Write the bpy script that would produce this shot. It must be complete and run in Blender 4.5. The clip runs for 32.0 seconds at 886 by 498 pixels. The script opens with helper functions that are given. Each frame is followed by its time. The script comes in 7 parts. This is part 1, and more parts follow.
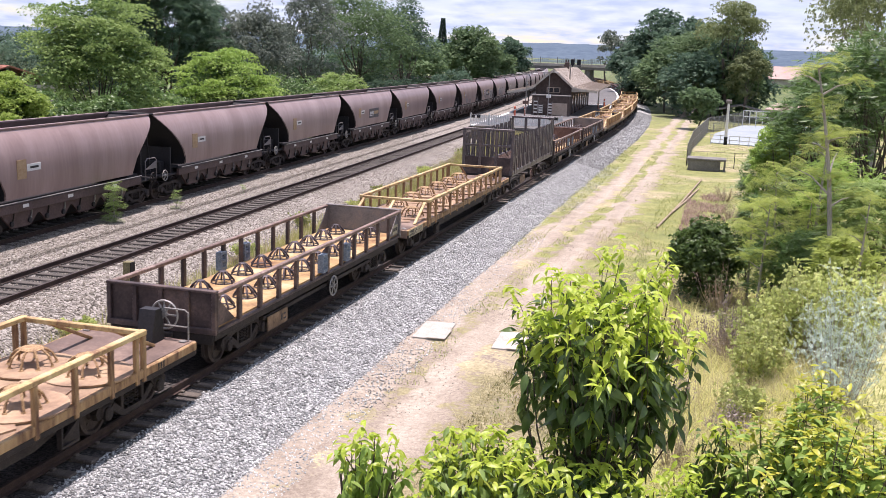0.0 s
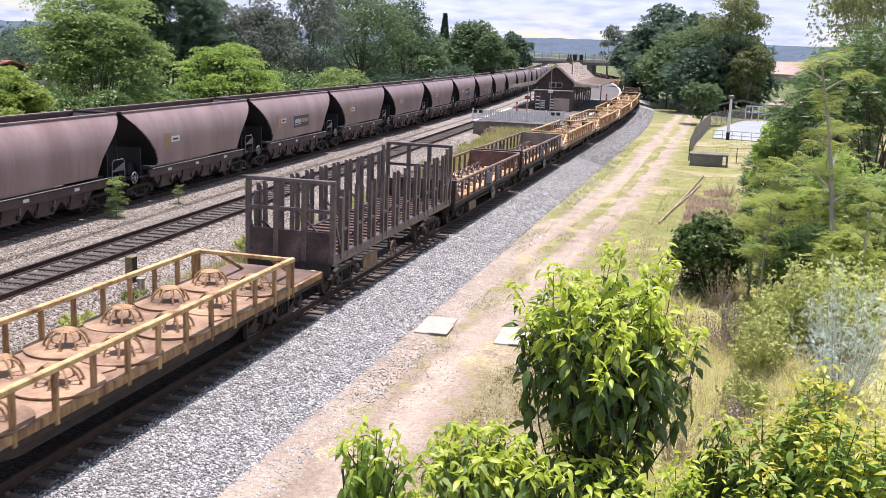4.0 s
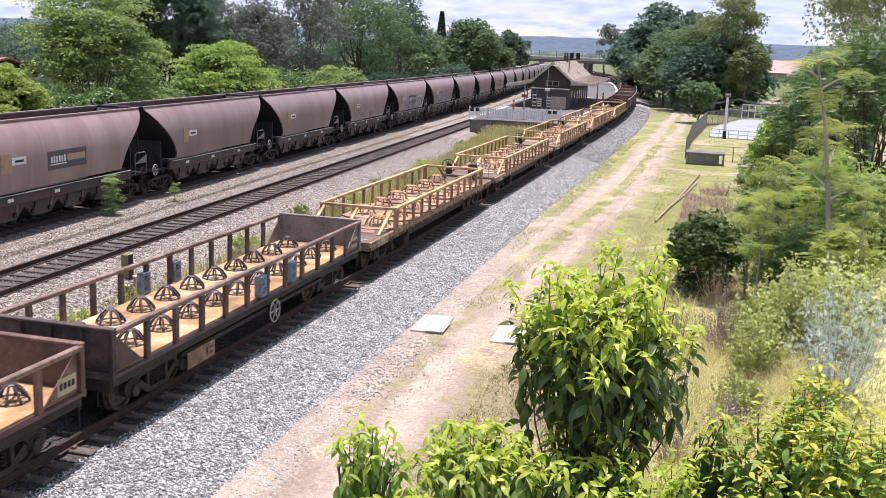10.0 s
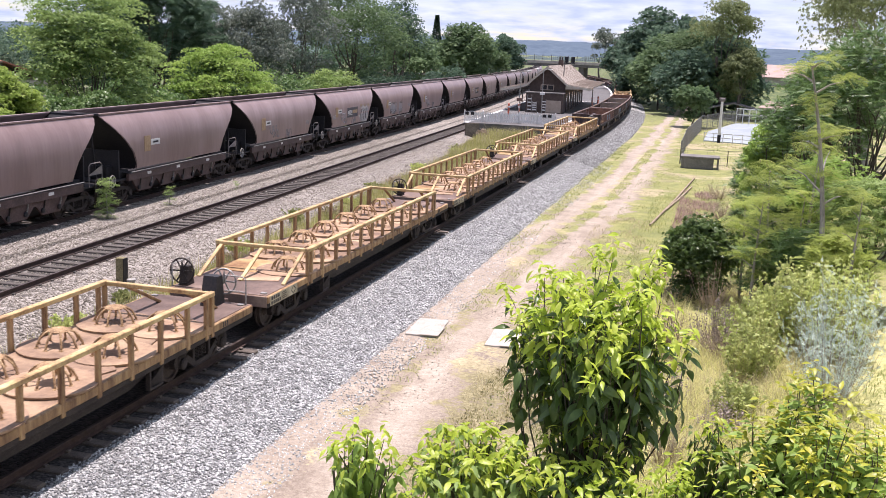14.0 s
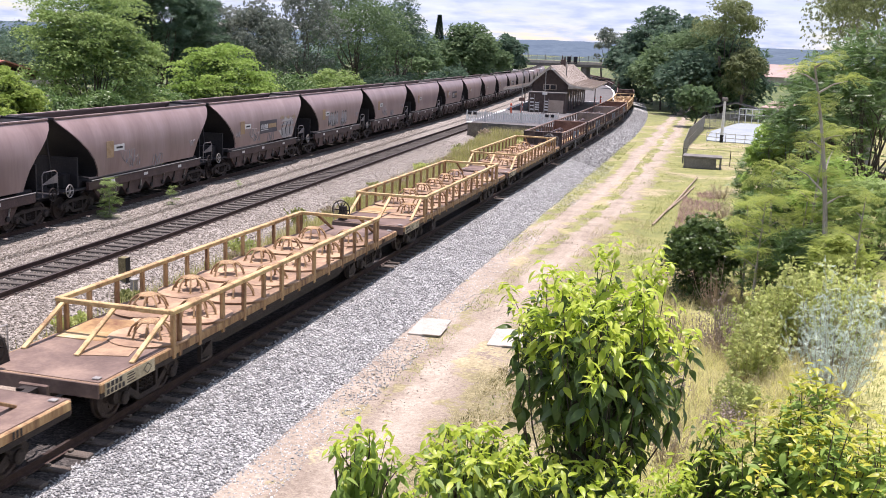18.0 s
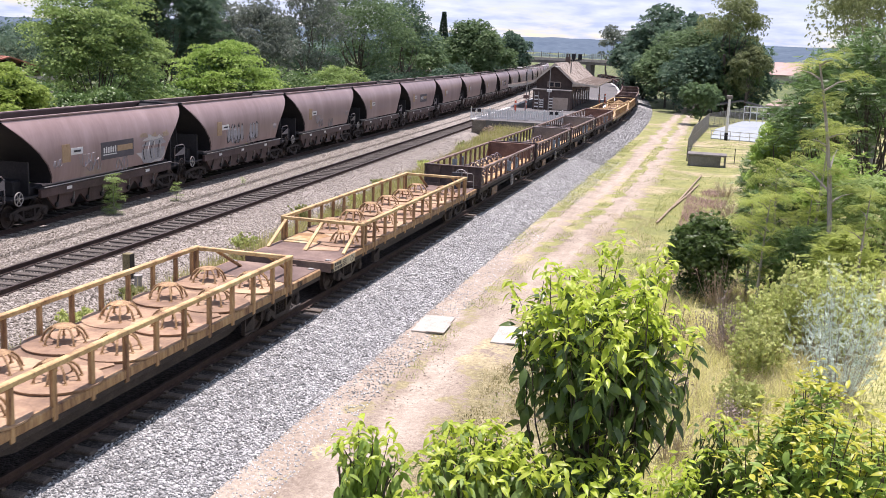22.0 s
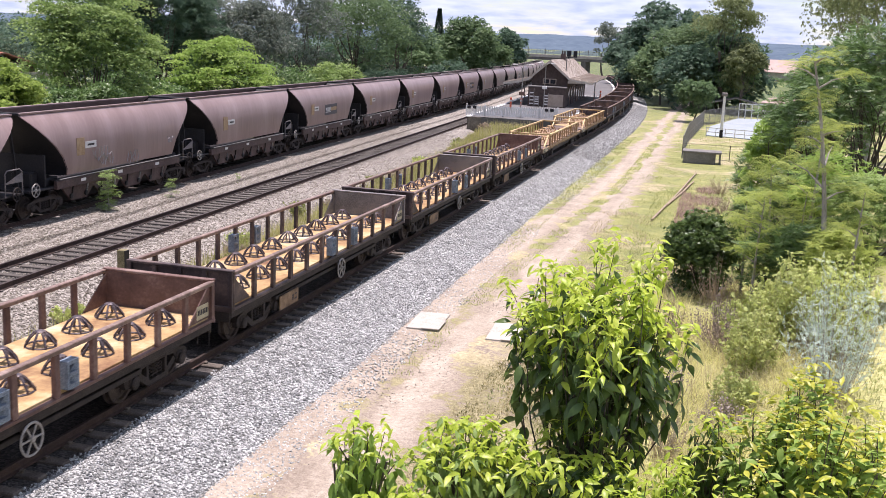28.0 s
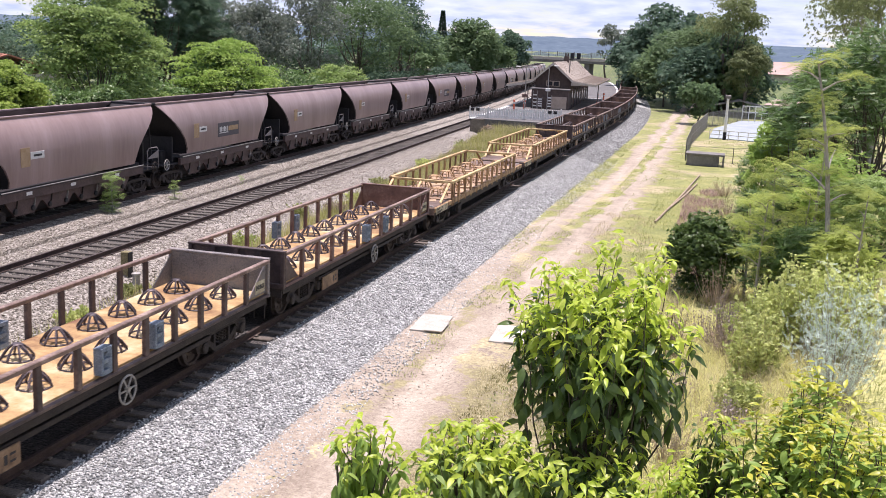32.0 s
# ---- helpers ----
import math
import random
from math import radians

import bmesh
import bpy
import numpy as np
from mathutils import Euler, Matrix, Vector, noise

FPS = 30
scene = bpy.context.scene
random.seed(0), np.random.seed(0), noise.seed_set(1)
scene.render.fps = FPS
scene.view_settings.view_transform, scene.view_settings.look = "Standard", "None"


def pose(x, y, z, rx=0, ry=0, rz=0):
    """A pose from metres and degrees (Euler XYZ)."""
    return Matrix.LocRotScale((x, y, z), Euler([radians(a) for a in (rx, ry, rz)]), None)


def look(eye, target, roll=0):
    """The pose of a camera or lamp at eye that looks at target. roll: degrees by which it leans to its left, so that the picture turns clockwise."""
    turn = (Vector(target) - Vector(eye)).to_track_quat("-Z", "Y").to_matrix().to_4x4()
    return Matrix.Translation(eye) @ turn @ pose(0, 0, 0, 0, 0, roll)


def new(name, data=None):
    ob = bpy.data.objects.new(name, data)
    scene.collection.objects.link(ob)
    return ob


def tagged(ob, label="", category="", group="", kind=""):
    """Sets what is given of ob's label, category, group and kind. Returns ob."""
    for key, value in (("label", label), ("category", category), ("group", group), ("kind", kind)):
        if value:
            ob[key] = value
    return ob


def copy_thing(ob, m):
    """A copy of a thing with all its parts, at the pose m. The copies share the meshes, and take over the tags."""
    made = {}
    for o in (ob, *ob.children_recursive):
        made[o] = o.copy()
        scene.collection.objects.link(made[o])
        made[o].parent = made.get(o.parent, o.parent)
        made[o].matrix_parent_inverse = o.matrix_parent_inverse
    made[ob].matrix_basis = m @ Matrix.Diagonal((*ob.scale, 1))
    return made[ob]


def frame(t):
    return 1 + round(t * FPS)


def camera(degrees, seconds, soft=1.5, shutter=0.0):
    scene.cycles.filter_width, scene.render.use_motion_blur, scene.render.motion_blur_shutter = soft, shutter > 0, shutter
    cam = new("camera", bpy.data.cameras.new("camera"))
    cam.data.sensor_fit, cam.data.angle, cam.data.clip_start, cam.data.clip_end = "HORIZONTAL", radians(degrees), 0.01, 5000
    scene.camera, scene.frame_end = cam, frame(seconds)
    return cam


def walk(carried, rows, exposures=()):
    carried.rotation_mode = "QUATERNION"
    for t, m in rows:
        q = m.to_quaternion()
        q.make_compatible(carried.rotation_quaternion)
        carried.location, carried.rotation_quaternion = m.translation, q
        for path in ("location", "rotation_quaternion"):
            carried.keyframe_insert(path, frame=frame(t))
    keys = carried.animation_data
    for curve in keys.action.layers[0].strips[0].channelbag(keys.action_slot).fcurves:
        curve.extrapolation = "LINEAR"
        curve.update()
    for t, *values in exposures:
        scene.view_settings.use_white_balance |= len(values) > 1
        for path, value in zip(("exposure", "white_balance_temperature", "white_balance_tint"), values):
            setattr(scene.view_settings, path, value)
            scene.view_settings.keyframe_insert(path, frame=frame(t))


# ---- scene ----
FOV = 47.339
EYE = (0.0, 0.0, 7.069)
# seconds, pitch, lean and turn of the hand-held camera, in degrees
SWAY = (
    (0.0, 79.043, -2.141, 15.435), (0.5, 79.001, -2.13, 15.477), (1.0, 78.922, -2.16, 15.507), (1.5, 78.881, -2.16, 15.521),
    (2.0, 78.852, -2.16, 15.554), (2.5, 78.835, -2.14, 15.576), (3.0, 78.804, -2.13, 15.578), (3.5, 78.769, -2.14, 15.568),
    (5.5, 78.775, -2.234, 15.529), (6.0, 78.803, -2.27, 15.521), (6.5, 78.807, -2.28, 15.483), (7.0, 78.794, -2.27, 15.474),
    (7.5, 78.763, -2.28, 15.476), (8.0, 78.754, -2.27, 15.471), (8.5, 78.719, -2.277, 15.465), (9.0, 78.714, -2.295, 15.429),
    (9.5, 78.71, -2.3, 15.387), (10.0, 78.669, -2.29, 15.376), (10.5, 78.64, -2.26, 15.33), (11.0, 78.632, -2.245, 15.292),
    (11.5, 78.633, -2.24, 15.287), (12.0, 78.647, -2.245, 15.278), (12.5, 78.651, -2.266, 15.275), (13.0, 78.724, -2.305, 15.24),
    (13.5, 78.815, -2.35, 15.18), (14.0, 78.886, -2.38, 15.103), (14.5, 78.966, -2.383, 15.038), (16.5, 78.966, -2.31, 15.274),
    (17.0, 78.913, -2.34, 15.243), (17.5, 78.869, -2.36, 15.202), (18.0, 78.864, -2.385, 15.242), (18.5, 78.896, -2.41, 15.338),
    (19.0, 78.913, -2.415, 15.44), (19.5, 78.913, -2.4, 15.483), (20.0, 78.906, -2.38, 15.438), (20.5, 78.885, -2.4, 15.401),
    (21.0, 78.816, -2.48, 15.433), (21.5, 78.752, -2.53, 15.468), (22.0, 78.695, -2.515, 15.488), (22.5, 78.621, -2.52, 15.504),
    (23.0, 78.571, -2.515, 15.498), (23.5, 78.565, -2.505, 15.476), (24.0, 78.573, -2.525, 15.443), (24.5, 78.576, -2.56, 15.416),
    (25.0, 78.58, -2.555, 15.375), (25.5, 78.587, -2.56, 15.34), (27.5, 78.569, -2.56, 15.238), (28.0, 78.525, -2.63, 15.233),
    (28.5, 78.494, -2.66, 15.243), (29.0, 78.513, -2.63, 15.275), (29.5, 78.564, -2.59, 15.317), (30.0, 78.604, -2.565, 15.344),
    (30.5, 78.612, -2.57, 15.354), (31.0, 78.606, -2.59, 15.364), (31.5, 78.602, -2.62, 15.378), (32.0, 78.635, -2.65, 15.419))
cam = camera(FOV, 32.0, soft=0.3, shutter=0.2)
walk(cam, [(t, pose(*EYE, rx, ry, rz)) for t, rx, ry, rz in SWAY], exposures=((0.0, 0.64, 6430, 27), (32.0, 0.64, 6430, 27)))

# ---------------------------------------------------------------- light
SUN_TO = Vector((-0.03, 0.10, 1.0)).normalized()
SUN_ELEV = math.asin(SUN_TO.z)
SUN_ROT = math.atan2(SUN_TO.x, SUN_TO.y)


def make_world():
    w = bpy.data.worlds.new("sky")
    scene.world = w
    w.use_nodes = True
    n, l = w.node_tree.nodes, w.node_tree.links
    n.clear()
    out = n.new("ShaderNodeOutputWorld")
    bg = n.new("ShaderNodeBackground")
    sky = n.new("ShaderNodeTexSky")
    sky.sky_type = "NISHITA"
    sky.sun_disc = False
    sky.sun_elevation, sky.sun_rotation = SUN_ELEV, SUN_ROT
    sky.air_density, sky.dust_density, sky.ozone_density = 1.0, 0.0, 2.0
    bg.inputs[1].default_value = 0.084
    # broken cloud over the whole dome, flattened towards the horizon
    co = n.new("ShaderNodeTexCoord")
    sep = n.new("ShaderNodeSeparateXYZ")
    l.new(co.outputs["Generated"], sep.inputs[0])
    up = n.new("ShaderNodeMath"); up.operation = "MAXIMUM"; up.inputs[1].default_value = 0.0
    l.new(sep.outputs[2], up.inputs[0])
    add = n.new("ShaderNodeMath"); add.operation = "ADD"; add.inputs[1].default_value = 0.16
    l.new(up.outputs[0], add.inputs[0])
    comb = n.new("ShaderNodeCombineXYZ")
    for k in (0, 1):
        dv = n.new("ShaderNodeMath"); dv.operation = "DIVIDE"
        l.new(sep.outputs[k], dv.inputs[0]); l.new(add.outputs[0], dv.inputs[1])
        l.new(dv.outputs[0], comb.inputs[k])
    noi = n.new("ShaderNodeTexNoise")
    noi.inputs["Scale"].default_value, noi.inputs["Detail"].default_value, noi.inputs["Roughness"].default_value = 2.6, 7.0, 0.6
    noi.inputs["Distortion"].default_value = 0.25
    l.new(comb.outputs[0], noi.inputs["Vector"])
    ramp = n.new("ShaderNodeValToRGB")
    ramp.color_ramp.elements[0].position, ramp.color_ramp.elements[1].position = 0.33, 0.53
    l.new(noi.outputs[0], ramp.inputs[0])
    noi2 = n.new("ShaderNodeTexNoise")
    noi2.inputs["Scale"].default_value, noi2.inputs["Detail"].default_value = 5.5, 5.0
    l.new(comb.outputs[0], noi2.inputs["Vector"])
    shade = n.new("ShaderNodeValToRGB")
    shade.color_ramp.elements[0].position, shade.color_ramp.elements[1].position = 0.35, 0.68
    shade.color_ramp.elements[0].color = (4.5, 5.6, 7.2, 1)
    shade.color_ramp.elements[1].color = (6.7, 7.7, 8.8, 1)
    l.new(noi2.outputs[0], shade.inputs[0])
    mix = n.new("ShaderNodeMix"); mix.data_type = "RGBA"
    l.new(ramp.outputs[0], mix.inputs["Factor"])
    l.new(sky.outputs[0], mix.inputs["A"]); l.new(shade.outputs[0], mix.inputs["B"])
    l.new(mix.outputs["Result"], bg.inputs[0])
    l.new(bg.outputs[0], out.inputs[0])


make_world()
sun = new("sun", bpy.data.lights.new("sun", "SUN"))
sun.data.energy, sun.data.angle, sun.data.color = 5.0, radians(0.55), (1.0, 0.955, 0.88)
sun.matrix_world = look(SUN_TO * 200, (0, 0, 0))

# ---------------------------------------------------------------- materials
MATS = {}


def ramp_set(r, stops):
    els = r.color_ramp.elements
    while len(els) < len(stops):
        els.new(0.5)
    for e, (p, c) in zip(els, stops):
        e.position, e.color = p, (*c, 1)


def mat(name, a, b, c=None, scale=6.0, fine=40.0, rough=0.7, metal=0.0, bump=0.3, spread=0.12, coat=0.0, spec=0.4, leaf=0.0, stretch=(1, 1, 1), patch=0.5):
    """Two or three colours mixed by a coarse and a fine grain; spread: how far pieces differ from one another."""
    if name in MATS:
        return MATS[name]
    m = bpy.data.materials.new(name)
    m.use_nodes = True
    n, l = m.node_tree.nodes, m.node_tree.links
    bs, out = n["Principled BSDF"], n["Material Output"]
    co = n.new("ShaderNodeTexCoord")
    info = n.new("ShaderNodeObjectInfo")
    mp = n.new("ShaderNodeMapping")
    mp.inputs["Scale"].default_value = stretch
    l.new(co.outputs["Object"], mp.inputs[0])
    off = n.new("ShaderNodeVectorMath"); off.operation = "ADD"
    sc = n.new("ShaderNodeMath"); sc.operation = "MULTIPLY"; sc.inputs[1].default_value = 37.0
    l.new(info.outputs["Random"], sc.inputs[0])
    l.new(mp.outputs[0], off.inputs[0]); l.new(sc.outputs[0], off.inputs[1])
    n1, n2 = n.new("ShaderNodeTexNoise"), n.new("ShaderNodeTexNoise")
    for node, s, d in ((n1, scale, 5.0), (n2, fine, 3.0)):
        node.inputs["Scale"].default_value, node.inputs["Detail"].default_value, node.inputs["Roughness"].default_value = s, d, 0.62
        l.new(off.outputs[0], node.inputs["Vector"])
    mixn = n.new("ShaderNodeMath"); mixn.operation = "MULTIPLY_ADD"; mixn.inputs[1].default_value = patch
    half = n.new("ShaderNodeMath"); half.operation = "MULTIPLY"; half.inputs[1].default_value = 1 - patch
    l.new(n2.outputs[0], half.inputs[0])
    l.new(n1.outputs[0], mixn.inputs[0]); l.new(half.outputs[0], mixn.inputs[2])
    r = n.new("ShaderNodeValToRGB")
    ramp_set(r, [(0.36, a), (0.52, b)] + ([(0.66, c)] if c else []))
    l.new(mixn.outputs[0], r.inputs[0])
    hsv = n.new("ShaderNodeHueSaturation")
    isl = n.new("ShaderNodeNewGeometry")
    tot = n.new("ShaderNodeMath"); tot.operation = "ADD"
    l.new(info.outputs["Random"], tot.inputs[0]); l.new(isl.outputs["Random Per Island"], tot.inputs[1])
    val = n.new("ShaderNodeMapRange")
    val.inputs["From Max"].default_value = 2.0
    val.inputs["To Min"].default_value, val.inputs["To Max"].default_value = 1 - spread, 1 + spread
    l.new(tot.outputs[0], val.inputs["Value"]); l.new(val.outputs[0], hsv.inputs["Value"])
    l.new(r.outputs[0], hsv.inputs["Color"])
    l.new(hsv.outputs[0], bs.inputs["Base Color"])
    bs.inputs["Roughness"].default_value, bs.inputs["Metallic"].default_value = rough, metal
    bs.inputs["Specular IOR Level"].default_value = spec
    bs.inputs["Coat Weight"].default_value = coat
    if bump:
        bp = n.new("ShaderNodeBump")
        bp.inputs["Strength"].default_value, bp.inputs["Distance"].default_value = bump, 0.02
        l.new(n2.outputs[0], bp.inputs["Height"]); l.new(bp.outputs[0], bs.inputs["Normal"])
    if leaf:
        tr = n.new("ShaderNodeBsdfTranslucent")
        l.new(hsv.outputs[0], tr.inputs["Color"])
        ms = n.new("ShaderNodeMixShader"); ms.inputs[0].default_value = leaf
        l.new(bs.outputs[0], ms.inputs[1]); l.new(tr.outputs[0], ms.inputs[2]); l.new(ms.outputs[0], out.inputs[0])
    MATS[name] = m
    return m


def plain(name, colour, rough=0.6, metal=0.0):
    return mat(name, tuple(v * 0.82 for v in colour), colour, tuple(min(1, v * 1.12) for v in colour), 5, 60, rough, metal, 0.1, 0.05)


RUST_RAIL = mat("rail_rust", (0.032, 0.019, 0.015), (0.056, 0.034, 0.027), (0.091, 0.056, 0.043), 4, 60, 0.75, 0.2, 0.3)
RAIL_HEAD = mat("rail_head", (0.055, 0.039, 0.035), (0.094, 0.07, 0.062), (0.148, 0.121, 0.109), 3, 30, 0.45, 0.7, 0.05)
SLEEPER = mat("sleeper_concrete", (0.065, 0.052, 0.042), (0.119, 0.099, 0.082), (0.178, 0.154, 0.131), 3, 45, 0.9, 0, 0.5, 0.2)
SLEEPER_WOOD = mat("sleeper_timber", (0.06, 0.05, 0.043), (0.098, 0.086, 0.075), (0.138, 0.12, 0.107), 3, 30, 0.9, 0, 0.6, 0.25, stretch=(4, 1, 1))
STONE = mat("ballast_stone", (0.085, 0.088, 0.086), (0.29, 0.297, 0.288), (0.60, 0.61, 0.59), 3, 18, 0.9, 0, 0.5, 0.75)
STONE_OLD = mat("ballast_stone_old", (0.092, 0.077, 0.062), (0.222, 0.199, 0.163), (0.378, 0.348, 0.29), 3, 18, 0.9, 0, 0.5, 0.55)
BROWN_STEEL = mat("brown_steel", (0.034, 0.023, 0.023), (0.075, 0.052, 0.049), (0.17, 0.115, 0.095), 1.3, 14, 0.55, 0.15, 0.2, 0.12, patch=0.75)
RED_STEEL = mat("red_oxide_steel", (0.075, 0.040, 0.035), (0.135, 0.075, 0.062), (0.23, 0.155, 0.13), 1.3, 14, 0.6, 0.1, 0.2, 0.12, patch=0.75)
GREY_STEEL = mat("grey_steel", (0.098, 0.088, 0.088), (0.185, 0.17, 0.166), (0.273, 0.205, 0.175), 1.6, 24, 0.55, 0.2, 0.25, 0.1)
FLOOR_RUST = mat("floor_ochre", (0.15, 0.07, 0.035), (0.36, 0.235, 0.105), (0.50, 0.42, 0.27), 0.75, 9, 0.85, 0, 0.3, 0.12, patch=0.84)
FLOOR_GREY = mat("deck_worn", (0.15, 0.095, 0.064), (0.285, 0.188, 0.12), (0.42, 0.30, 0.185), 0.9, 12, 0.8, 0.05, 0.3, 0.25, patch=0.82)
DECK_DARK = mat("deck_plate_dark", (0.082, 0.054, 0.044), (0.150, 0.102, 0.083), (0.26, 0.185, 0.14), 0.8, 14, 0.75, 0.05, 0.2, 0.12, patch=0.82)
YELLOW = mat("yellow_paint", (0.19, 0.10, 0.05), (0.48, 0.345, 0.16), (0.60, 0.47, 0.26), 1.8, 18, 0.6, 0, 0.25, 0.1, patch=0.72)
YELLOW_RUST = mat("yellow_rusty", (0.10, 0.045, 0.025), (0.31, 0.19, 0.09), (0.45, 0.31, 0.155), 2.2, 14, 0.7, 0, 0.3, 0.15, patch=0.72, stretch=(2.5, 2.5, 0.35))
CROWN_STEEL = mat("crown_steel", (0.13, 0.075, 0.042), (0.32, 0.205, 0.105), (0.48, 0.35, 0.19), 6, 40, 0.75, 0.1, 0.3, 0.2)
PLATE_BROWN = mat("stained_plate", (0.10, 0.06, 0.035), (0.20, 0.125, 0.07), (0.30, 0.20, 0.12), 2.5, 20, 0.7, 0, 0.2, 0.15, patch=0.8)
AGED_CREAM = mat("aged_cream", (0.26, 0.22, 0.14), (0.42, 0.37, 0.25), (0.52, 0.47, 0.34), 3, 24, 0.7, 0, 0.15, 0.1, patch=0.75)
# lighter brown for top rails: dust, and sunlight from above put into the colour
RAIL_SUNLIT = mat("sunlit_top_rail", (0.10, 0.065, 0.052), (0.19, 0.128, 0.105), (0.33, 0.245, 0.205), 1.5, 12, 0.55, 0.15, 0.2, 0.15, patch=0.7)
BLUE_PAINT = mat("blue_paint", (0.07, 0.09, 0.117), (0.148, 0.187, 0.234), (0.234, 0.273, 0.312), 5, 40, 0.6, 0, 0.2, 0.12)
CAGE = mat("cage_steel", (0.028, 0.02, 0.024), (0.068, 0.056, 0.064), (0.16, 0.112, 0.096), 5, 40, 0.5, 0.3, 0.2, 0.4)
UNDER = mat("bogie_steel", (0.015, 0.012, 0.011), (0.032, 0.025, 0.022), (0.058, 0.045, 0.038), 3, 30, 0.75, 0.2, 0.3)
WHEEL = mat("wheel_steel", (0.031, 0.023, 0.022), (0.066, 0.051, 0.045), (0.117, 0.094, 0.086), 3, 30, 0.55, 0.5, 0.15)
PALE_STEEL = mat("pale_steel", (0.172, 0.164, 0.152), (0.281, 0.269, 0.25), (0.359, 0.343, 0.32), 5, 40, 0.5, 0.2, 0.1)
LOG_STEEL = mat("stake_steel", (0.069, 0.057, 0.06), (0.132, 0.113, 0.115), (0.241, 0.178, 0.149), 2, 24, 0.42, 0.45, 0.2, 0.12)
HOP = mat("hopper_brown", (0.217, 0.147, 0.135), (0.272, 0.192, 0.178), (0.328, 0.24, 0.225), 0.5, 5, 0.36, 0.1, 0.02, 0.16, patch=0.8, stretch=(1, 1.6, 0.25))
HOP_SILL = mat("hopper_sill", (0.046, 0.029, 0.026), (0.078, 0.049, 0.045), (0.121, 0.081, 0.074), 1.5, 18, 0.6, 0.1, 0.15)
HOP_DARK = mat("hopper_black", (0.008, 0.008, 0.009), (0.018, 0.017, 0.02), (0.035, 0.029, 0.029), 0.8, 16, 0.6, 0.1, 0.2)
WHITE = plain("white_paint", (0.629, 0.62, 0.595), 0.6)
TAN = mat("tan_plate", (0.265, 0.164, 0.078), (0.39, 0.265, 0.148), (0.452, 0.335, 0.211), 6, 40, 0.6, 0, 0.1)
NAVY = mat("faded_navy", (0.066, 0.061, 0.069), (0.09, 0.08, 0.087), (0.117, 0.1, 0.101), 2, 20, 0.6, 0.1, 0.1)
SPRAY_GREY = mat("spray_grey", (0.234, 0.226, 0.234), (0.312, 0.304, 0.312), (0.39, 0.382, 0.39), 3, 20, 0.5, 0.3, 0.1)
SPRAY_PALE = mat("spray_pale", (0.351, 0.328, 0.312), (0.437, 0.413, 0.39), (0.507, 0.484, 0.468), 3, 20, 0.6, 0, 0.1)
SPRAY_TAN = mat("spray_tan", (0.265, 0.187, 0.125), (0.343, 0.257, 0.172), (0.406, 0.32, 0.226), 3, 20, 0.6, 0, 0.1)
CONCRETE = mat("pale_concrete", (0.285, 0.255, 0.215), (0.407, 0.376, 0.329), (0.475, 0.443, 0.402), 1.5, 30, 0.9, 0, 0.25)
CONCRETE_DARK = mat("weathered_concrete", (0.086, 0.078, 0.074), (0.156, 0.148, 0.14), (0.234, 0.218, 0.203), 0.8, 20, 0.9, 0, 0.4)
ASPHALT = mat("platform_asphalt", (0.075, 0.073, 0.072), (0.115, 0.112, 0.11), (0.165, 0.16, 0.155), 0.6, 40, 0.9, 0, 0.3)
BRICK = mat("brown_brick", (0.043, 0.031, 0.028), (0.078, 0.056, 0.05), (0.117, 0.082, 0.07), 3, 30, 0.85, 0, 0.4)
BRICK_PALE = mat("pale_panel", (0.265, 0.211, 0.172), (0.359, 0.289, 0.234), (0.421, 0.351, 0.296), 2, 30, 0.85, 0, 0.3)
ROOF = mat("beige_roof_sheet", (0.281, 0.234, 0.191), (0.367, 0.312, 0.261), (0.429, 0.374, 0.32), 0.5, 12, 0.6, 0.1, 0.1)
DARK_GLASS = mat("dark_glass", (0.02, 0.02, 0.025), (0.03, 0.03, 0.035), None, 3, 10, 0.1, 0, 0)
BARK = mat("bark", (0.039, 0.031, 0.025), (0.086, 0.07, 0.058), (0.148, 0.129, 0.109), 3, 25, 0.95, 0, 0.8, stretch=(2, 2, 0.4))
BARK_PALE = mat("pale_bark", (0.172, 0.156, 0.14), (0.296, 0.273, 0.242), (0.39, 0.367, 0.335), 3, 25, 0.9, 0, 0.5, stretch=(2, 2, 0.4))
LEAF_MID = mat("leaf_mid", (0.148, 0.232, 0.069), (0.235, 0.333, 0.106), (0.33, 0.426, 0.154), 0.5, 3, 0.45, 0, 0, 0.16, spec=0.15, leaf=0.42)
LEAF_DARK = mat("leaf_dark", (0.054, 0.098, 0.067), (0.091, 0.152, 0.097), (0.138, 0.205, 0.129), 0.5, 3, 0.5, 0, 0, 0.16, spec=0.15, leaf=0.40)
# darker green that puts the shade inside crowns and thicket into the leaf colour
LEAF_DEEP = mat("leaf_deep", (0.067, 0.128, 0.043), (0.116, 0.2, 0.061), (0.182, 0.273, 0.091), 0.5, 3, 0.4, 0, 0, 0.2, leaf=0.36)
# muted, bluish green: the haze over far trees is put into the colour
LEAF_FAR = mat("leaf_far", (0.077, 0.13, 0.06), (0.13, 0.202, 0.09), (0.199, 0.28, 0.132), 0.25, 2, 0.55, 0, 0, 0.16, spec=0.15, leaf=0.4)
LEAF_OLIVE = mat("leaf_olive", (0.12, 0.15, 0.07), (0.20, 0.24, 0.105), (0.29, 0.33, 0.16), 0.4, 3, 0.5, 0, 0, 0.2, spec=0.2, leaf=0.45)
LEAF_LIME = mat("leaf_lime", (0.165, 0.245, 0.05), (0.265, 0.36, 0.08), (0.36, 0.44, 0.12), 0.5, 3, 0.5, 0, 0, 0.16, spec=0.15, leaf=0.45)
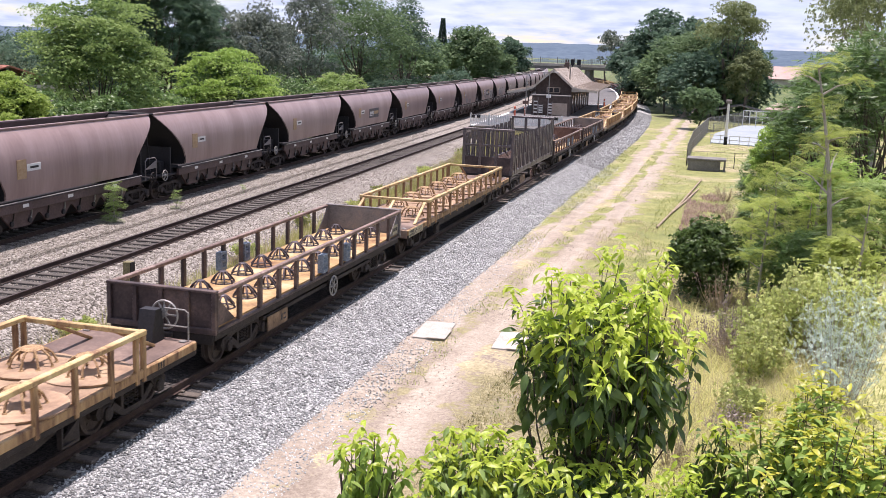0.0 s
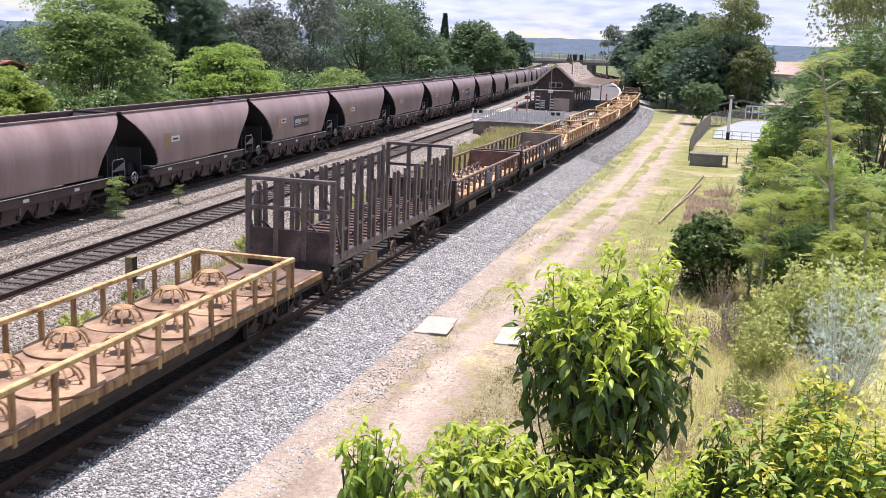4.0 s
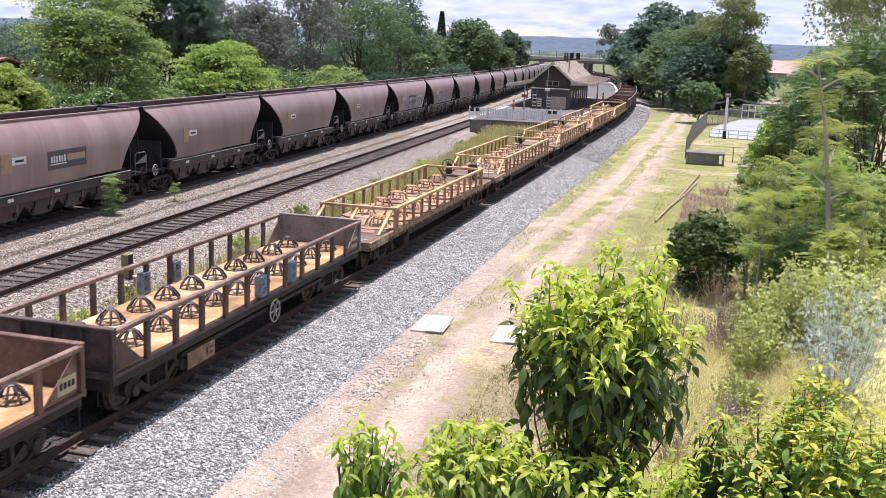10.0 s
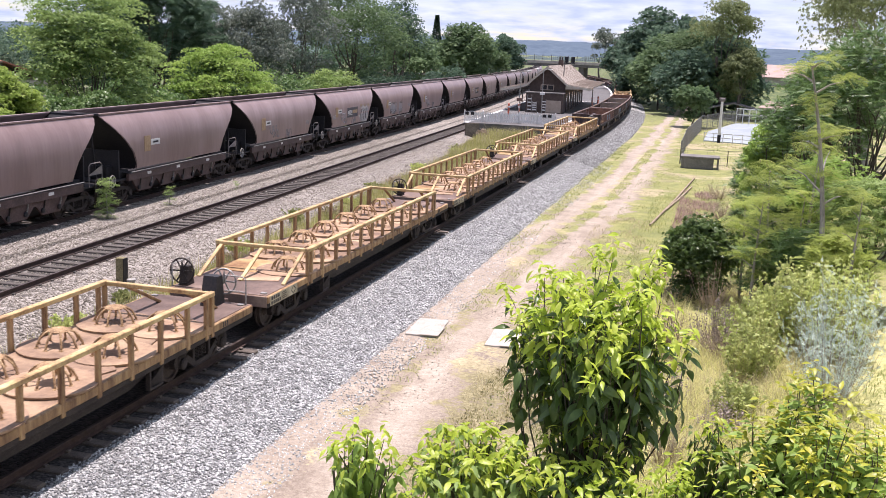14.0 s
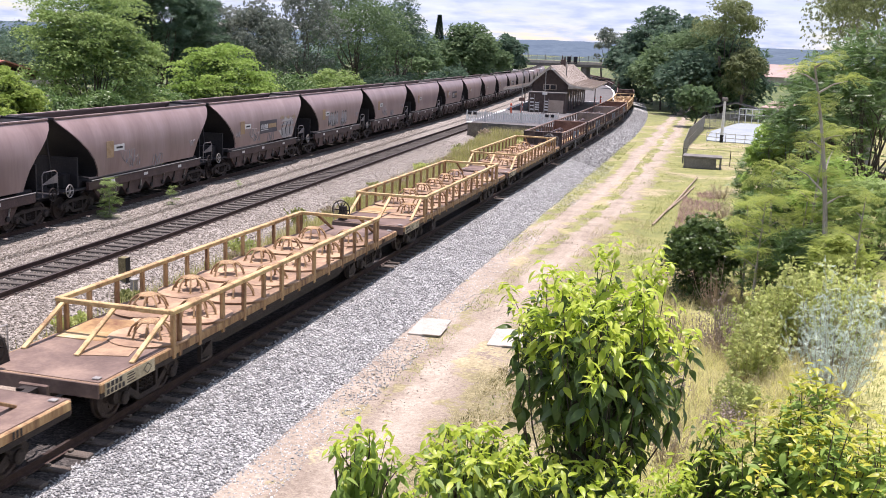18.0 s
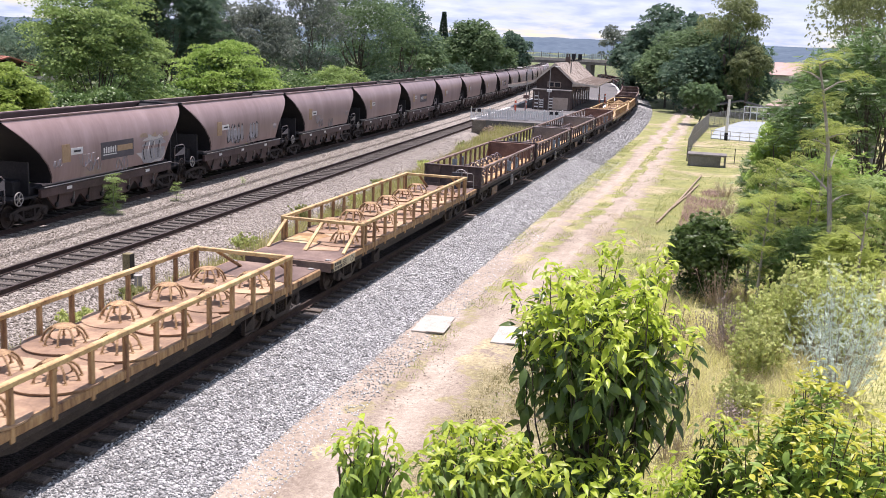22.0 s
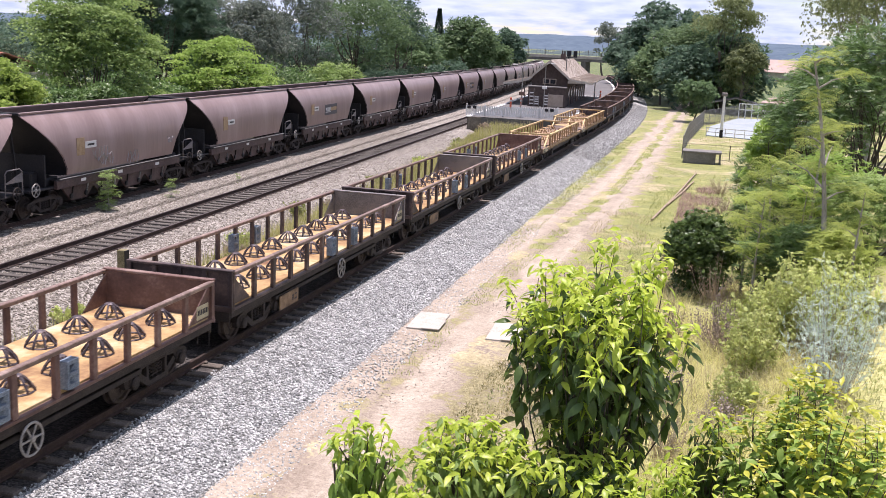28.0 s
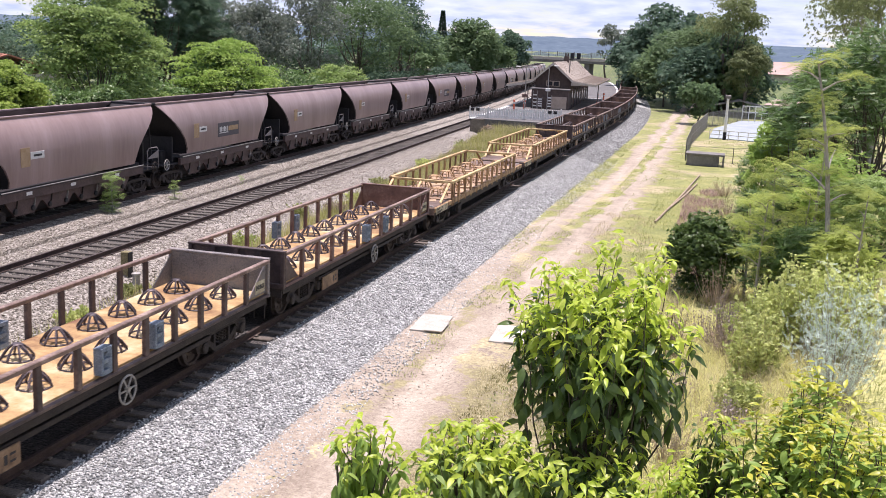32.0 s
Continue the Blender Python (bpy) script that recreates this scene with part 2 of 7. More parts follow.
LEAF_GREY = mat("leaf_greygreen", (0.112, 0.14, 0.115), (0.175, 0.209, 0.166), (0.252, 0.28, 0.229), 0.5, 3, 0.5, 0, 0, 0.16, spec=0.15, leaf=0.40)
LEAF_BRIGHT = mat("leaf_bright", (0.183, 0.3, 0.065), (0.282, 0.407, 0.096), (0.374, 0.484, 0.141), 0.6, 3, 0.42, 0, 0, 0.16, spec=0.15, leaf=0.45)
LEAF_YOUNG = mat("leaf_young", (0.285, 0.403, 0.038), (0.42, 0.521, 0.067), (0.521, 0.571, 0.117), 1.5, 6, 0.4, 0, 0, 0.25, leaf=0.50)
LEAF_GLOSS = mat("leaf_glossy", (0.058, 0.106, 0.029), (0.101, 0.163, 0.046), (0.154, 0.216, 0.067), 1.5, 6, 0.3, 0, 0, 0.3, leaf=0.40)
LEAF_FROND = mat("leaf_frond", (0.261, 0.336, 0.075), (0.358, 0.427, 0.107), (0.44, 0.478, 0.15), 0.8, 4, 0.45, 0, 0, 0.25, spec=0.15, leaf=0.48)
LEAF_HAY = mat("leaf_hay", (0.39, 0.456, 0.139), (0.529, 0.587, 0.215), (0.65, 0.668, 0.307), 0.8, 4, 0.6, 0, 0, 0.3, leaf=0.45)
HAY_GREEN = mat("hay_green", (0.17, 0.18, 0.06), (0.33, 0.325, 0.12), (0.50, 0.46, 0.22), 0.4, 3, 0.75, 0, 0, 0.4, leaf=0.45)
LEAF_TIP = mat("leaf_yellow_tip", (0.291, 0.338, 0.038), (0.414, 0.43, 0.054), (0.507, 0.461, 0.077), 1.5, 6, 0.4, 0, 0, 0.25, leaf=0.45)
LEAF_SILVER = mat("leaf_silver", (0.336, 0.418, 0.363), (0.47, 0.564, 0.496), (0.57, 0.663, 0.602), 1.5, 6, 0.6, 0, 0, 0.3, leaf=0.4)
GRASS = mat("grass_blade", (0.192, 0.228, 0.072), (0.304, 0.332, 0.124), (0.44, 0.432, 0.216), 0.35, 3, 0.7, 0, 0, 0.35, leaf=0.45)
GRASS_DRY = mat("grass_dry", (0.357, 0.315, 0.17), (0.51, 0.451, 0.272), (0.612, 0.552, 0.374), 0.5, 3, 0.8, 0, 0, 0.3, leaf=0.4)
HAY = mat("hay_stems", (0.42, 0.42, 0.15), (0.62, 0.60, 0.26), (0.74, 0.69, 0.40), 0.4, 3, 0.75, 0, 0, 0.3, leaf=0.5)
OLIVE_WEED = mat("olive_weed", (0.10, 0.10, 0.035), (0.20, 0.18, 0.075), (0.33, 0.27, 0.14), 0.7, 4, 0.8, 0, 0, 0.4, leaf=0.4)
TWIG_GREY = mat("twig_grey", (0.22, 0.17, 0.15), (0.36, 0.30, 0.27), (0.50, 0.44, 0.40), 0.8, 4, 0.85, 0, 0, 0.3, leaf=0.3)
WEED_PINK = mat("weed_pink", (0.17, 0.115, 0.10), (0.29, 0.20, 0.17), (0.42, 0.32, 0.27), 0.6, 3, 0.85, 0, 0, 0.35, leaf=0.35)
WEED_BROWN = mat("weed_brown", (0.281, 0.221, 0.162), (0.399, 0.323, 0.246), (0.51, 0.425, 0.332), 0.6, 3, 0.85, 0, 0, 0.3, leaf=0.35)
# the blue haze of distance is mixed into these two base colours
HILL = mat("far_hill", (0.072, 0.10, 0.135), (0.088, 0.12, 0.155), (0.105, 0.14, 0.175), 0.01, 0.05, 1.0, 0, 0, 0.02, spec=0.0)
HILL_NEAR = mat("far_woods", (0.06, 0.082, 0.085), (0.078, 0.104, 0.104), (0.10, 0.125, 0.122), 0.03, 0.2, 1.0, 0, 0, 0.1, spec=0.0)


# ---------------------------------------------------------------- mesh tools
class Shape:
    """Gathers pieces of one mesh."""

    def __init__(self):
        self.v, self.f = [], []

    def add(self, verts, faces):
        k = len(self.v)
        self.v += [tuple(p) for p in verts]
        self.f += [tuple(i + k for i in f) for f in faces]
        return self

    def box(self, x0, x1, y0, y1, z0, z1, c=0.0):
        """A box with edges chamfered by c."""
        xs, ys, zs = (min(x0, x1), max(x0, x1)), (min(y0, y1), max(y0, y1)), (min(z0, z1), max(z0, z1))
        c = min(c, 0.45 * min(xs[1] - xs[0], ys[1] - ys[0], zs[1] - zs[0]))
        if c <= 0:
            v = [(x, y, z) for x in xs for y in ys for z in zs]
            return self.add(v, [(0, 1, 3, 2), (4, 6, 7, 5), (0, 4, 5, 1), (2, 3, 7, 6), (0, 2, 6, 4), (1, 5, 7, 3)])
        v, ix = [], {}
        for i in (0, 1):
            for j in (0, 1):
                for k in (0, 1):
                    cx, cy, cz = xs[i], ys[j], zs[k]
                    dx, dy, dz = c * (1 - 2 * i), c * (1 - 2 * j), c * (1 - 2 * k)
                    for a, p in enumerate(((cx, cy + dy, cz + dz), (cx + dx, cy, cz + dz), (cx + dx, cy + dy, cz))):
                        ix[i, j, k, a] = len(v)
                        v.append(p)
        f = []
        for a in range(3):
            b, d = [q for q in range(3) if q != a]
            for s in (0, 1):
                loop = []
                for u, w in ((0, 0), (1, 0), (1, 1), (0, 1)):
                    key = [0, 0, 0]
                    key[a], key[b], key[d] = s, u, w
                    loop.append(ix[(*key, a)])
                if (s == 0) != (a == 1):
                    loop.reverse()
                f.append(tuple(loop))
            for u in (0, 1):
                for w in (0, 1):
                    k0, k1 = [0, 0, 0], [0, 0, 0]
                    k0[b] = k1[b] = u
                    k0[d] = k1[d] = w
                    k1[a] = 1
                    loop = [ix[(*k0, b)], ix[(*k1, b)], ix[(*k1, d)], ix[(*k0, d)]]
                    if ((u + w) % 2 == 0) != (a == 1):
                        loop.reverse()
                    f.append(tuple(loop))
        for i in (0, 1):
            for j in (0, 1):
                for k in (0, 1):
                    loop = [ix[i, j, k, a] for a in range(3)]
                    if (i + j + k) % 2:
                        loop.reverse()
                    f.append(tuple(loop))
        return self.add(v, f)

    def beam(self, p, q, w, h, c=0.0, side=None):
        """A bar of section w x h from p to q."""
        p, q = Vector(p), Vector(q)
        d = q - p
        length = d.length
        d.normalize()
        s = Vector(side) if side else (Vector((0, 0, 1)).cross(d) if abs(d.z) < 0.95 else Vector((1, 0, 0)))
        s = (s - d * s.dot(d)).normalized()
        u = d.cross(s)
        t = Shape().box(-w / 2, w / 2, 0, length, -h / 2, h / 2, c)
        m = Matrix((s, d, u)).transposed()
        return self.add([p + m @ Vector(v) for v in t.v], t.f)

    def tube(self, pts, radii, n=8, cap=True):
        """A round bar through pts with its radius at each."""
        pts = [Vector(p) for p in pts]
        if not hasattr(radii, "__len__"):
            radii = [radii] * len(pts)
        v, f, prev = [], [], None
        for i, p in enumerate(pts):
            d = (pts[min(i + 1, len(pts) - 1)] - pts[max(i - 1, 0)]).normalized()
            s = prev - d * prev.dot(d) if prev is not None else (Vector((0, 0, 1)).cross(d) if abs(d.z) < 0.9 else Vector((1, 0, 0)))
            s.normalize()
            prev = s
            u = d.cross(s)
            for k in range(n):
                a = 2 * math.pi * k / n
                v.append(p + (s * math.cos(a) + u * math.sin(a)) * radii[i])
        for i in range(len(pts) - 1):
            for k in range(n):
                f.append((i * n + k, i * n + (k + 1) % n, (i + 1) * n + (k + 1) % n, (i + 1) * n + k))
        if cap:
            f.append(tuple(range(n - 1, -1, -1)))
            f.append(tuple(range((len(pts) - 1) * n, len(pts) * n)))
        return self.add(v, f)

    def lathe(self, profile, n=20, centre=(0, 0, 0), axis="z"):
        """Turns (radius, height) pairs round an axis."""
        v, f = [], []
        for r, h in profile:
            for k in range(n):
                a = 2 * math.pi * k / n
                p = (r * math.cos(a), r * math.sin(a), h)
                if axis == "x":
                    p = (h, r * math.cos(a), r * math.sin(a))
                elif axis == "y":
                    p = (r * math.sin(a), h, r * math.cos(a))
                v.append((p[0] + centre[0], p[1] + centre[1], p[2] + centre[2]))
        for i in range(len(profile) - 1):
            for k in range(n):
                f.append((i * n + k, i * n + (k + 1) % n, (i + 1) * n + (k + 1) % n, (i + 1) * n + k))
        f.append(tuple(range(n - 1, -1, -1)))
        f.append(tuple(range((len(profile) - 1) * n, len(profile) * n)))
        return self.add(v, f)

    def prism(self, outline, h0, h1, axis="y"):
        """An outline (two coordinates) pushed from h0 to h1 along an axis."""
        put = {"y": lambda a, b, h: (a, h, b), "x": lambda a, b, h: (h, a, b), "z": lambda a, b, h: (a, b, h)}[axis]
        n = len(outline)
        v = [put(a, b, h0) for a, b in outline] + [put(a, b, h1) for a, b in outline]
        f = [tuple(range(n - 1, -1, -1)), tuple(range(n, 2 * n))]
        f += [(k, (k + 1) % n, n + (k + 1) % n, n + k) for k in range(n)]
        return self.add(v, f)

    def torus(self, centre, r, w, axis="x", n=18, m=6):
        v, f = [], []
        for i in range(n):
            a = 2 * math.pi * i / n
            for j in range(m):
                b = 2 * math.pi * j / m
                q, h = r + w * math.cos(b), w * math.sin(b)
                p = {"x": (h, q * math.cos(a), q * math.sin(a)), "y": (q * math.cos(a), h, q * math.sin(a)), "z": (q * math.cos(a), q * math.sin(a), h)}[axis]
                v.append([p[k] + centre[k] for k in range(3)])
        for i in range(n):
            for j in range(m):
                f.append((i * m + j, (i + 1) % n * m + j, (i + 1) % n * m + (j + 1) % m, i * m + (j + 1) % m))
        return self.add(v, f)

    def knit(self):
        """Joins the pieces of one welded thing at their nearest corners."""
        owner = list(range(len(self.v)))

        def find(i):
            while owner[i] != i:
                owner[i] = owner[owner[i]]
                i = owner[i]
            return i

        for f in self.f:
            for i in f[1:]:
                owner[find(i)] = find(f[0])
        lots = {}
        for i in range(len(self.v)):
            lots.setdefault(find(i), []).append(i)
        lots = sorted(lots.values(), key=len, reverse=True)
        pts = np.array(self.v, dtype=float)
        done, swap = list(lots[0]), {}
        for lot in lots[1:]:
            d = ((pts[lot][:, None] - pts[done][None]) ** 2).sum(-1)
            a, b = np.unravel_index(d.argmin(), d.shape)
            swap[lot[a]] = done[b]
            done += [i for i in lot if i != lot[a]]
        self.f = [tuple(swap.get(i, i) for i in f) for f in self.f]
        return self

    def mesh(self, name, material, smooth=False):
        me = bpy.data.meshes.new(name)
        me.from_pydata(self.v, [], self.f)
        me.materials.append(material)
        bm = bmesh.new()
        bm.from_mesh(me)
        if len(bm.faces) < 20000:
            bmesh.ops.recalc_face_normals(bm, faces=bm.faces)
        bm.to_mesh(me)
        bm.free()
        if smooth:
            me.polygons.foreach_set("use_smooth", [True] * len(me.polygons))
            me.set_sharp_from_angle(angle=radians(38))
        return me


def array_mesh(name, verts, faces, material, smooth=False):
    """A mesh from numpy arrays (faces: rows of equal length)."""
    me = bpy.data.meshes.new(name)
    k = faces.shape[1]
    me.vertices.add(len(verts)); me.loops.add(faces.size); me.polygons.add(len(faces))
    me.vertices.foreach_set("co", np.asarray(verts, dtype=np.float32).ravel())
    me.loops.foreach_set("vertex_index", faces.astype(np.int32).ravel())
    me.polygons.foreach_set("loop_start", np.arange(0, faces.size, k, dtype=np.int32))
    me.update(calc_edges=True)
    me.materials.append(material)
    if smooth:
        me.polygons.foreach_set("use_smooth", np.ones(len(faces), dtype=bool))
    return me


def part(name, shape, material, parent, label="", smooth=False, at=None):
    me = shape.mesh(name, material, smooth) if isinstance(shape, Shape) else shape
    ob = new(name, me)
    ob.parent = parent
    if at is not None:
        ob.matrix_basis = at
    return tagged(ob, label)


def thing(name, label, category, group="", kind="", at=None, data=None):
    ob = new(name, data)
    if at is not None:
        ob.matrix_basis = at
    return tagged(ob, label, category, group, kind)


# ---------------------------------------------------------------- the lines of the three tracks
def arc(x, y, turn, s0, radius, s, off=0.0):
    """Place and heading at s metres along a straight that bends to the left after s0; off: metres to the right."""
    a = radians(turn)
    d = Vector((-math.sin(a), math.cos(a)))
    p = Vector((x, y)) + d * min(s, s0)
    if s > s0:
        phi = (s - s0) / radius
        p += d * radius * math.sin(phi) + Vector((-d.y, d.x)) * radius * (1 - math.cos(phi))
        a += phi
    return p.x + off * math.cos(a), p.y + off * math.sin(a), math.degrees(a)


def near_line(s, off=0.0):
    return arc(-11.36, 0, 0, 95, 780, s, off)


def mid_line(s, off=0.0):
    return arc(-18.16, 0, 3.09, 85, 1900, s, off)


def coal_line(s, off=0.0):
    return arc(-23.35, 0, 3.09, 85, 1900, s, off)


def sweep(line, ss, section):
    """Carries a section (offset, height) along a line."""
    sh, n = Shape(), len(section)
    v, f = [], []
    for s in ss:
        for o, z in section:
            x, y, _ = line(s, o)
            v.append((x, y, z))
    for i in range(len(ss) - 1):
        for k in range(n):
            f.append((i * n + k, i * n + (k + 1) % n, (i + 1) * n + (k + 1) % n, (i + 1) * n + k))
    f.append(tuple(range(n)))
    f.append(tuple(range((len(ss) - 1) * n, len(ss) * n)))
    return sh.add(v, f)


# ---------------------------------------------------------------- ground
def smooth01(v, a, b):
    t = min(1.0, max(0.0, (v - a) / (b - a)))
    return t * t * (3 - 2 * t)


def ground_z(x, y):
    z = -0.68 + 0.05 * noise.noise(Vector((x * 0.35, y * 0.25, 0))) * smooth01(x, -8.5, -6.5)
    bank = smooth01(y, -40, 8) * (1 - smooth01(y, 60, 95))
    z += bank * 0.17 * max(0.0, min(x, 16) - 0.3) * smooth01(x, 0.3, 2.5)
    # the raised road beyond the bend
    bend = -11.36 - max(0.0, y - 95) ** 2 / 1560
    z += 4.6 * smooth01(y, 205, 240) * smooth01(x - bend, 5, 14) * (1 - smooth01(x, 30, 90))
    # the grown-over ramp below the platform's end
    z += 0.85 * smooth01(y, 64, 86) * smooth01(x + 15.3 + 0.054 * y, 0, 1.2) * (1 - smooth01(x, -14.9, -13.9)) * (1 - smooth01(y, 90, 95))
    # the foot of the embankment that carries the camera
    z += 3.6 * smooth01(y, 9.5, 2.0) * smooth01(x, -6.0, -1.0) if y < 9.5 else 0.0
    return z


def gravel(name, stops, cell=24.0, bump=0.8):
    m = bpy.data.materials.new(name)
    m.use_nodes = True
    n, l = m.node_tree.nodes, m.node_tree.links
    bs = n["Principled BSDF"]
    co = n.new("ShaderNodeTexCoord")
    vo = n.new("ShaderNodeTexVoronoi")
    vo.inputs["Scale"].default_value = cell
    l.new(co.outputs["Object"], vo.inputs["Vector"])
    no = n.new("ShaderNodeTexNoise")
    no.inputs["Scale"].default_value, no.inputs["Detail"].default_value = 0.5, 6
    l.new(co.outputs["Object"], no.inputs["Vector"])
    sp = n.new("ShaderNodeSeparateColor")
    l.new(vo.outputs["Color"], sp.inputs[0])
    ad = n.new("ShaderNodeMath"); ad.operation = "MULTIPLY_ADD"; ad.inputs[1].default_value = 0.8
    sh = n.new("ShaderNodeMath"); sh.operation = "MULTIPLY"; sh.inputs[1].default_value = 0.35
    l.new(no.outputs[0], sh.inputs[0]); l.new(sp.outputs[0], ad.inputs[0]); l.new(sh.outputs[0], ad.inputs[2])
    r = n.new("ShaderNodeValToRGB")
    ramp_set(r, stops)
    l.new(ad.outputs[0], r.inputs[0]); l.new(r.outputs[0], bs.inputs["Base Color"])
    bp = n.new("ShaderNodeBump")
    bp.invert = True
    bp.inputs["Strength"].default_value, bp.inputs["Distance"].default_value = bump, 0.03
    l.new(vo.outputs["Distance"], bp.inputs["Height"]); l.new(bp.outputs[0], bs.inputs["Normal"])
    bs.inputs["Roughness"].default_value = 0.92
    return m


BALLAST = gravel("ballast_grey", [(0.1, (0.05, 0.052, 0.051)), (0.5, (0.17, 0.174, 0.17)), (0.95, (0.48, 0.49, 0.475))])
# oil-stained stones, with the shade under a train also put into the colour
BED_DARK = gravel("ballast_oily_shaded", [(0.1, (0.012, 0.011, 0.010)), (0.5, (0.034, 0.030, 0.027)), (0.95, (0.09, 0.08, 0.072))], 22.0)
BALLAST_OLD = gravel("ballast_weathered", [(0.1, (0.062, 0.052, 0.042)), (0.5, (0.175, 0.156, 0.132)), (0.95, (0.346, 0.318, 0.28))], 16.0)


def ground_material():
    m = bpy.data.materials.new("ground_soil_and_grass")
    m.use_nodes = True
    n, l = m.node_tree.nodes, m.node_tree.links
    bs = n["Principled BSDF"]
    co = n.new("ShaderNodeTexCoord")
    xyz = n.new("ShaderNodeSeparateXYZ")
    l.new(co.outputs["Object"], xyz.inputs[0])

    def noi(scale, detail=5.0, stretch=None):
        q = n.new("ShaderNodeTexNoise")
        q.inputs["Scale"].default_value, q.inputs["Detail"].default_value, q.inputs["Roughness"].default_value = scale, detail, 0.62
        if stretch:
            mp = n.new("ShaderNodeMapping")
            mp.inputs["Scale"].default_value = stretch
            l.new(co.outputs["Object"], mp.inputs[0]); l.new(mp.outputs[0], q.inputs["Vector"])
        else:
            l.new(co.outputs["Object"], q.inputs["Vector"])
        return q.outputs[0]

    def math_(op, a, b, c=None):
        q = n.new("ShaderNodeMath"); q.operation = op
        for i, v in enumerate((a, b, c)):
            if v is None:
                continue
            if isinstance(v, (int, float)):
                q.inputs[i].default_value = v
            else:
                l.new(v, q.inputs[i])
        return q.outputs[0]

    def step(v, a, b):
        q = n.new("ShaderNodeMapRange")
        q.interpolation_type = "SMOOTHSTEP"
        q.inputs["From Min"].default_value, q.inputs["From Max"].default_value = a, b
        l.new(v, q.inputs["Value"])
        return q.outputs[0]

    def colours(fac, stops):
        r = n.new("ShaderNodeValToRGB")
        ramp_set(r, stops)
        l.new(fac, r.inputs[0])
        return r.outputs[0]

    def mix(fac, a, b):
        q = n.new("ShaderNodeMix"); q.data_type = "RGBA"
        l.new(fac, q.inputs["Factor"]); l.new(a, q.inputs["A"]); l.new(b, q.inputs["B"])
        return q.outputs["Result"]

    fine, mid, wide = noi(9.0, 6), noi(1.1, 5), noi(0.22, 4)
    streak = noi(1.0, 4, (1.6, 0.16, 1))
    grass = colours(math_("MULTIPLY_ADD", fine, 0.5, math_("MULTIPLY", mid, 0.5)), [(0.36, (0.10, 0.125, 0.04)), (0.5, (0.185, 0.195, 0.06)), (0.64, (0.30, 0.285, 0.11))])
    dry = colours(math_("MULTIPLY_ADD", fine, 0.6, math_("MULTIPLY", mid, 0.4)), [(0.38, (0.20, 0.16, 0.095)), (0.52, (0.34, 0.29, 0.175)), (0.66, (0.46, 0.40, 0.26))])
    x = math_("ADD", xyz.outputs[0], math_("MULTIPLY", math_("SUBTRACT", mid, 0.5), 1.3))
    inner = math_("SUBTRACT", 1.0, step(math_("ADD", x, math_("MULTIPLY", math_("SUBTRACT", wide, 0.5), 2.5)), -4.3, -2.7))
    # two wheel ruts; grass grows between them and along the edges, more of it farther on
    x = math_("ADD", x, math_("MULTIPLY", math_("SUBTRACT", wide, 0.5), 2.2))
    lane = math_("ADD", math_("ADD", x, 6.75), math_("MULTIPLY", step(xyz.outputs[1], 24, 68), -1.7))
    rut = math_("SUBTRACT", 1.0, step(math_("ABSOLUTE", math_("SUBTRACT", math_("ABSOLUTE", lane, 0), 0.80), 0), 0.28, 0.62))
    grit = noi(34.0, 3)
    dirt = colours(math_("MULTIPLY_ADD", grit, 0.3, math_("MULTIPLY_ADD", fine, 0.3, math_("MULTIPLY_ADD", rut, 0.035, math_("MULTIPLY", math_("ADD", streak, mid), 0.2)))), [(0.36, (0.115, 0.085, 0.065)), (0.5, (0.262, 0.216, 0.166)), (0.63, (0.41, 0.355, 0.285))])
    farther = step(xyz.outputs[1], 22, 56)
    left = math_("MULTIPLY", math_("SUBTRACT", 1.0, step(lane, -1.9, -1.1)), farther)
    centre = math_("MULTIPLY", math_("SUBTRACT", 1.0, step(math_("ABSOLUTE", lane, 0), 0.2, 0.6)), math_("MULTIPLY_ADD", farther, 0.6, 0.25))
    right = math_("MULTIPLY", step(lane, 1.1, 1.9), math_("MULTIPLY_ADD", farther, 0.3, 0.7))
    more = math_("MAXIMUM", left, math_("MAXIMUM", centre, right))
    patchy = step(math_("ADD", math_("MULTIPLY_ADD", fine, 0.35, math_("MULTIPLY", mid, 0.65)), math_("SUBTRACT", math_("MULTIPLY", more, 0.16), math_("MULTIPLY", rut, 0.10))), 0.53, 0.60)
    litter = colours(math_("MULTIPLY_ADD", fine, 0.65, math_("MULTIPLY", mid, 0.35)), [(0.38, (0.085, 0.065, 0.038)), (0.5, (0.185, 0.15, 0.085)), (0.64, (0.31, 0.265, 0.165))])
    near_by = math_("SUBTRACT", 1.0, step(math_("ADD", xyz.outputs[1], math_("MULTIPLY", math_("SUBTRACT", mid, 0.5), 14.0)), 26, 40))
    distant = step(xyz.outputs[1], 118, 170)
    meadow = colours(mid, [(0.36, (0.05, 0.075, 0.028)), (0.5, (0.09, 0.12, 0.042)), (0.66, (0.16, 0.18, 0.065))])
    hay = colours(math_("MULTIPLY_ADD", fine, 0.6, math_("MULTIPLY", mid, 0.4)), [(0.38, (0.22, 0.22, 0.08)), (0.5, (0.42, 0.405, 0.17)), (0.62, (0.56, 0.52, 0.28))])
    bank = math_("MULTIPLY", step(x, -2.0, -1.0), math_("SUBTRACT", 1.0, step(xyz.outputs[1], 34, 46)))
    litter = mix(bank, litter, hay)
    distant = math_("MAXIMUM", distant, math_("SUBTRACT", 1.0, step(xyz.outputs[0], -31, -28)))
    grass = mix(distant, mix(math_("MULTIPLY", near_by, 0.75), grass, litter), meadow)
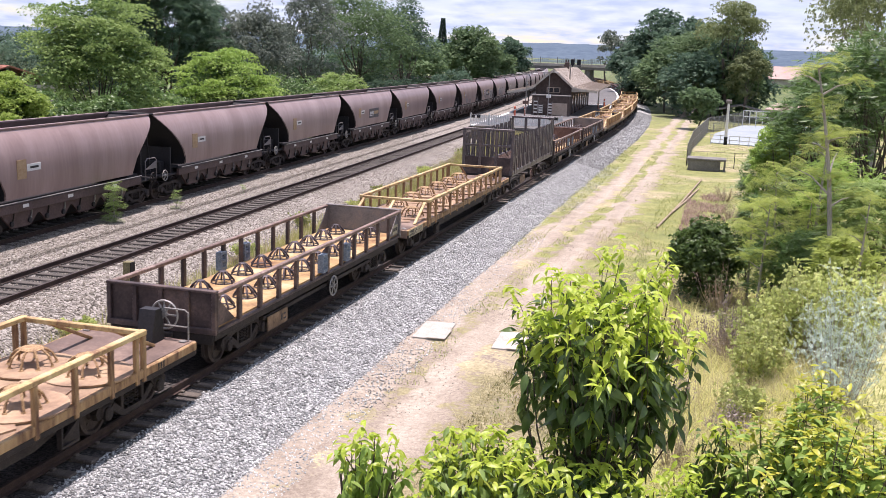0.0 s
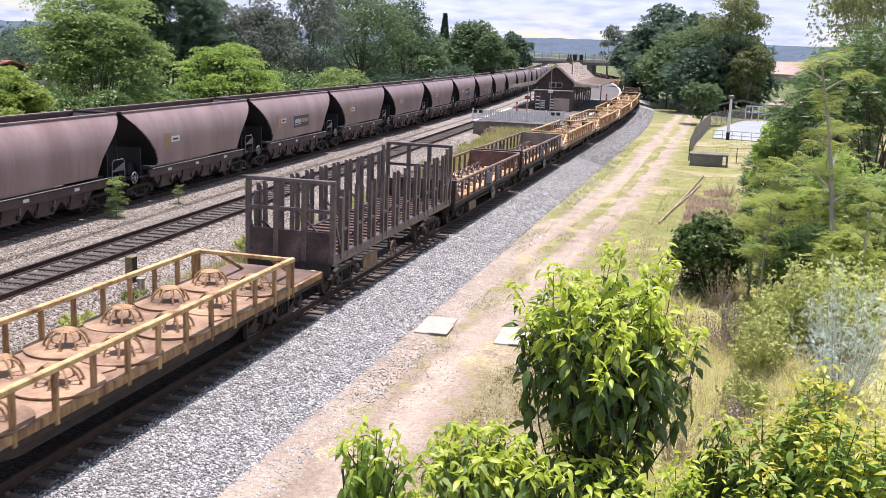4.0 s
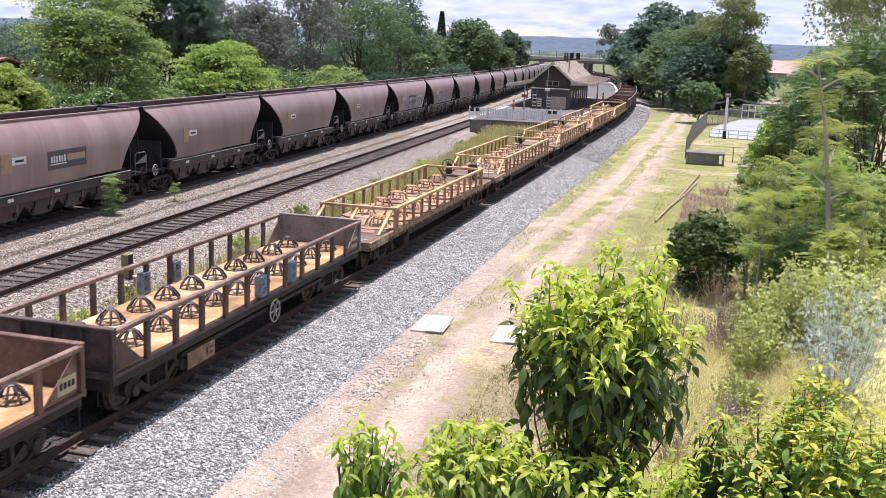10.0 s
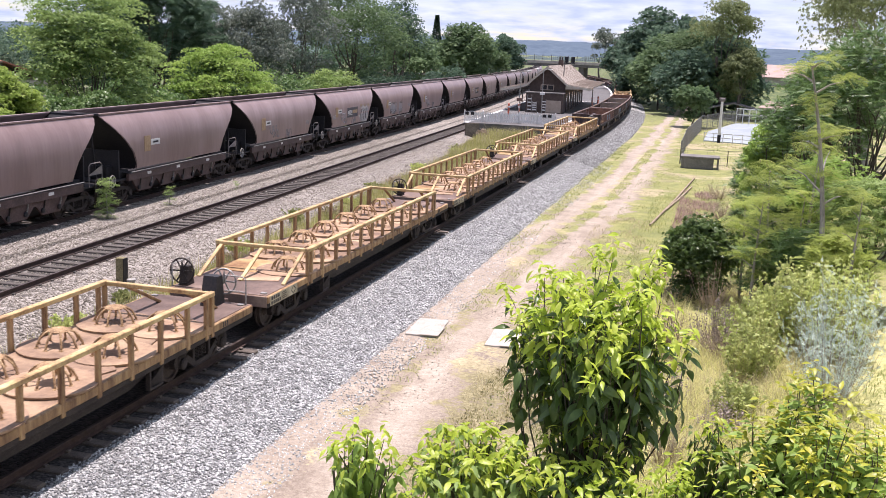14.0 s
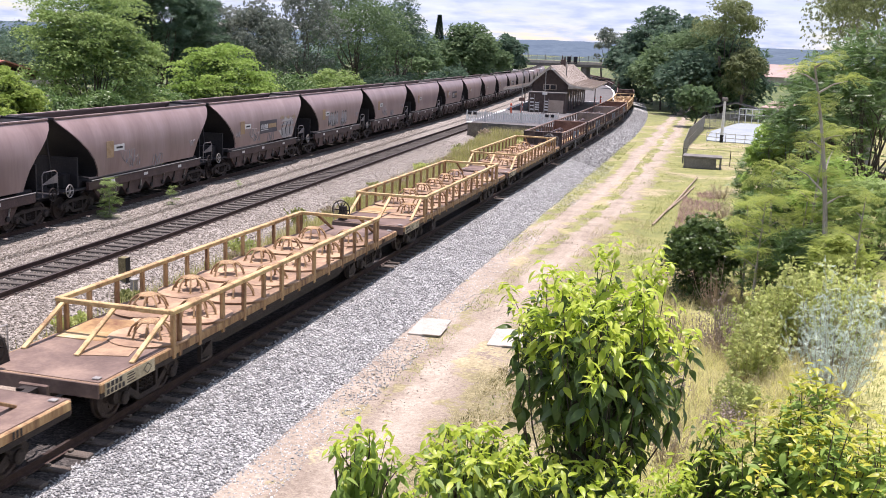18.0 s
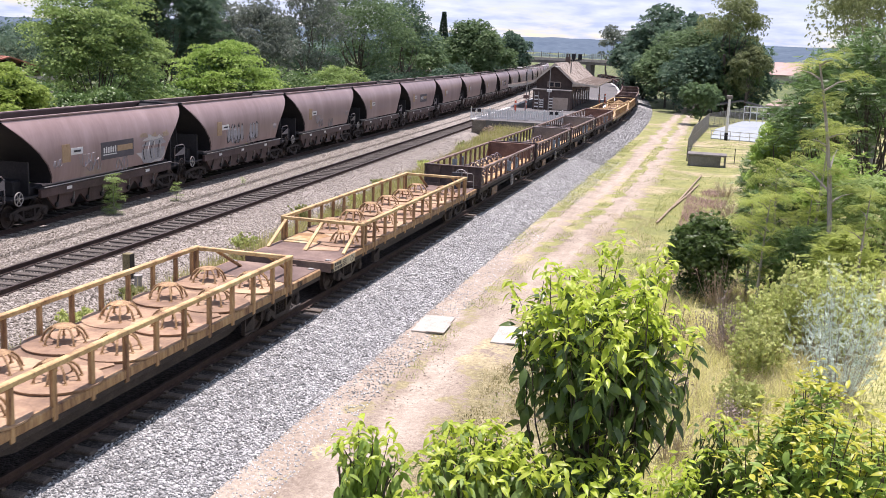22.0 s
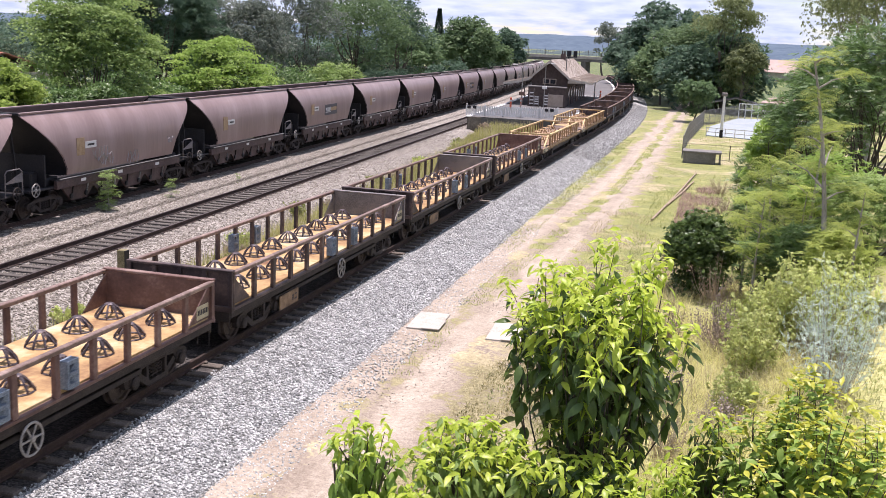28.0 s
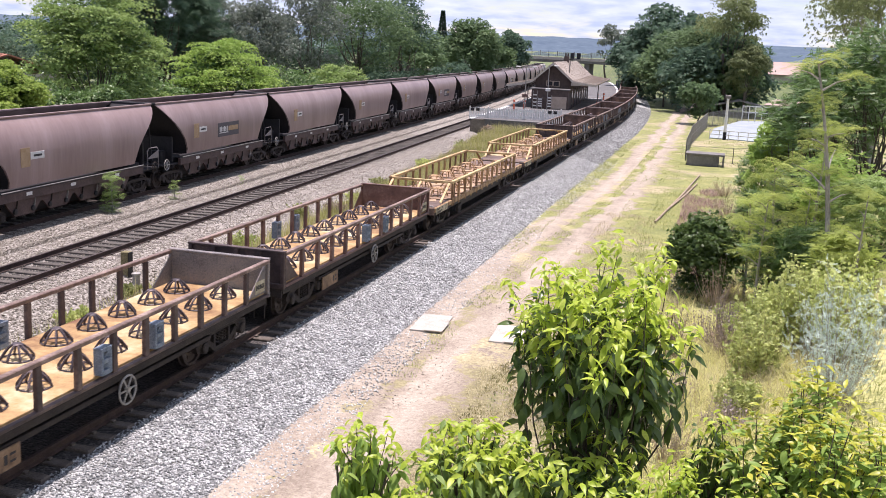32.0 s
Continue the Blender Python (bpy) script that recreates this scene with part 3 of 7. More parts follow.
    green = mix(math_("MULTIPLY", step(wide, 0.48, 0.66), math_("SUBTRACT", 1.0, math_("MAXIMUM", distant, bank))), grass, dry)
    base = mix(patchy, dirt, green)
    all_ = mix(inner, green, base)
    l.new(all_, bs.inputs["Base Color"])
    bp = n.new("ShaderNodeBump")
    bp.inputs["Strength"].default_value, bp.inputs["Distance"].default_value = 0.7, 0.05
    l.new(fine, bp.inputs["Height"]); l.new(bp.outputs[0], bs.inputs["Normal"])
    bs.inputs["Roughness"].default_value = 0.95
    return m


def make_ground():
    xs = sorted({*np.arange(-40, 30, 0.8).round(2), *np.arange(-140, 140, 12.0), *(-3500, -1800, -900, -450, -250, 250, 450, 900, 1800, 3500)})
    ys = sorted({*np.arange(-6, 70, 0.8).round(2), *np.arange(70, 330, 5.0), *(-3000, -800, -200, -80, -30, -15, 380, 450, 600, 900, 1500, 2600, 4000)})
    nx = len(xs)
    v = np.array([(x, y, ground_z(x, y)) for y in ys for x in xs])
    i = np.arange(nx - 1)[None, :] + nx * np.arange(len(ys) - 1)[:, None]
    f = np.stack([i, i + 1, i + 1 + nx, i + nx], -1).reshape(-1, 4)
    tagged(new("ground", array_mesh("ground", v, f, ground_material(), True)), "dry soil and rough green-yellow grass beside the railway", "ground", kind="structure")


make_ground()


# ---------------------------------------------------------------- tracks
def make_track(name, line, ballast_section, ballast_mat, sleeper_mat, s0, s1, sl0, sl1, label, oil_shade=0.62):
    root = thing(name, label, "railway track", kind="structure")
    ss = [s0 + (s1 - s0) * k / 70 for k in range(71)]
    part("ballast", sweep(line, ss, ballast_section), ballast_mat, root)
    # dark strip for oil; on the near track widened to deepen the train's shade
    part("four_foot", sweep(line, ss, [(-oil_shade - 0.03, -0.3), (-oil_shade, -0.231), (oil_shade, -0.231), (oil_shade + 0.03, -0.3)]), BED_DARK, root, "stones between the rails, darkened by oil and painted shade")
    if oil_shade > 1:
        part("oily_fill", sweep(line, ss, [(-0.665, -0.3), (-0.66, -0.156), (0.66, -0.156), (0.665, -0.3)]), BED_DARK, root, "oily stones filling the space between the rails, blackened with painted shade")
    for side in (-1, 1):
        o = side * 0.755
        prof = [(-0.07, -0.17), (0.07, -0.17), (0.07, -0.155), (0.012, -0.135), (0.012, -0.05), (0.036, -0.04), (0.036, -0.006), (-0.036, -0.006), (-0.036, -0.04), (-0.012, -0.05), (-0.012, -0.135), (-0.07, -0.155)]
        rail = part("rail", sweep(line, ss, [(o + a, b) for a, b in prof]), RUST_RAIL, root, "rusty steel rail with a worn head")
        head = [(o - 0.034, -0.0055), (o + 0.034, -0.0055), (o + 0.028, 0.0), (o - 0.028, 0.0)]
        part("rail_head", sweep(line, ss, head), RAIL_HEAD, rail)
    sl = Shape().box(-1.27, 1.27, -0.115, 0.115, -0.40, -0.172, 0.02)
    for side in (-1, 1):
        for q in (-0.12, 0.12):
            sl.box(side * 0.755 + q - 0.035, side * 0.755 + q + 0.035, -0.05, 0.05, -0.172, -0.125, 0.01)
    me = sl.mesh("sleeper", sleeper_mat)
    s, k = sl0, 0
    while s < sl1:
        x, y, a = line(s + 0.02 * math.sin(k * 7.1))
        part("sleeper", me, sleeper_mat, root, at=pose(x, y, 0.008 * math.sin(k * 3.7), 0, 0, a + 0.5 * math.sin(k * 5.3)))
        s += 0.62
        k += 1
    return root


make_track("near_track", near_line, [(-2.6, -0.70), (-1.75, -0.235), (1.75, -0.235), (3.55, -0.70)], BALLAST, SLEEPER, -60, 330, 9, 120, "single curved railway track on fresh grey crushed-stone ballast", 1.3)
make_track("mid_track", mid_line, [(-2.5, -0.66), (-2.1, -0.178), (-0.70, -0.178), (-0.66, -0.236), (0.66, -0.236), (0.70, -0.178), (2.0, -0.178), (3.3, -0.72)], BALLAST_OLD, SLEEPER_WOOD, -40, 420, 18, 125, "empty railway track with rusty rails on pinkish-grey ballast")
make_track("coal_track", coal_line, [(-3.6, -0.70), (-2.2, -0.178), (-0.70, -0.178), (-0.66, -0.236), (0.66, -0.236), (0.70, -0.178), (2.7, -0.178), (2.95, -0.68)], BALLAST_OLD, SLEEPER_WOOD, -40, 420, 20, 120, "railway track under the coal hopper train, on weathered ballast")


def scatter_stones(name, line, o0, o1, s0, s1, count, size, material, height, label):
    rng = np.random.default_rng(7)
    base = np.array([(1, 0, 0), (-1, 0, 0), (0, 1, 0), (0, -1, 0), (0, 0, 1), (0, 0, -1)], dtype=float)
    tri = np.array([(0, 2, 4), (2, 1, 4), (1, 3, 4), (3, 0, 4), (2, 0, 5), (1, 2, 5), (3, 1, 5), (0, 3, 5)])
    # denser towards the camera's end
    s = s0 + (s1 - s0) * rng.random(count) ** 1.6
    o = o0 + (o1 - o0) * rng.random(count)
    pts = np.array([line(a, b)[:2] for a, b in zip(s, o)])
    z = np.array([height(b) for b in o])
    r = size * (0.55 + 0.75 * rng.random(count) ** 1.5)
    v = base[None] * (0.6 + 0.7 * rng.random((count, 6, 1))) * r[:, None, None] * np.array([1, 1, 0.7])
    ang, tilt = rng.random(count) * 6.283, rng.random(count) * 1.2
    ca, sa, ct, st = np.cos(ang), np.sin(ang), np.cos(tilt), np.sin(tilt)
    y2, z2 = v[..., 1] * ct[:, None] - v[..., 2] * st[:, None], v[..., 1] * st[:, None] + v[..., 2] * ct[:, None]
    x3, y3 = v[..., 0] * ca[:, None] - y2 * sa[:, None], v[..., 0] * sa[:, None] + y2 * ca[:, None]
    v = np.stack([x3 + pts[:, :1], y3 + pts[:, 1:], z2 + z[:, None] + 0.2 * r[:, None]], -1)
    f = (tri[None] + 6 * np.arange(count)[:, None, None]).reshape(-1, 3)
    tagged(new(name, array_mesh(name, v.reshape(-1, 3), f, material)), label, "ballast", kind="stuff")


def near_shoulder(o):
    return -0.235 if o < 1.75 else -0.235 - 0.258 * (o - 1.75)


scatter_stones("ballast_stones", near_line, 1.2, 3.7, 9, 75, 44000, 0.034, STONE, near_shoulder, "loose grey crushed stones of the near track's ballast")
scatter_stones("far_ballast_stones", near_line, 0.9, 3.7, 72, 150, 12000, 0.05, STONE, near_shoulder, "crushed stones of the near track's ballast, farther on")
scatter_stones("bed_stones", mid_line, -0.62, 0.62, 18, 85, 5200, 0.034, STONE_OLD, lambda o: -0.232, "pale stones lying between the rails")
scatter_stones("far_side_stones", coal_line, 1.0, 2.9, 22, 90, 9000, 0.036, STONE_OLD, lambda o: -0.178, "loose stones beside the coal train")
scatter_stones("track_pebbles", near_line, 3.6, 9.0, 9, 48, 9000, 0.018, STONE_OLD, lambda o: -0.69, "small stones scattered over the dirt track")
scatter_stones("strayed_stones", near_line, 3.45, 4.5, 9, 75, 8000, 0.030, STONE, lambda o: -0.69, "stones strayed from the ballast onto the dirt")
scatter_stones("old_ballast_stones", mid_line, 0.9, 3.2, 17, 80, 12000, 0.036, STONE_OLD, lambda o: -0.178 if o < 2 else -0.178 - 0.41 * (o - 2), "loose pinkish-grey stones beside the empty track")
scatter_stones("gravel_stones", mid_line, -2.6, -0.9, 22, 80, 9000, 0.036, STONE_OLD, lambda o: -0.178, "loose stones between the empty track and the coal train")

# ---------------------------------------------------------------- running gear
WHEEL_R = 0.43


def wheelset_shape():
    sh = Shape()
    for s in (-1, 1):
        sh.lathe([(0.10, s * 0.66), (0.34, s * 0.69), (0.36, s * 0.675), (0.455, s * 0.675), (0.455, s * 0.705), (WHEEL_R, s * 0.715), (WHEEL_R - 0.006, s * 0.80), (0.36, s * 0.80), (0.34, s * 0.755), (0.16, s * 0.745), (0.12, s * 0.80), (0.10, s * 0.82)], 24, (0, 0, 0), "x")
        for k in range(3):
            a = k * 2.094
            sh.lathe([(0.035, s * 0.745), (0.035, s * 0.765)], 6, (0, 0.24 * math.cos(a), 0.24 * math.sin(a)), "x")
    sh.lathe([(0.075, -1.05), (0.075, 1.05)], 10, (0, 0, 0), "x")
    return sh


WHEELSET = wheelset_shape().mesh("wheelset", WHEEL, True)


def bogie_mesh():
    sh = Shape()
    for s in (-1, 1):
        x0, x1 = s * 0.93, s * 1.06
        # cast side frame: top chord, drop centre, pedestals
        sh.prism([(-1.18, 0.50), (-1.10, 0.62), (-0.55, 0.74), (0.55, 0.74), (1.10, 0.62), (1.18, 0.50), (1.12, 0.36), (0.80, 0.40), (0.62, 0.60), (0.36, 0.62), (-0.36, 0.62), (-0.62, 0.60), (-0.80, 0.40), (-1.12, 0.36)], x0, x1, "x")
        sh.prism([(-0.72, 0.46), (-0.34, 0.20), (0.34, 0.20), (0.72, 0.46), (0.62, 0.55), (0.26, 0.30), (-0.26, 0.30), (-0.62, 0.55)], x0, x1, "x")
        for q in (-0.34, 0.34):
            sh.box(x0, x1, q - 0.045, q + 0.045, 0.28, 0.64, 0.01)
        for q in (-0.16, 0.0, 0.16):
            pts = [(s * 1.0 + 0.055 * math.cos(a * 1.05), q + 0.055 * math.sin(a * 1.05), 0.31 + 0.27 * a / 24) for a in range(25)]
            sh.tube(pts, 0.016, 5)
        for q in (-0.875, 0.875):
            sh.lathe([(0.13, s * 1.02), (0.13, s * 1.13), (0.09, s * 1.15)], 10, (0, q, WHEEL_R), "x")
            sh.box(s * 0.92, s * 1.09, q - 0.15, q + 0.15, 0.38, 0.60, 0.03)
    sh.box(-0.95, 0.95, -0.2, 0.2, 0.38, 0.70, 0.03)
    for q in (-0.36, 0.36):
        sh.beam((-0.85, q, 0.36), (0.85, q, 0.36), 0.08, 0.1, 0.01)
    sh.lathe([(0.26, 0.70), (0.26, 0.80)], 14)
    return sh.mesh("bogie", UNDER)


BOGIE = bogie_mesh()


def add_bogie(root, y, train):
    b = part("bogie", BOGIE, UNDER, root, "dark cast-steel bogie", at=pose(0, y, 0))
    for q in (-0.875, 0.875):
        part("wheelset", WHEELSET, WHEEL, b, at=pose(0, q, WHEEL_R))
    return b


def hand_wheel(root, x, y, z, r, axis, material, name="handbrake_wheel"):
    sh = Shape().torus((0, 0, 0), r, 0.022, axis, 20, 5)
    for k in range(6):
        a = k * math.pi / 3
        e = (0, r * math.cos(a), r * math.sin(a)) if axis == "x" else (r * math.cos(a), 0, r * math.sin(a))
        sh.beam((0, 0, 0), e, 0.022, 0.03)
    sh.lathe([(0.05, -0.04), (0.05, 0.04)], 8, (0, 0, 0), axis)
    sh.knit()
    return part(name, sh, material, root, "spoked handbrake wheel", at=pose(x, y, z))


def coupler(root, y0, y1):
    s = 1 if y1 > y0 else -1
    sh = Shape().box(-0.11, 0.11, y0, y1 - s * 0.22, 0.62, 0.86, 0.02)
    sh.prism([(-0.14, y1 - s * 0.26), (0.16, y1 - s * 0.26), (0.18, y1), (0.02, y1 + s * 0.03), (0.0, y1 - s * 0.12), (-0.16, y1 - s * 0.08)], 0.58, 0.90, "z")
    part("coupler", sh, UNDER, root)
    hs = Shape()
    hs.tube([(0.38, y0 + s * 0.02, 0.72), (0.40, y0 + s * 0.22, 0.50), (0.36, y0 + s * 0.36, 0.36), (0.30, y1, 0.40)], 0.022, 6)
    part("air_hose", hs, HOP_DARK, root)


# ---------------------------------------------------------------- open wagon with low walls
HALF = 1.33


def cage_mesh():
    sh = Shape()
    sh.torus((0, 0, 0.015), 0.285, 0.018, "z", 16, 4)
    sh.lathe([(0.02, 0.255), (0.095, 0.265), (0.11, 0.285), (0.08, 0.305), (0.02, 0.31)], 8)
    for k in range(8):
        a = k * math.pi / 4
        c, s = math.cos(a), math.sin(a)
        sh.tube([(0.29 * c, 0.29 * s, 0.0), (0.285 * c, 0.285 * s, 0.055), (0.19 * c, 0.19 * s, 0.19), (0.09 * c, 0.09 * s, 0.275)], [0.025, 0.025, 0.024, 0.022], 5)
    return sh.knit().mesh("cage", CAGE)


CAGE_MESH = cage_mesh()


def open_wagon(rail_mat, wall_mat, label, side_plate=PLATE_BROWN):
    h = 6.4
    root = thing("open_wagon", label, "freight wagon", "wagons of the mixed freight train")
    fl = part("floor", Shape().box(-1.24, 1.24, -h + 0.08, h - 0.08, 1.02, 1.10, 0.01), FLOOR_RUST, root, "ochre rust-stained floor")
    und = Shape().box(-0.18, 0.18, -h, h, 0.70, 1.02, 0.02)
    for k in range(9):
        y = -h + 0.8 + k * (2 * h - 1.6) / 8
        und.box(-1.2, 1.2, y - 0.05, y + 0.05, 0.86, 1.02)
    part("underframe", und, UNDER, root)
    for s in (-1, 1):
        part("side_sill", Shape().box(s * 1.16, s * 1.34, -h, h, 0.985, 1.05, 0.01), rail_mat, root, "worn steel side sill")
        part("sill_web", Shape().box(s * 1.18, s * 1.27, -h, h, 0.80, 0.983, 0.01), UNDER, root, "dark web below the side sill")
        part("lower_beam", Shape().box(s * 1.0, s * 1.18, -h + 2.6, h - 2.6, 0.60, 0.70, 0.01), UNDER, root)
        part("top_rail", Shape().box(s * 1.24, s * 1.36, -h + 0.02, h - 0.02, 1.80, 1.89, 0.015), RAIL_SUNLIT, root, "dusty steel top rail, painted paler for sunlight")
        pm = Shape().box(s * 1.25, s * 1.34, -0.07, 0.07, 1.052, 1.80, 0.012).mesh("side_post", rail_mat)
        for k in range(11):
            part("side_post", pm, rail_mat, root, at=pose(0, h - 1.15 - 1.055 * k, 0))
        for k, y in enumerate((-0.35, 1.4) if s > 0 else (-1.2, 0.2)):
            bx = Shape()
            xa, xb = s * 1.20, s * 1.38
            bx.box(xa, xb, y - 0.16, y - 0.10, 1.12, 1.62, 0.01).box(xa, xb, y + 0.10, y + 0.16, 1.12, 1.62, 0.01)
            bx.box(xa, xb, y - 0.10, y + 0.10, 1.55, 1.62).box(xa, xb, y - 0.10, y + 0.10, 1.12, 1.21).box(xa, xb, y - 0.10, y + 0.10, 1.34, 1.41)
            bx.knit()
            part("stake_pocket", bx, BLUE_PAINT, root, "pale blue steel bracket")
    for e, wm in ((-1, BROWN_STEEL if wall_mat is not BROWN_STEEL else wall_mat), (1, wall_mat)):
        y = e * h
        part("end_wall", Shape().box(-HALF, HALF, y, y - e * 0.06, 1.03, 1.86, 0.01), wm, root, "plain steel end wall")
        rb = Shape()
        for k in range(5):
            x = -HALF + 0.06 + k * (2 * HALF - 0.12) / 4
            rb.box(x - 0.05, x + 0.05, y, y + e * 0.07, 1.03, 1.86, 0.01)
        rb.box(-HALF, HALF, y - e * 0.07, y + e * 0.08, 1.86, 1.92, 0.012)
        rb.box(-HALF, HALF, y, y + e * 0.08, 0.95, 1.08, 0.012)
        part("end_frame", rb, BROWN_STEEL if e < 0 else wm, root)
        for s in (-1, 1):
            g = Shape().prism([(y - e * 0.06, 1.10), (y - e * 0.95, 1.10), (y - e * 0.06, 1.80)], s * 1.26, s * 1.235, "x")
            part("gusset", g, wm, root)
        sh = Shape().box(-1.25, 1.25, y, y + e * 0.05, 0.72, 1.0, 0.01).box(-0.3, 0.3, y, y + e * 0.12, 0.58, 0.92, 0.02)
        part("headstock", sh, UNDER, root)
        coupler(root, y, e * 6.86)
        for s in (-1, 1):
            st = Shape().tube([(s * 1.22, y, 0.80), (s * 1.22, y, 0.42), (s * 0.95, y, 0.42), (s * 0.95, y, 0.80)], 0.014, 5)
            part("step", st, UNDER, root)
        add_bogie(root, e * 4.55, "freight")
    part("corner_plate", Shape().box(1.262, 1.27, h - 0.62, h - 0.12, 1.14, 1.44, 0.003), AGED_CREAM, root, "small pale number plate")
    for k in range(4):
        part("corner_plate_bar", Shape().box(1.271, 1.274, h - 0.58 + 0.11 * k, h - 0.50 + 0.11 * k, 1.24, 1.35), HOP_DARK, root)
    rng = random.Random(3)
    for k in range(10):
        for x in (-0.60, 0.60):
            part("cage", CAGE_MESH, CAGE, fl, at=pose(x + rng.uniform(-0.02, 0.02), h - 0.92 - 1.135 * k, 1.10, 0, 0, rng.uniform(0, 40)))
    part("side_plate", Shape().box(1.19, 1.23, -h + 2.75, -h + 3.9, 0.30, 0.66, 0.01), side_plate, root, "stained brown data plate")
    marks = Shape().box(1.231, 1.234, -h + 3.5, -h + 3.58, 0.40, 0.56).box(1.231, 1.234, -h + 3.64, -h + 3.78, 0.40, 0.44).box(1.231, 1.234, -h + 3.64, -h + 3.78, 0.52, 0.56)
    part("plate_marks", marks, HOP_DARK, root)
    hand_wheel(root, 1.36, 0.3, 0.62, 0.27, "x", PALE_STEEL)
    part("brake_lever", Shape().beam((1.30, 0.3, 0.62), (0.4, 0.3, 0.62), 0.05, 0.05).beam((1.22, 0.3, 0.62), (1.22, 0.15, 0.98), 0.05, 0.05), UNDER, root)
    part("brake_cylinder", Shape().lathe([(0.05, -0.35), (0.19, -0.33), (0.19, 0.25), (0.06, 0.3)], 12, (0.55, -1.0, 0.58), "y"), UNDER, root)
    part("air_tank", Shape().lathe([(0.08, -0.6), (0.2, -0.55), (0.2, 0.55), (0.08, 0.6)], 12, (-0.55, 0.6, 0.58), "y"), UNDER, root)
    return root


# ---------------------------------------------------------------- yellow railed flat wagon
def crown_mesh():
    sh = Shape()
    sh.lathe([(0.03, 0.295), (0.20, 0.30), (0.225, 0.32), (0.17, 0.345), (0.03, 0.36)], 14)
    for k in range(9):
        a = k * math.pi * 2 / 9 + 0.2
        c, s = math.cos(a), math.sin(a)
        sh.tube([(0.43 * c, 0.43 * s, 0.0), (0.425 * c, 0.425 * s, 0.06), (0.36 * c, 0.36 * s, 0.20), (0.27 * c, 0.27 * s, 0.285), (0.19 * c, 0.19 * s, 0.325)], [0.026, 0.024, 0.024, 0.024, 0.024], 5)
        sh.lathe([(0.055, 0.0), (0.04, 0.028)], 6, (0.43 * c, 0.43 * s, 0.0))
    return sh.knit().mesh("crown", CROWN_STEEL)


CROWN_MESH = crown_mesh()
DISC_MESH = Shape().lathe([(0.80, 0.0), (0.82, 0.045), (0.79, 0.052)], 26).mesh("base_disc", FLOOR_GREY)
PATCH_MESH = Shape().prism([(-0.55, -0.5), (0.5, -0.52), (0.56, 0.3), (0.2, 0.52), (-0.5, 0.45)], 0.0, 0.03, "z").mesh("deck_sheet", FLOOR_GREY)


OCHRE_SHEET = Shape().prism([(-0.58, -0.75), (0.5, -0.8), (0.6, 0.5), (0.3, 0.8), (-0.55, 0.72)], 0.0, 0.03, "z").mesh("deck_sheet", FLOOR_RUST)


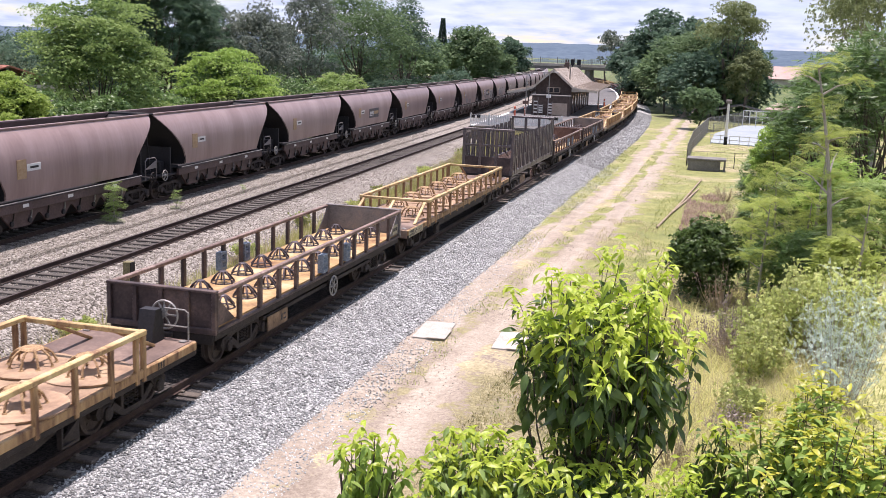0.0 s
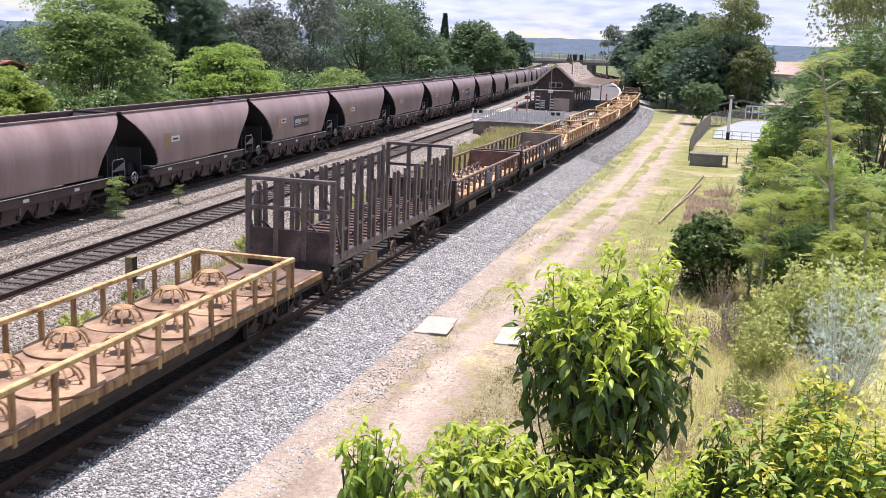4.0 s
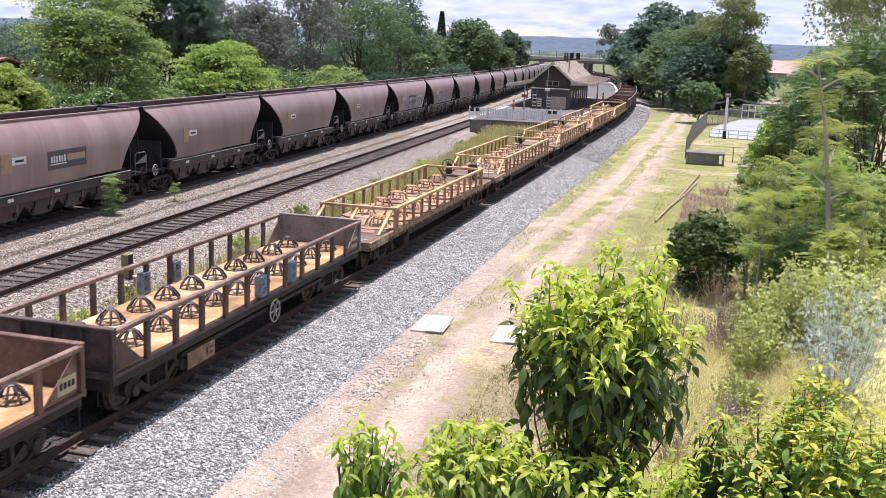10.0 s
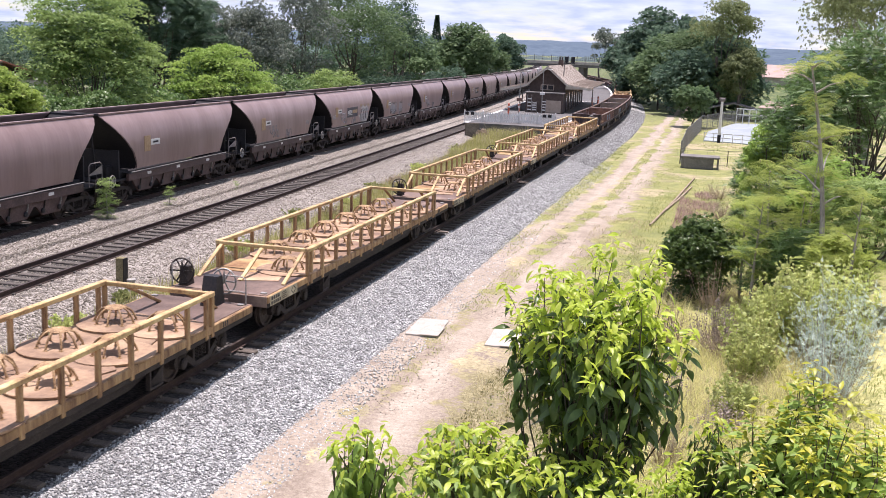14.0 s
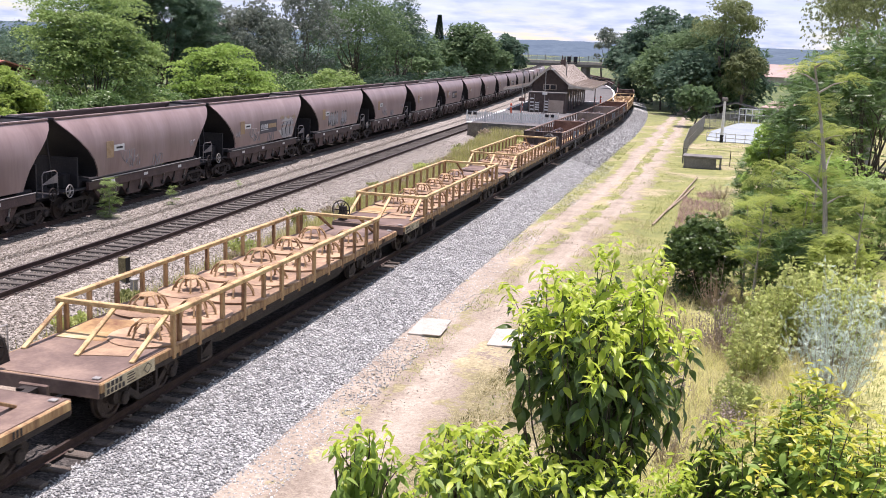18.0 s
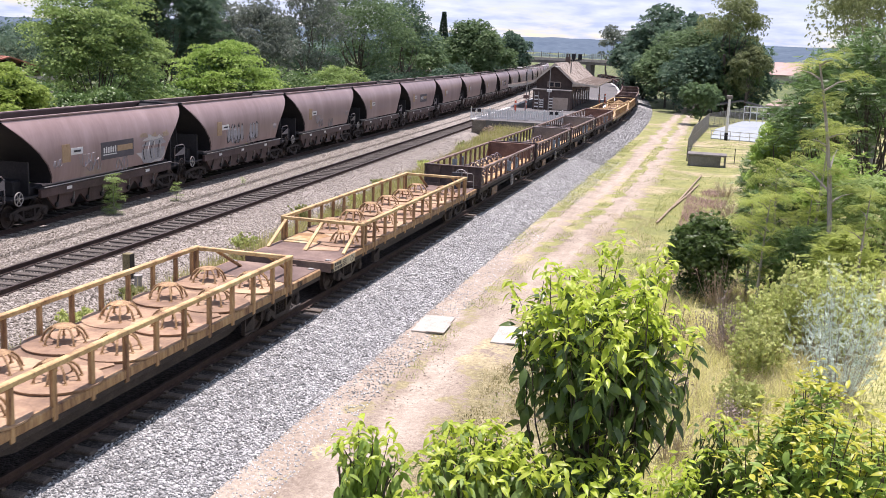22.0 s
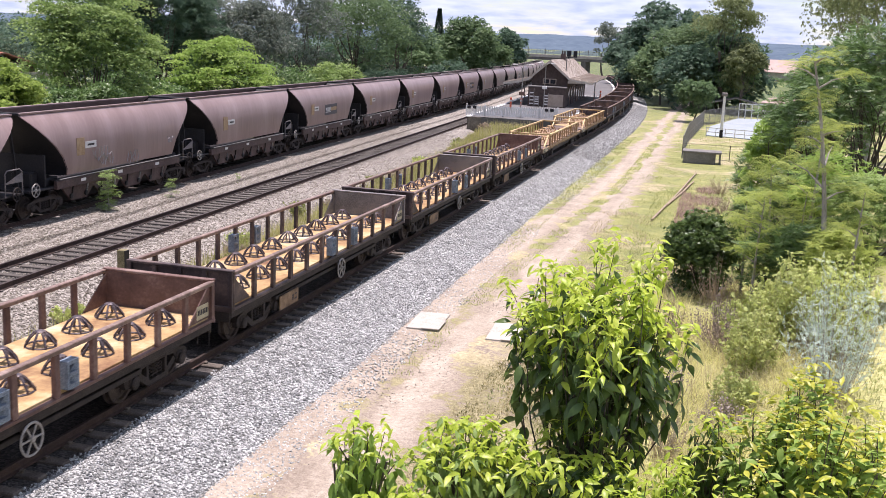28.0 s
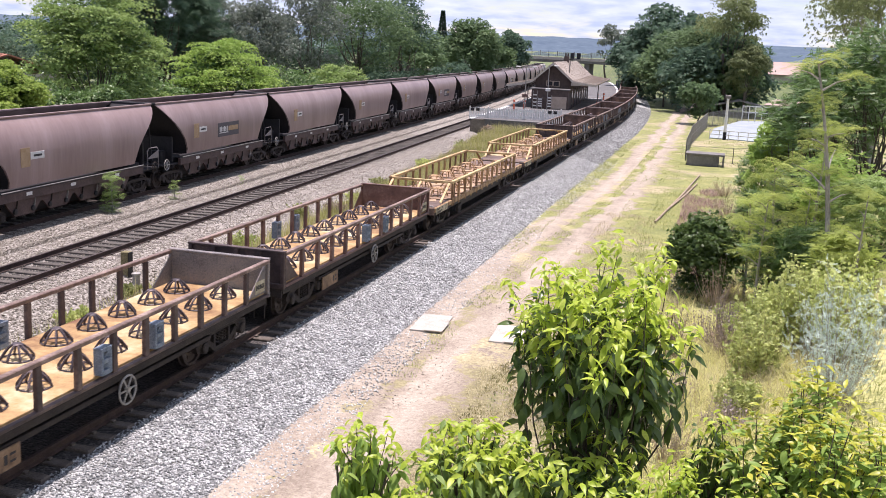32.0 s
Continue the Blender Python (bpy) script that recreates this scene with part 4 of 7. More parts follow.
def yellow_wagon(front_wheel, rear_stand, label):
    h = 8.5
    root = thing("railed_flat_wagon", label, "freight wagon", "wagons of the mixed freight train")
    dk = Shape().box(-1.30, 1.30, -h, h, 0.98, 1.05, 0.01)
    deck = part("deck", dk, FLOOR_GREY, root, "worn rust-pink steel deck")
    for e in (-1, 1):
        part("end_plate", Shape().box(-1.26, 1.26, e * (h - 0.04), e * (h - 2.35 + (0.5 if e > 0 else 0)), 1.05, 1.066, 0.004), DECK_DARK, root, "dark worn steel end plate")
    rng = random.Random(5)
    for k in range(7):
        y = 5.85 - 1.92 * k
        for x in (-0.60, 0.60):
            if k == 6 and x < 0:
                part("deck_sheet", OCHRE_SHEET, FLOOR_RUST, deck, "loose ochre-stained sheet", at=pose(-0.62, y + 0.1, 1.056, 0, 0, 4))
                continue
            d = part("base_disc", DISC_MESH, FLOOR_GREY, deck, at=pose(x * 0.96, y, 1.055 + (0.004 if x > 0 else 0), 0, 0, rng.uniform(0, 90)))
            part("crown", CROWN_MESH, CROWN_STEEL, deck, "rusty steel crown", at=pose(x, y, 1.10, 0, 0, rng.uniform(0, 40)))
        part("deck_sheet", PATCH_MESH, FLOOR_GREY, deck, at=pose(rng.uniform(-0.7, 0.7), y - 0.96, 1.052, 0, 0, rng.uniform(-20, 20)))
    y0, y1 = -h + 2.45, h - 1.9
    for s in (-1, 1):
        part("side_sill", Shape().box(s * 1.20, s * 1.335, -h, h, 0.87, 1.05, 0.02), YELLOW_RUST, root, "rust-streaked yellow side sill")
        part("lower_flange", Shape().box(s * 1.16, s * 1.31, -h, h, 0.76, 0.868, 0.01), UNDER, root, "dark lower flange of the side sill")
        part("top_rail", Shape().box(s * 1.23, s * 1.36, y0, y1, 1.70, 1.80, 0.015), YELLOW, root, "chipped yellow top rail")
        pm = Shape().box(s * 1.26, s * 1.345, -0.055, 0.055, 0.80, 1.70, 0.012).mesh("side_post", YELLOW_RUST)
        n = 13
        for k in range(n):
            part("side_post", pm, YELLOW_RUST, root, at=pose(0, y0 + 0.06 + (y1 - y0 - 0.12) * k / (n - 1), 0))
        for y in (y0 + 0.30, y1 - 0.30):
            part("side_post", pm, YELLOW_RUST, root, at=pose(0, y, 0))
        for y in (-4.6, 4.3):
            br = Shape().box(s * 1.20, s * 1.30, y - 0.24, y - 0.20, 0.40, 0.76).box(s * 1.20, s * 1.30, y + 0.20, y + 0.24, 0.40, 0.76).box(s * 1.20, s * 1.30, y - 0.24, y + 0.24, 0.37, 0.42)
            br.knit()
            part("hanger", br, UNDER, root)
    for e, y in ((-1, y0), (1, y1)):
        part("end_beam", Shape().box(-1.23, 1.23, y, y - e * 0.11, 1.69, 1.79, 0.015), YELLOW, root, "chipped yellow end beam")
        for x in ((-1.18, 0.0, 1.18) if e < 0 else (-0.72, 0.72)):
            part("strut", Shape().beam((x, y - e * 0.04, 1.70), (x, y + e * 1.25, 1.07), 0.10, 0.06, 0.01), YELLOW if e < 0 else YELLOW_RUST, root)
        ye = e * h
        hd = Shape().box(-1.30, 1.30, ye, ye + e * 0.04, 0.78, 1.05, 0.01).box(-0.3, 0.3, ye, ye + e * 0.10, 0.56, 0.92, 0.02)
        part("headstock", hd, DECK_DARK, root)
        for x in (-1.12, 1.12):
            part("lashing_lug", Shape().box(x - 0.07, x + 0.07, ye - e * 0.25, ye - e * 0.13, 1.066, 1.10, 0.01), PALE_STEEL, root)
        coupler(root, ye, e * 8.92)
        add_bogie(root, e * 6.55, "freight")
    und = Shape().box(-0.25, 0.25, -h, h, 0.62, 0.98, 0.02)
    und.prism([(-5.0, 0.78), (5.0, 0.78), (3.6, 0.50), (-3.6, 0.50)], -1.12, -1.0, "x").prism([(-5.0, 0.78), (5.0, 0.78), (3.6, 0.50), (-3.6, 0.50)], 1.0, 1.12, "x")
    part("underframe", und, UNDER, root)
    part("air_tank", Shape().lathe([(0.08, -0.6), (0.2, -0.55), (0.2, 0.55), (0.08, 0.6)], 12, (0.55, 1.6, 0.52), "y"), UNDER, root)
    plate = Shape()
    for k in range(3):
        plate.box(1.336, 1.342, h - 1.5 + 0.09 * k, h - 1.45 + 0.09 * k, 0.89, 1.02)
    part("sill_marks", plate, HOP_DARK, root)
    panel = part("sill_panel", Shape().box(1.336, 1.341, -h + 0.10, -h + 1.75, 0.79, 1.04), AGED_CREAM, root, "aged cream lettering panel")
    for k in range(4):
        part("panel_bar", Shape().box(1.342, 1.345, -h + 0.16 + 0.13 * k, -h + 0.25 + 0.13 * k, 0.93, 1.02), HOP_DARK, panel)
    for k in range(5):
        part("panel_bar", Shape().box(1.342, 1.345, -h + 0.16 + 0.12 * k, -h + 0.24 + 0.12 * k, 0.81, 0.90), HOP_DARK, panel)
    for k in range(4):
        part("panel_line", Shape().box(1.342, 1.345, -h + 0.80, -h + 1.08 - 0.05 * (k % 2), 0.83 + 0.05 * k, 0.85 + 0.05 * k), UNDER, panel)
    mark = Shape()
    c0, corners = -h + 1.5, ((0.0, 0.10), (0.14, 0.0), (0.0, -0.10), (-0.14, 0.0))
    for (a0, b0), (a1, b1) in zip(corners, corners[1:] + corners[:1]):
        mark.beam((1.343, c0 + a0, 0.915 + b0), (1.343, c0 + a1, 0.915 + b1), 0.004, 0.018, side=(1, 0, 0))
    part("diamond_mark", mark.knit(), HOP_DARK, panel, "black diamond outline")
    if front_wheel:
        st = part("brake_stand", Shape().prism([(-h + 0.12, 1.066), (-h + 0.5, 1.066), (-h + 0.38, 1.55), (-h + 0.2, 1.55)], -1.14, -0.92, "x"), UNDER, root, "dark handbrake stand")
        hand_wheel(root, -1.03, -h + 0.10, 1.45, 0.32, "y", UNDER)
        part("handrail", Shape().tube([(-1.28, -h + 0.05, 1.05), (-1.28, -h + 0.05, 1.62), (-1.28, -h + 0.9, 1.62), (-1.28, -h + 0.9, 1.05)], 0.018, 6), PALE_STEEL, root)
    if rear_stand:
        st = Shape().prism([(h - 0.62, 1.066), (h - 0.10, 1.066), (h - 0.22, 1.75), (h - 0.45, 1.75)], 0.30, 0.66, "x")
        part("brake_stand", st, HOP_DARK, root, "dark blue-black handbrake stand")
        hand_wheel(root, 0.60, h + 0.0, 1.55, 0.30, "y", PALE_STEEL)
        part("handrail", Shape().tube([(1.20, h - 0.1, 1.05), (1.20, h - 0.1, 1.66), (1.12, h - 0.1, 1.72), (0.66, h - 0.1, 1.72)], 0.018, 6).tube([(0.66, h - 0.1, 1.36), (1.20, h - 0.1, 1.36)], 0.016, 6), PALE_STEEL, root, "pale steel handrail")
    return root


# ---------------------------------------------------------------- log wagon
RUST_SLAT = mat("rusty_slat", (0.055, 0.033, 0.027), (0.109, 0.064, 0.05), (0.187, 0.117, 0.09), 2, 20, 0.8, 0.05, 0.3, 0.2)


def log_wagon(label):
    h = 6.2
    root = thing("log_wagon", label, "freight wagon", "wagons of the mixed freight train")
    fr = Shape().box(-0.2, 0.2, -h, h, 0.7, 1.1, 0.02)
    for s in (-1, 1):
        fr.box(s * 1.14, s * 1.32, -h, h, 1.02, 1.30, 0.02)
    part("underframe", fr, LOG_STEEL, root)
    slat = Shape().box(-1.14, 1.14, -0.095, 0.095, 1.18, 1.26, 0.01).mesh("deck_slat", RUST_SLAT)
    for k in range(24):
        part("deck_slat", slat, None, root, at=pose(0, -h + 0.35 + k * (2 * h - 0.7) / 23, 0))
    n = 10
    for s in (-1, 1):
        tall = Shape().prism([(-0.06, 1.12), (0.06, 1.12), (0.06, 3.0), (-0.06, 3.1)], s * 1.22, s * 1.33, "x").mesh("stake", LOG_STEEL)
        for k in range(n):
            y = -h + 0.95 + k * (2 * h - 1.9) / (n - 1)
            for q in (-0.20, 0.20):
                part("stake", tall, LOG_STEEL, root, "tapered steel stake", at=pose(0, y + q, 0))
            part("stake_tie", Shape().box(s * 1.24, s * 1.32, y - 0.12, y + 0.12, 1.9, 1.99, 0.01), LOG_STEEL, root)
            if k % 2 == 0:
                part("brace", Shape().beam((s * 1.20, y, 1.95), (s * 0.55, y + 0.1, 1.26), 0.06, 0.06), LOG_STEEL, root)
    for e in (-1, 1):
        y = e * h
        bm = Shape().box(-1.34, 1.34, y, y - e * 0.14, 3.28, 3.40, 0.015)
        part("end_beam", bm, LOG_STEEL, root, "worn grey steel beam")
        for k, x in enumerate((-1.27, -0.42, 0.42, 1.27)):
            part("end_post", Shape().box(x - 0.075, x + 0.075, y, y - e * 0.13, 1.10, 3.28, 0.015), LOG_STEEL, root)
        part("cross_rail", Shape().box(-1.2, 1.2, y - e * 0.02, y - e * 0.11, 2.48, 2.58, 0.01), LOG_STEEL, root)
        part("end_panel", Shape().box(-1.27, 1.27, y - e * 0.03, y - e * 0.09, 1.05, 1.95, 0.01), BROWN_STEEL, root, "dark brown steel end panel")
        for s in (-1, 1):
            part("diagonal", Shape().beam((s * 1.30, y - e * 0.1, 2.3), (s * 1.30, y - e * 0.75, 1.25), 0.06, 0.08), LOG_STEEL, root)
            part("side_post", Shape().box(s * 1.23, s * 1.35, y - e * 0.55, y - e * 0.68, 1.12, 2.9 if e < 0 else 3.3, 0.01), LOG_STEEL, root)
        part("headstock", Shape().box(-1.25, 1.25, y, y + e * 0.06, 0.72, 1.08, 0.01), UNDER, root)
        coupler(root, y, e * 6.53)
        add_bogie(root, e * 4.45, "freight")
    part("side_plate", Shape().box(1.19, 1.23, -h + 2.75, -h + 4.0, 0.36, 0.78, 0.01), PLATE_BROWN, root, "stained brown data plate")
    hand_wheel(root, 1.36, -1.0, 0.62, 0.27, "x", RED_STEEL)
    part("brake_lever", Shape().beam((1.30, -1.0, 0.62), (0.4, -1.0, 0.62), 0.05, 0.05).beam((1.22, -1.0, 0.62), (1.22, -1.1, 1.02), 0.05, 0.05), UNDER, root)
    return root


# ---------------------------------------------------------------- coal hopper
HOP_SECTION = ((1.10, 1.45), (1.41, 1.50), (1.47, 1.75), (1.49, 2.2), (1.48, 2.65), (1.44, 3.0), (1.36, 3.3), (1.24, 3.55), (1.10, 3.74), (0.98, 3.86), (0.95, 3.92))


def inset(z):
    """How far the bin's ends draw in below the rim."""
    q = max(0.0, min(1.0, (3.86 - z) / 2.36))
    return 2.25 * math.sin(q * math.pi / 2) ** 1.25


def hopper_wagon(label, marks=0):
    h = 6.6
    root = thing("coal_hopper_wagon", label, "hopper wagon", "wagons of the coal train")
    side_mesh = []
    for s in (-1, 1):
        v, f, m = [], [], 14
        for x, z in HOP_SECTION:
            e = h - 0.05 - inset(z)
            for k in range(m + 1):
                v.append((s * x, -e + 2 * e * k / m, z))
        for i in range(len(HOP_SECTION) - 1):
            for k in range(m):
                f.append((i * (m + 1) + k, i * (m + 1) + k + 1, (i + 1) * (m + 1) + k + 1, (i + 1) * (m + 1) + k))
        # the inner skin, so that the shell has thickness
        o = len(v)
        v += [(x - s * 0.05, y, z) for x, y, z in v]
        f += [tuple(o + q for q in reversed(a)) for a in f]
        top = (len(HOP_SECTION) - 1) * (m + 1)
        f += [(top + k, top + k + 1, o + top + k + 1, o + top + k) for k in range(m)]
        part("bin_side", Shape().add(v, f), HOP, root, "brown painted curved steel side", smooth=True)
    for e in (-1, 1):
        v, f = [], []
        for x, z in HOP_SECTION:
            y = e * (h - 0.10 - inset(z))
            v += [(-x + 0.01, y, z), (x - 0.01, y, z)]
        n = len(HOP_SECTION)
        f = [(2 * i, 2 * i + 1, 2 * i + 3, 2 * i + 2) for i in range(n - 1)]
        o = len(v)
        v += [(x, y - e * 0.05, z) for x, y, z in v]
        f += [tuple(o + q for q in reversed(a)) for a in f]
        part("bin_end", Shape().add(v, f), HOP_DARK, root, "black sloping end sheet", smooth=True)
        part("rim_end", Shape().box(-1.0, 1.0, e * (h - 0.02), e * (h - 0.14), 3.86, 3.95, 0.012), HOP_DARK, root)
        # end platform, ladder and brake gear
        part("end_platform", Shape().box(-1.3, 1.3, e * (h - 0.05), e * (h - 2.1), 1.06, 1.14, 0.01).box(-0.25, 0.25, e * h, e * (h - 2.6), 0.66, 1.06, 0.02), HOP_DARK, root)
        for s in (-1, 1) if e > 0 else ():
            lad = Shape().tube([(s * 1.34, e * (h - 0.06), 1.10), (s * 1.34, e * (h - 0.06), 1.92), (s * 1.34, e * (h - 0.20), 2.04), (s * 1.34, e * (h - 0.92), 2.04), (s * 1.34, e * (h - 1.04), 1.92), (s * 1.34, e * (h - 1.04), 1.10)], 0.024, 6)
            lad.tube([(s * 1.34, e * (h - 0.06), 1.58), (s * 1.34, e * (h - 1.04), 1.58)], 0.016, 5)
            part("handrail", lad.knit(), GREY_STEEL, root)
        # black filler added for the deep shade beneath the slope sheet
        part("end_screen", Shape().box(-1.22, 1.22, e * (h - 1.16), e * (h - 1.24), 1.14, 2.35, 0.01).box(-1.1, 1.1, e * (h - 1.3), e * (h - 2.2), 1.14, 1.45, 0.03), HOP_DARK, root, "added black sheet and box standing in for the shade under the slope sheet")
        for s in (-0.8, 0.55):
            part("end_stanchion", Shape().beam((s, e * (h - 0.5), 1.1), (s * 0.9, e * (h - 0.12), 3.85), 0.09, 0.07), HOP_DARK, root)
        coupler(root, e * h, e * 6.82)
        add_bogie(root, e * 5.2, "coal")
    part("brake_box", Shape().box(0.1, 0.9, -h + 0.75, -h + 1.3, 1.14, 1.7, 0.04), HOP_DARK, root)
    hand_wheel(root, 1.38, -h + 0.35, 1.15, 0.24, "x", PALE_STEEL)
    hand_wheel(root, 1.38, h - 0.45, 1.15, 0.24, "x", UNDER)
    for s in (-1, 1):
        part("rim", Shape().box(s * 0.90, s * 1.02, -h + 0.03, h - 0.03, 3.88, 3.95, 0.012), HOP, root, "worn top rim")
        part("pipe_rail", Shape().tube([(s * 1.50, -h + 1.7, 1.40), (s * 1.50, h - 1.7, 1.40)], 0.024, 6), PALE_STEEL, root, "pale conduit pipe along the sill")
        # black strip painted in for the shadow line between pipe and sill
        part("sill_shelf", Shape().box(s * 1.12, s * 1.40, -h + 1.6, h - 1.6, 1.34, 1.38, 0.005), HOP_DARK, root)
        part("side_sill", Shape().box(s * 1.30, s * 1.44, -h + 1.6, h - 1.6, 1.02, 1.33, 0.015), HOP_SILL, root)
        skirt = [(-4.3, 1.02), (4.3, 1.02)]
        for k in range(4):
            c = 3.15 - 2.1 * k
            skirt += [(c + 0.98, 0.80), (c + 0.55, 0.42), (c - 0.55, 0.42), (c - 0.98, 0.80)]
        part("hopper_skirt", Shape().prism(skirt, s * 1.12, s * 1.20, "x"), HOP_SILL, root)
        for k in range(8):
            y = -3.65 + 1.05 * k
            part("door_lever", Shape().beam((s * 1.22, y + 0.08, 1.0), (s * 1.24, y - 0.04, 0.66), 0.045, 0.035), PALE_STEEL if k % 2 else UNDER, root)
            part("door_cam", Shape().lathe([(0.05, s * 1.20), (0.10, s * 1.21), (0.10, s * 1.27), (0.05, s * 1.28)], 10, (0, y - 0.10, 0.60), "x"), HOP_DARK, root)
        for y in (-3.2, -0.4, 2.8):
            part("sill_plate", Shape().box(s * 1.441, s * 1.447, y - 0.17, y + 0.17, 1.15, 1.27), WHITE, root)
    part("chute", Shape().prism([(-1.0, 1.06), (1.0, 1.06), (0.55, 0.30), (-0.55, 0.30)], -3.9, 3.9, "y"), HOP_DARK, root)
    # plates on the side towards the camera
    y0 = -h + 2.9
    part("data_plate", Shape().box(1.487, 1.497, y0, y0 + 0.55, 2.18, 2.86, 0.003), TAN, root, "tan data plate")
    part("number_plate", Shape().box(1.488, 1.498, y0 + 0.58, y0 + 1.4, 2.42, 2.68, 0.003), WHITE, root, "white plate with a dark bar")
    part("plate_bar", Shape().box(1.499, 1.502, y0 + 0.75, y0 + 1.25, 2.51, 2.59), HOP_DARK, root)
    if marks in (1, 2):
        part("owner_panel", Shape().box(1.484, 1.494, -1.0, 1.55, 2.02, 2.72, 0.003), NAVY, root, "faded dark blue panel")
        for k in range(6):
            part("panel_bar", Shape().box(1.495, 1.500, -0.82 + 0.17 * k, -0.72 + 0.17 * k, 2.28, 2.50 + 0.03 * (k % 2)), WHITE, root)
        part("panel_line", Shape().box(1.495, 1.500, -0.85, 0.2, 2.19, 2.23), WHITE, root)
        part("gold_bar", Shape().box(1.495, 1.500, 0.24, 1.45, 2.28, 2.52, 0.002), TAN, root, "worn gold bar")
    rng = random.Random(40 + marks)

    def blob(y, z, a, b, x, n=14, rough=0.12):
        return Shape().prism([(y + a * math.cos(q) * (1 + rng.uniform(-rough, rough)), z + b * math.sin(q) * (1 + rng.uniform(-rough, rough))) for q in [2 * math.pi * k / n for k in range(n)]], x, x + 0.004, "x")

    def squiggle(y, z, size, x):
        pts = [(x, y + size * (k / 16 - 0.5) + 0.12 * size * math.sin(1.9 * k + y), z + size * 0.28 * math.sin(1.25 * k + 2 * y) + rng.uniform(-0.03, 0.03)) for k in range(17)]
        return Shape().tube(pts, 0.014, 4)

    if marks == 2:
        for k in range(6):
            part("spray_side", blob(1.95 + 0.5 * k, 2.42 + 0.12 * (k % 2), 0.34, 0.30, 1.472 + 0.001 * k, rough=0.4), SPRAY_TAN if k % 2 else SPRAY_PALE, root)
        part("spray_outline", blob(3.2, 2.10, 1.25, 0.62, 1.479, rough=0.22), SPRAY_PALE, root, "pale sprayed outline")
        part("spray_fill", blob(3.2, 2.08, 1.08, 0.52, 1.484, rough=0.25), SPRAY_GREY, root, "grey sprayed patch")
        for k in range(6):
            y = 2.45 + 0.3 * k
            part("spray_stroke", Shape().tube([(1.491, y, 1.72), (1.491, y + rng.uniform(-0.12, 0.12), 2.1), (1.491, y + rng.uniform(0.0, 0.25), 2.45)], 0.02, 4), SPRAY_PALE if k % 2 else HOP_DARK, root)
    if marks == 3:
        for k in range(8):
            y = -2.3 + 0.42 * k + (0.75 if k > 4 else 0)
            part("spray_outline", blob(y, 2.14, 0.25, 0.46, 1.480, 9, 0.25), HOP_DARK, root)
            part("spray_fill", blob(y, 2.14, 0.19, 0.39, 1.486, 9, 0.28), SPRAY_GREY, root, "silver sprayed shape")
    if marks in (2, 3, 4):
        for y, z, q in ((-2.0, 2.15, 1.0), (-1.5, 1.9, 0.9), (0.6, 1.75, 1.0), (4.0 if marks != 2 else -4.0, 2.2, 0.5)):
            part("spray_scrawl", squiggle(y, z, q, 1.488), SPRAY_GREY, root, "thin sprayed scrawl")
    return root


# ---------------------------------------------------------------- make up the two trains
V_FREIGHT = 6.22


def coal_run(t):
    """Metres that the coal train has gone; it gathers a little speed."""
    return 4.095 * t + 0.00375 * t * t


FREIGHT, COAL = [], []


def make_trains():
    kinds = {
        "B": open_wagon(BROWN_STEEL, BROWN_STEEL, "dark brown open wagon, railed sides, two rows of cages"),
        "R": open_wagon(RED_STEEL, RED_STEEL, "red-oxide open wagon with railed sides and rows of cages"),
        "G": open_wagon(BROWN_STEEL, GREY_STEEL, "brown open wagon with grey end wall and rows of cages"),
        "Y": yellow_wagon(False, False, "yellow railed flat wagon with two rows of rusty crowns on discs"),
        "W": yellow_wagon(True, False, "yellow railed flat wagon with a handbrake wheel at its front corner"),
        "S": yellow_wagon(False, True, "yellow railed flat wagon with a handbrake stand at its rear end"),
        "L": log_wagon("empty grey steel log wagon with tall paired stakes"),
    }
    length = {"B": 13.75, "R": 13.75, "G": 13.75, "Y": 17.85, "W": 17.85, "S": 17.85, "L": 13.1}
    order = "SGWLRGSWWWSRGGRYYBBBBBBBBBB"
    s, used = 18.5 - 17.85, set()
    for k in order:
        ob = kinds[k] if k not in used else copy_thing(kinds[k], Matrix())
        used.add(k)
        FREIGHT.append((ob, s + length[k] / 2))
        s += length[k]
    proto = {
        0: hopper_wagon("brown curved-side coal hopper wagon, tan and white plates", 0),
        1: hopper_wagon("brown coal hopper wagon with dark owner's panel", 1),
        2: hopper_wagon("brown coal hopper wagon with big grey-white spray paint", 2),
        3: hopper_wagon("brown coal hopper wagon with silver sprayed shapes", 3),
        4: hopper_wagon("brown coal hopper wagon with faint sprayed marks", 4),
    }
    which = {5: 1, 9: 2, 10: 3, 8: 4, 11: 4, 13: 1, 17: 1, 21: 1, 25: 1}
    first = set()
    for k in range(1, 29):
        w = which.get(k, 0)
        ob = proto[w] if w not in first else copy_thing(proto[w], Matrix())
        first.add(w)
        COAL.append((ob, HOP_S0 + HOP_PITCH * (k - 0.5)))


HOP_S0, HOP_PITCH = 13.27, 13.52
make_trains()


# ---------------------------------------------------------------- plants
def unit(a):
    return a / np.maximum(np.linalg.norm(a, axis=-1, keepdims=True), 1e-9)


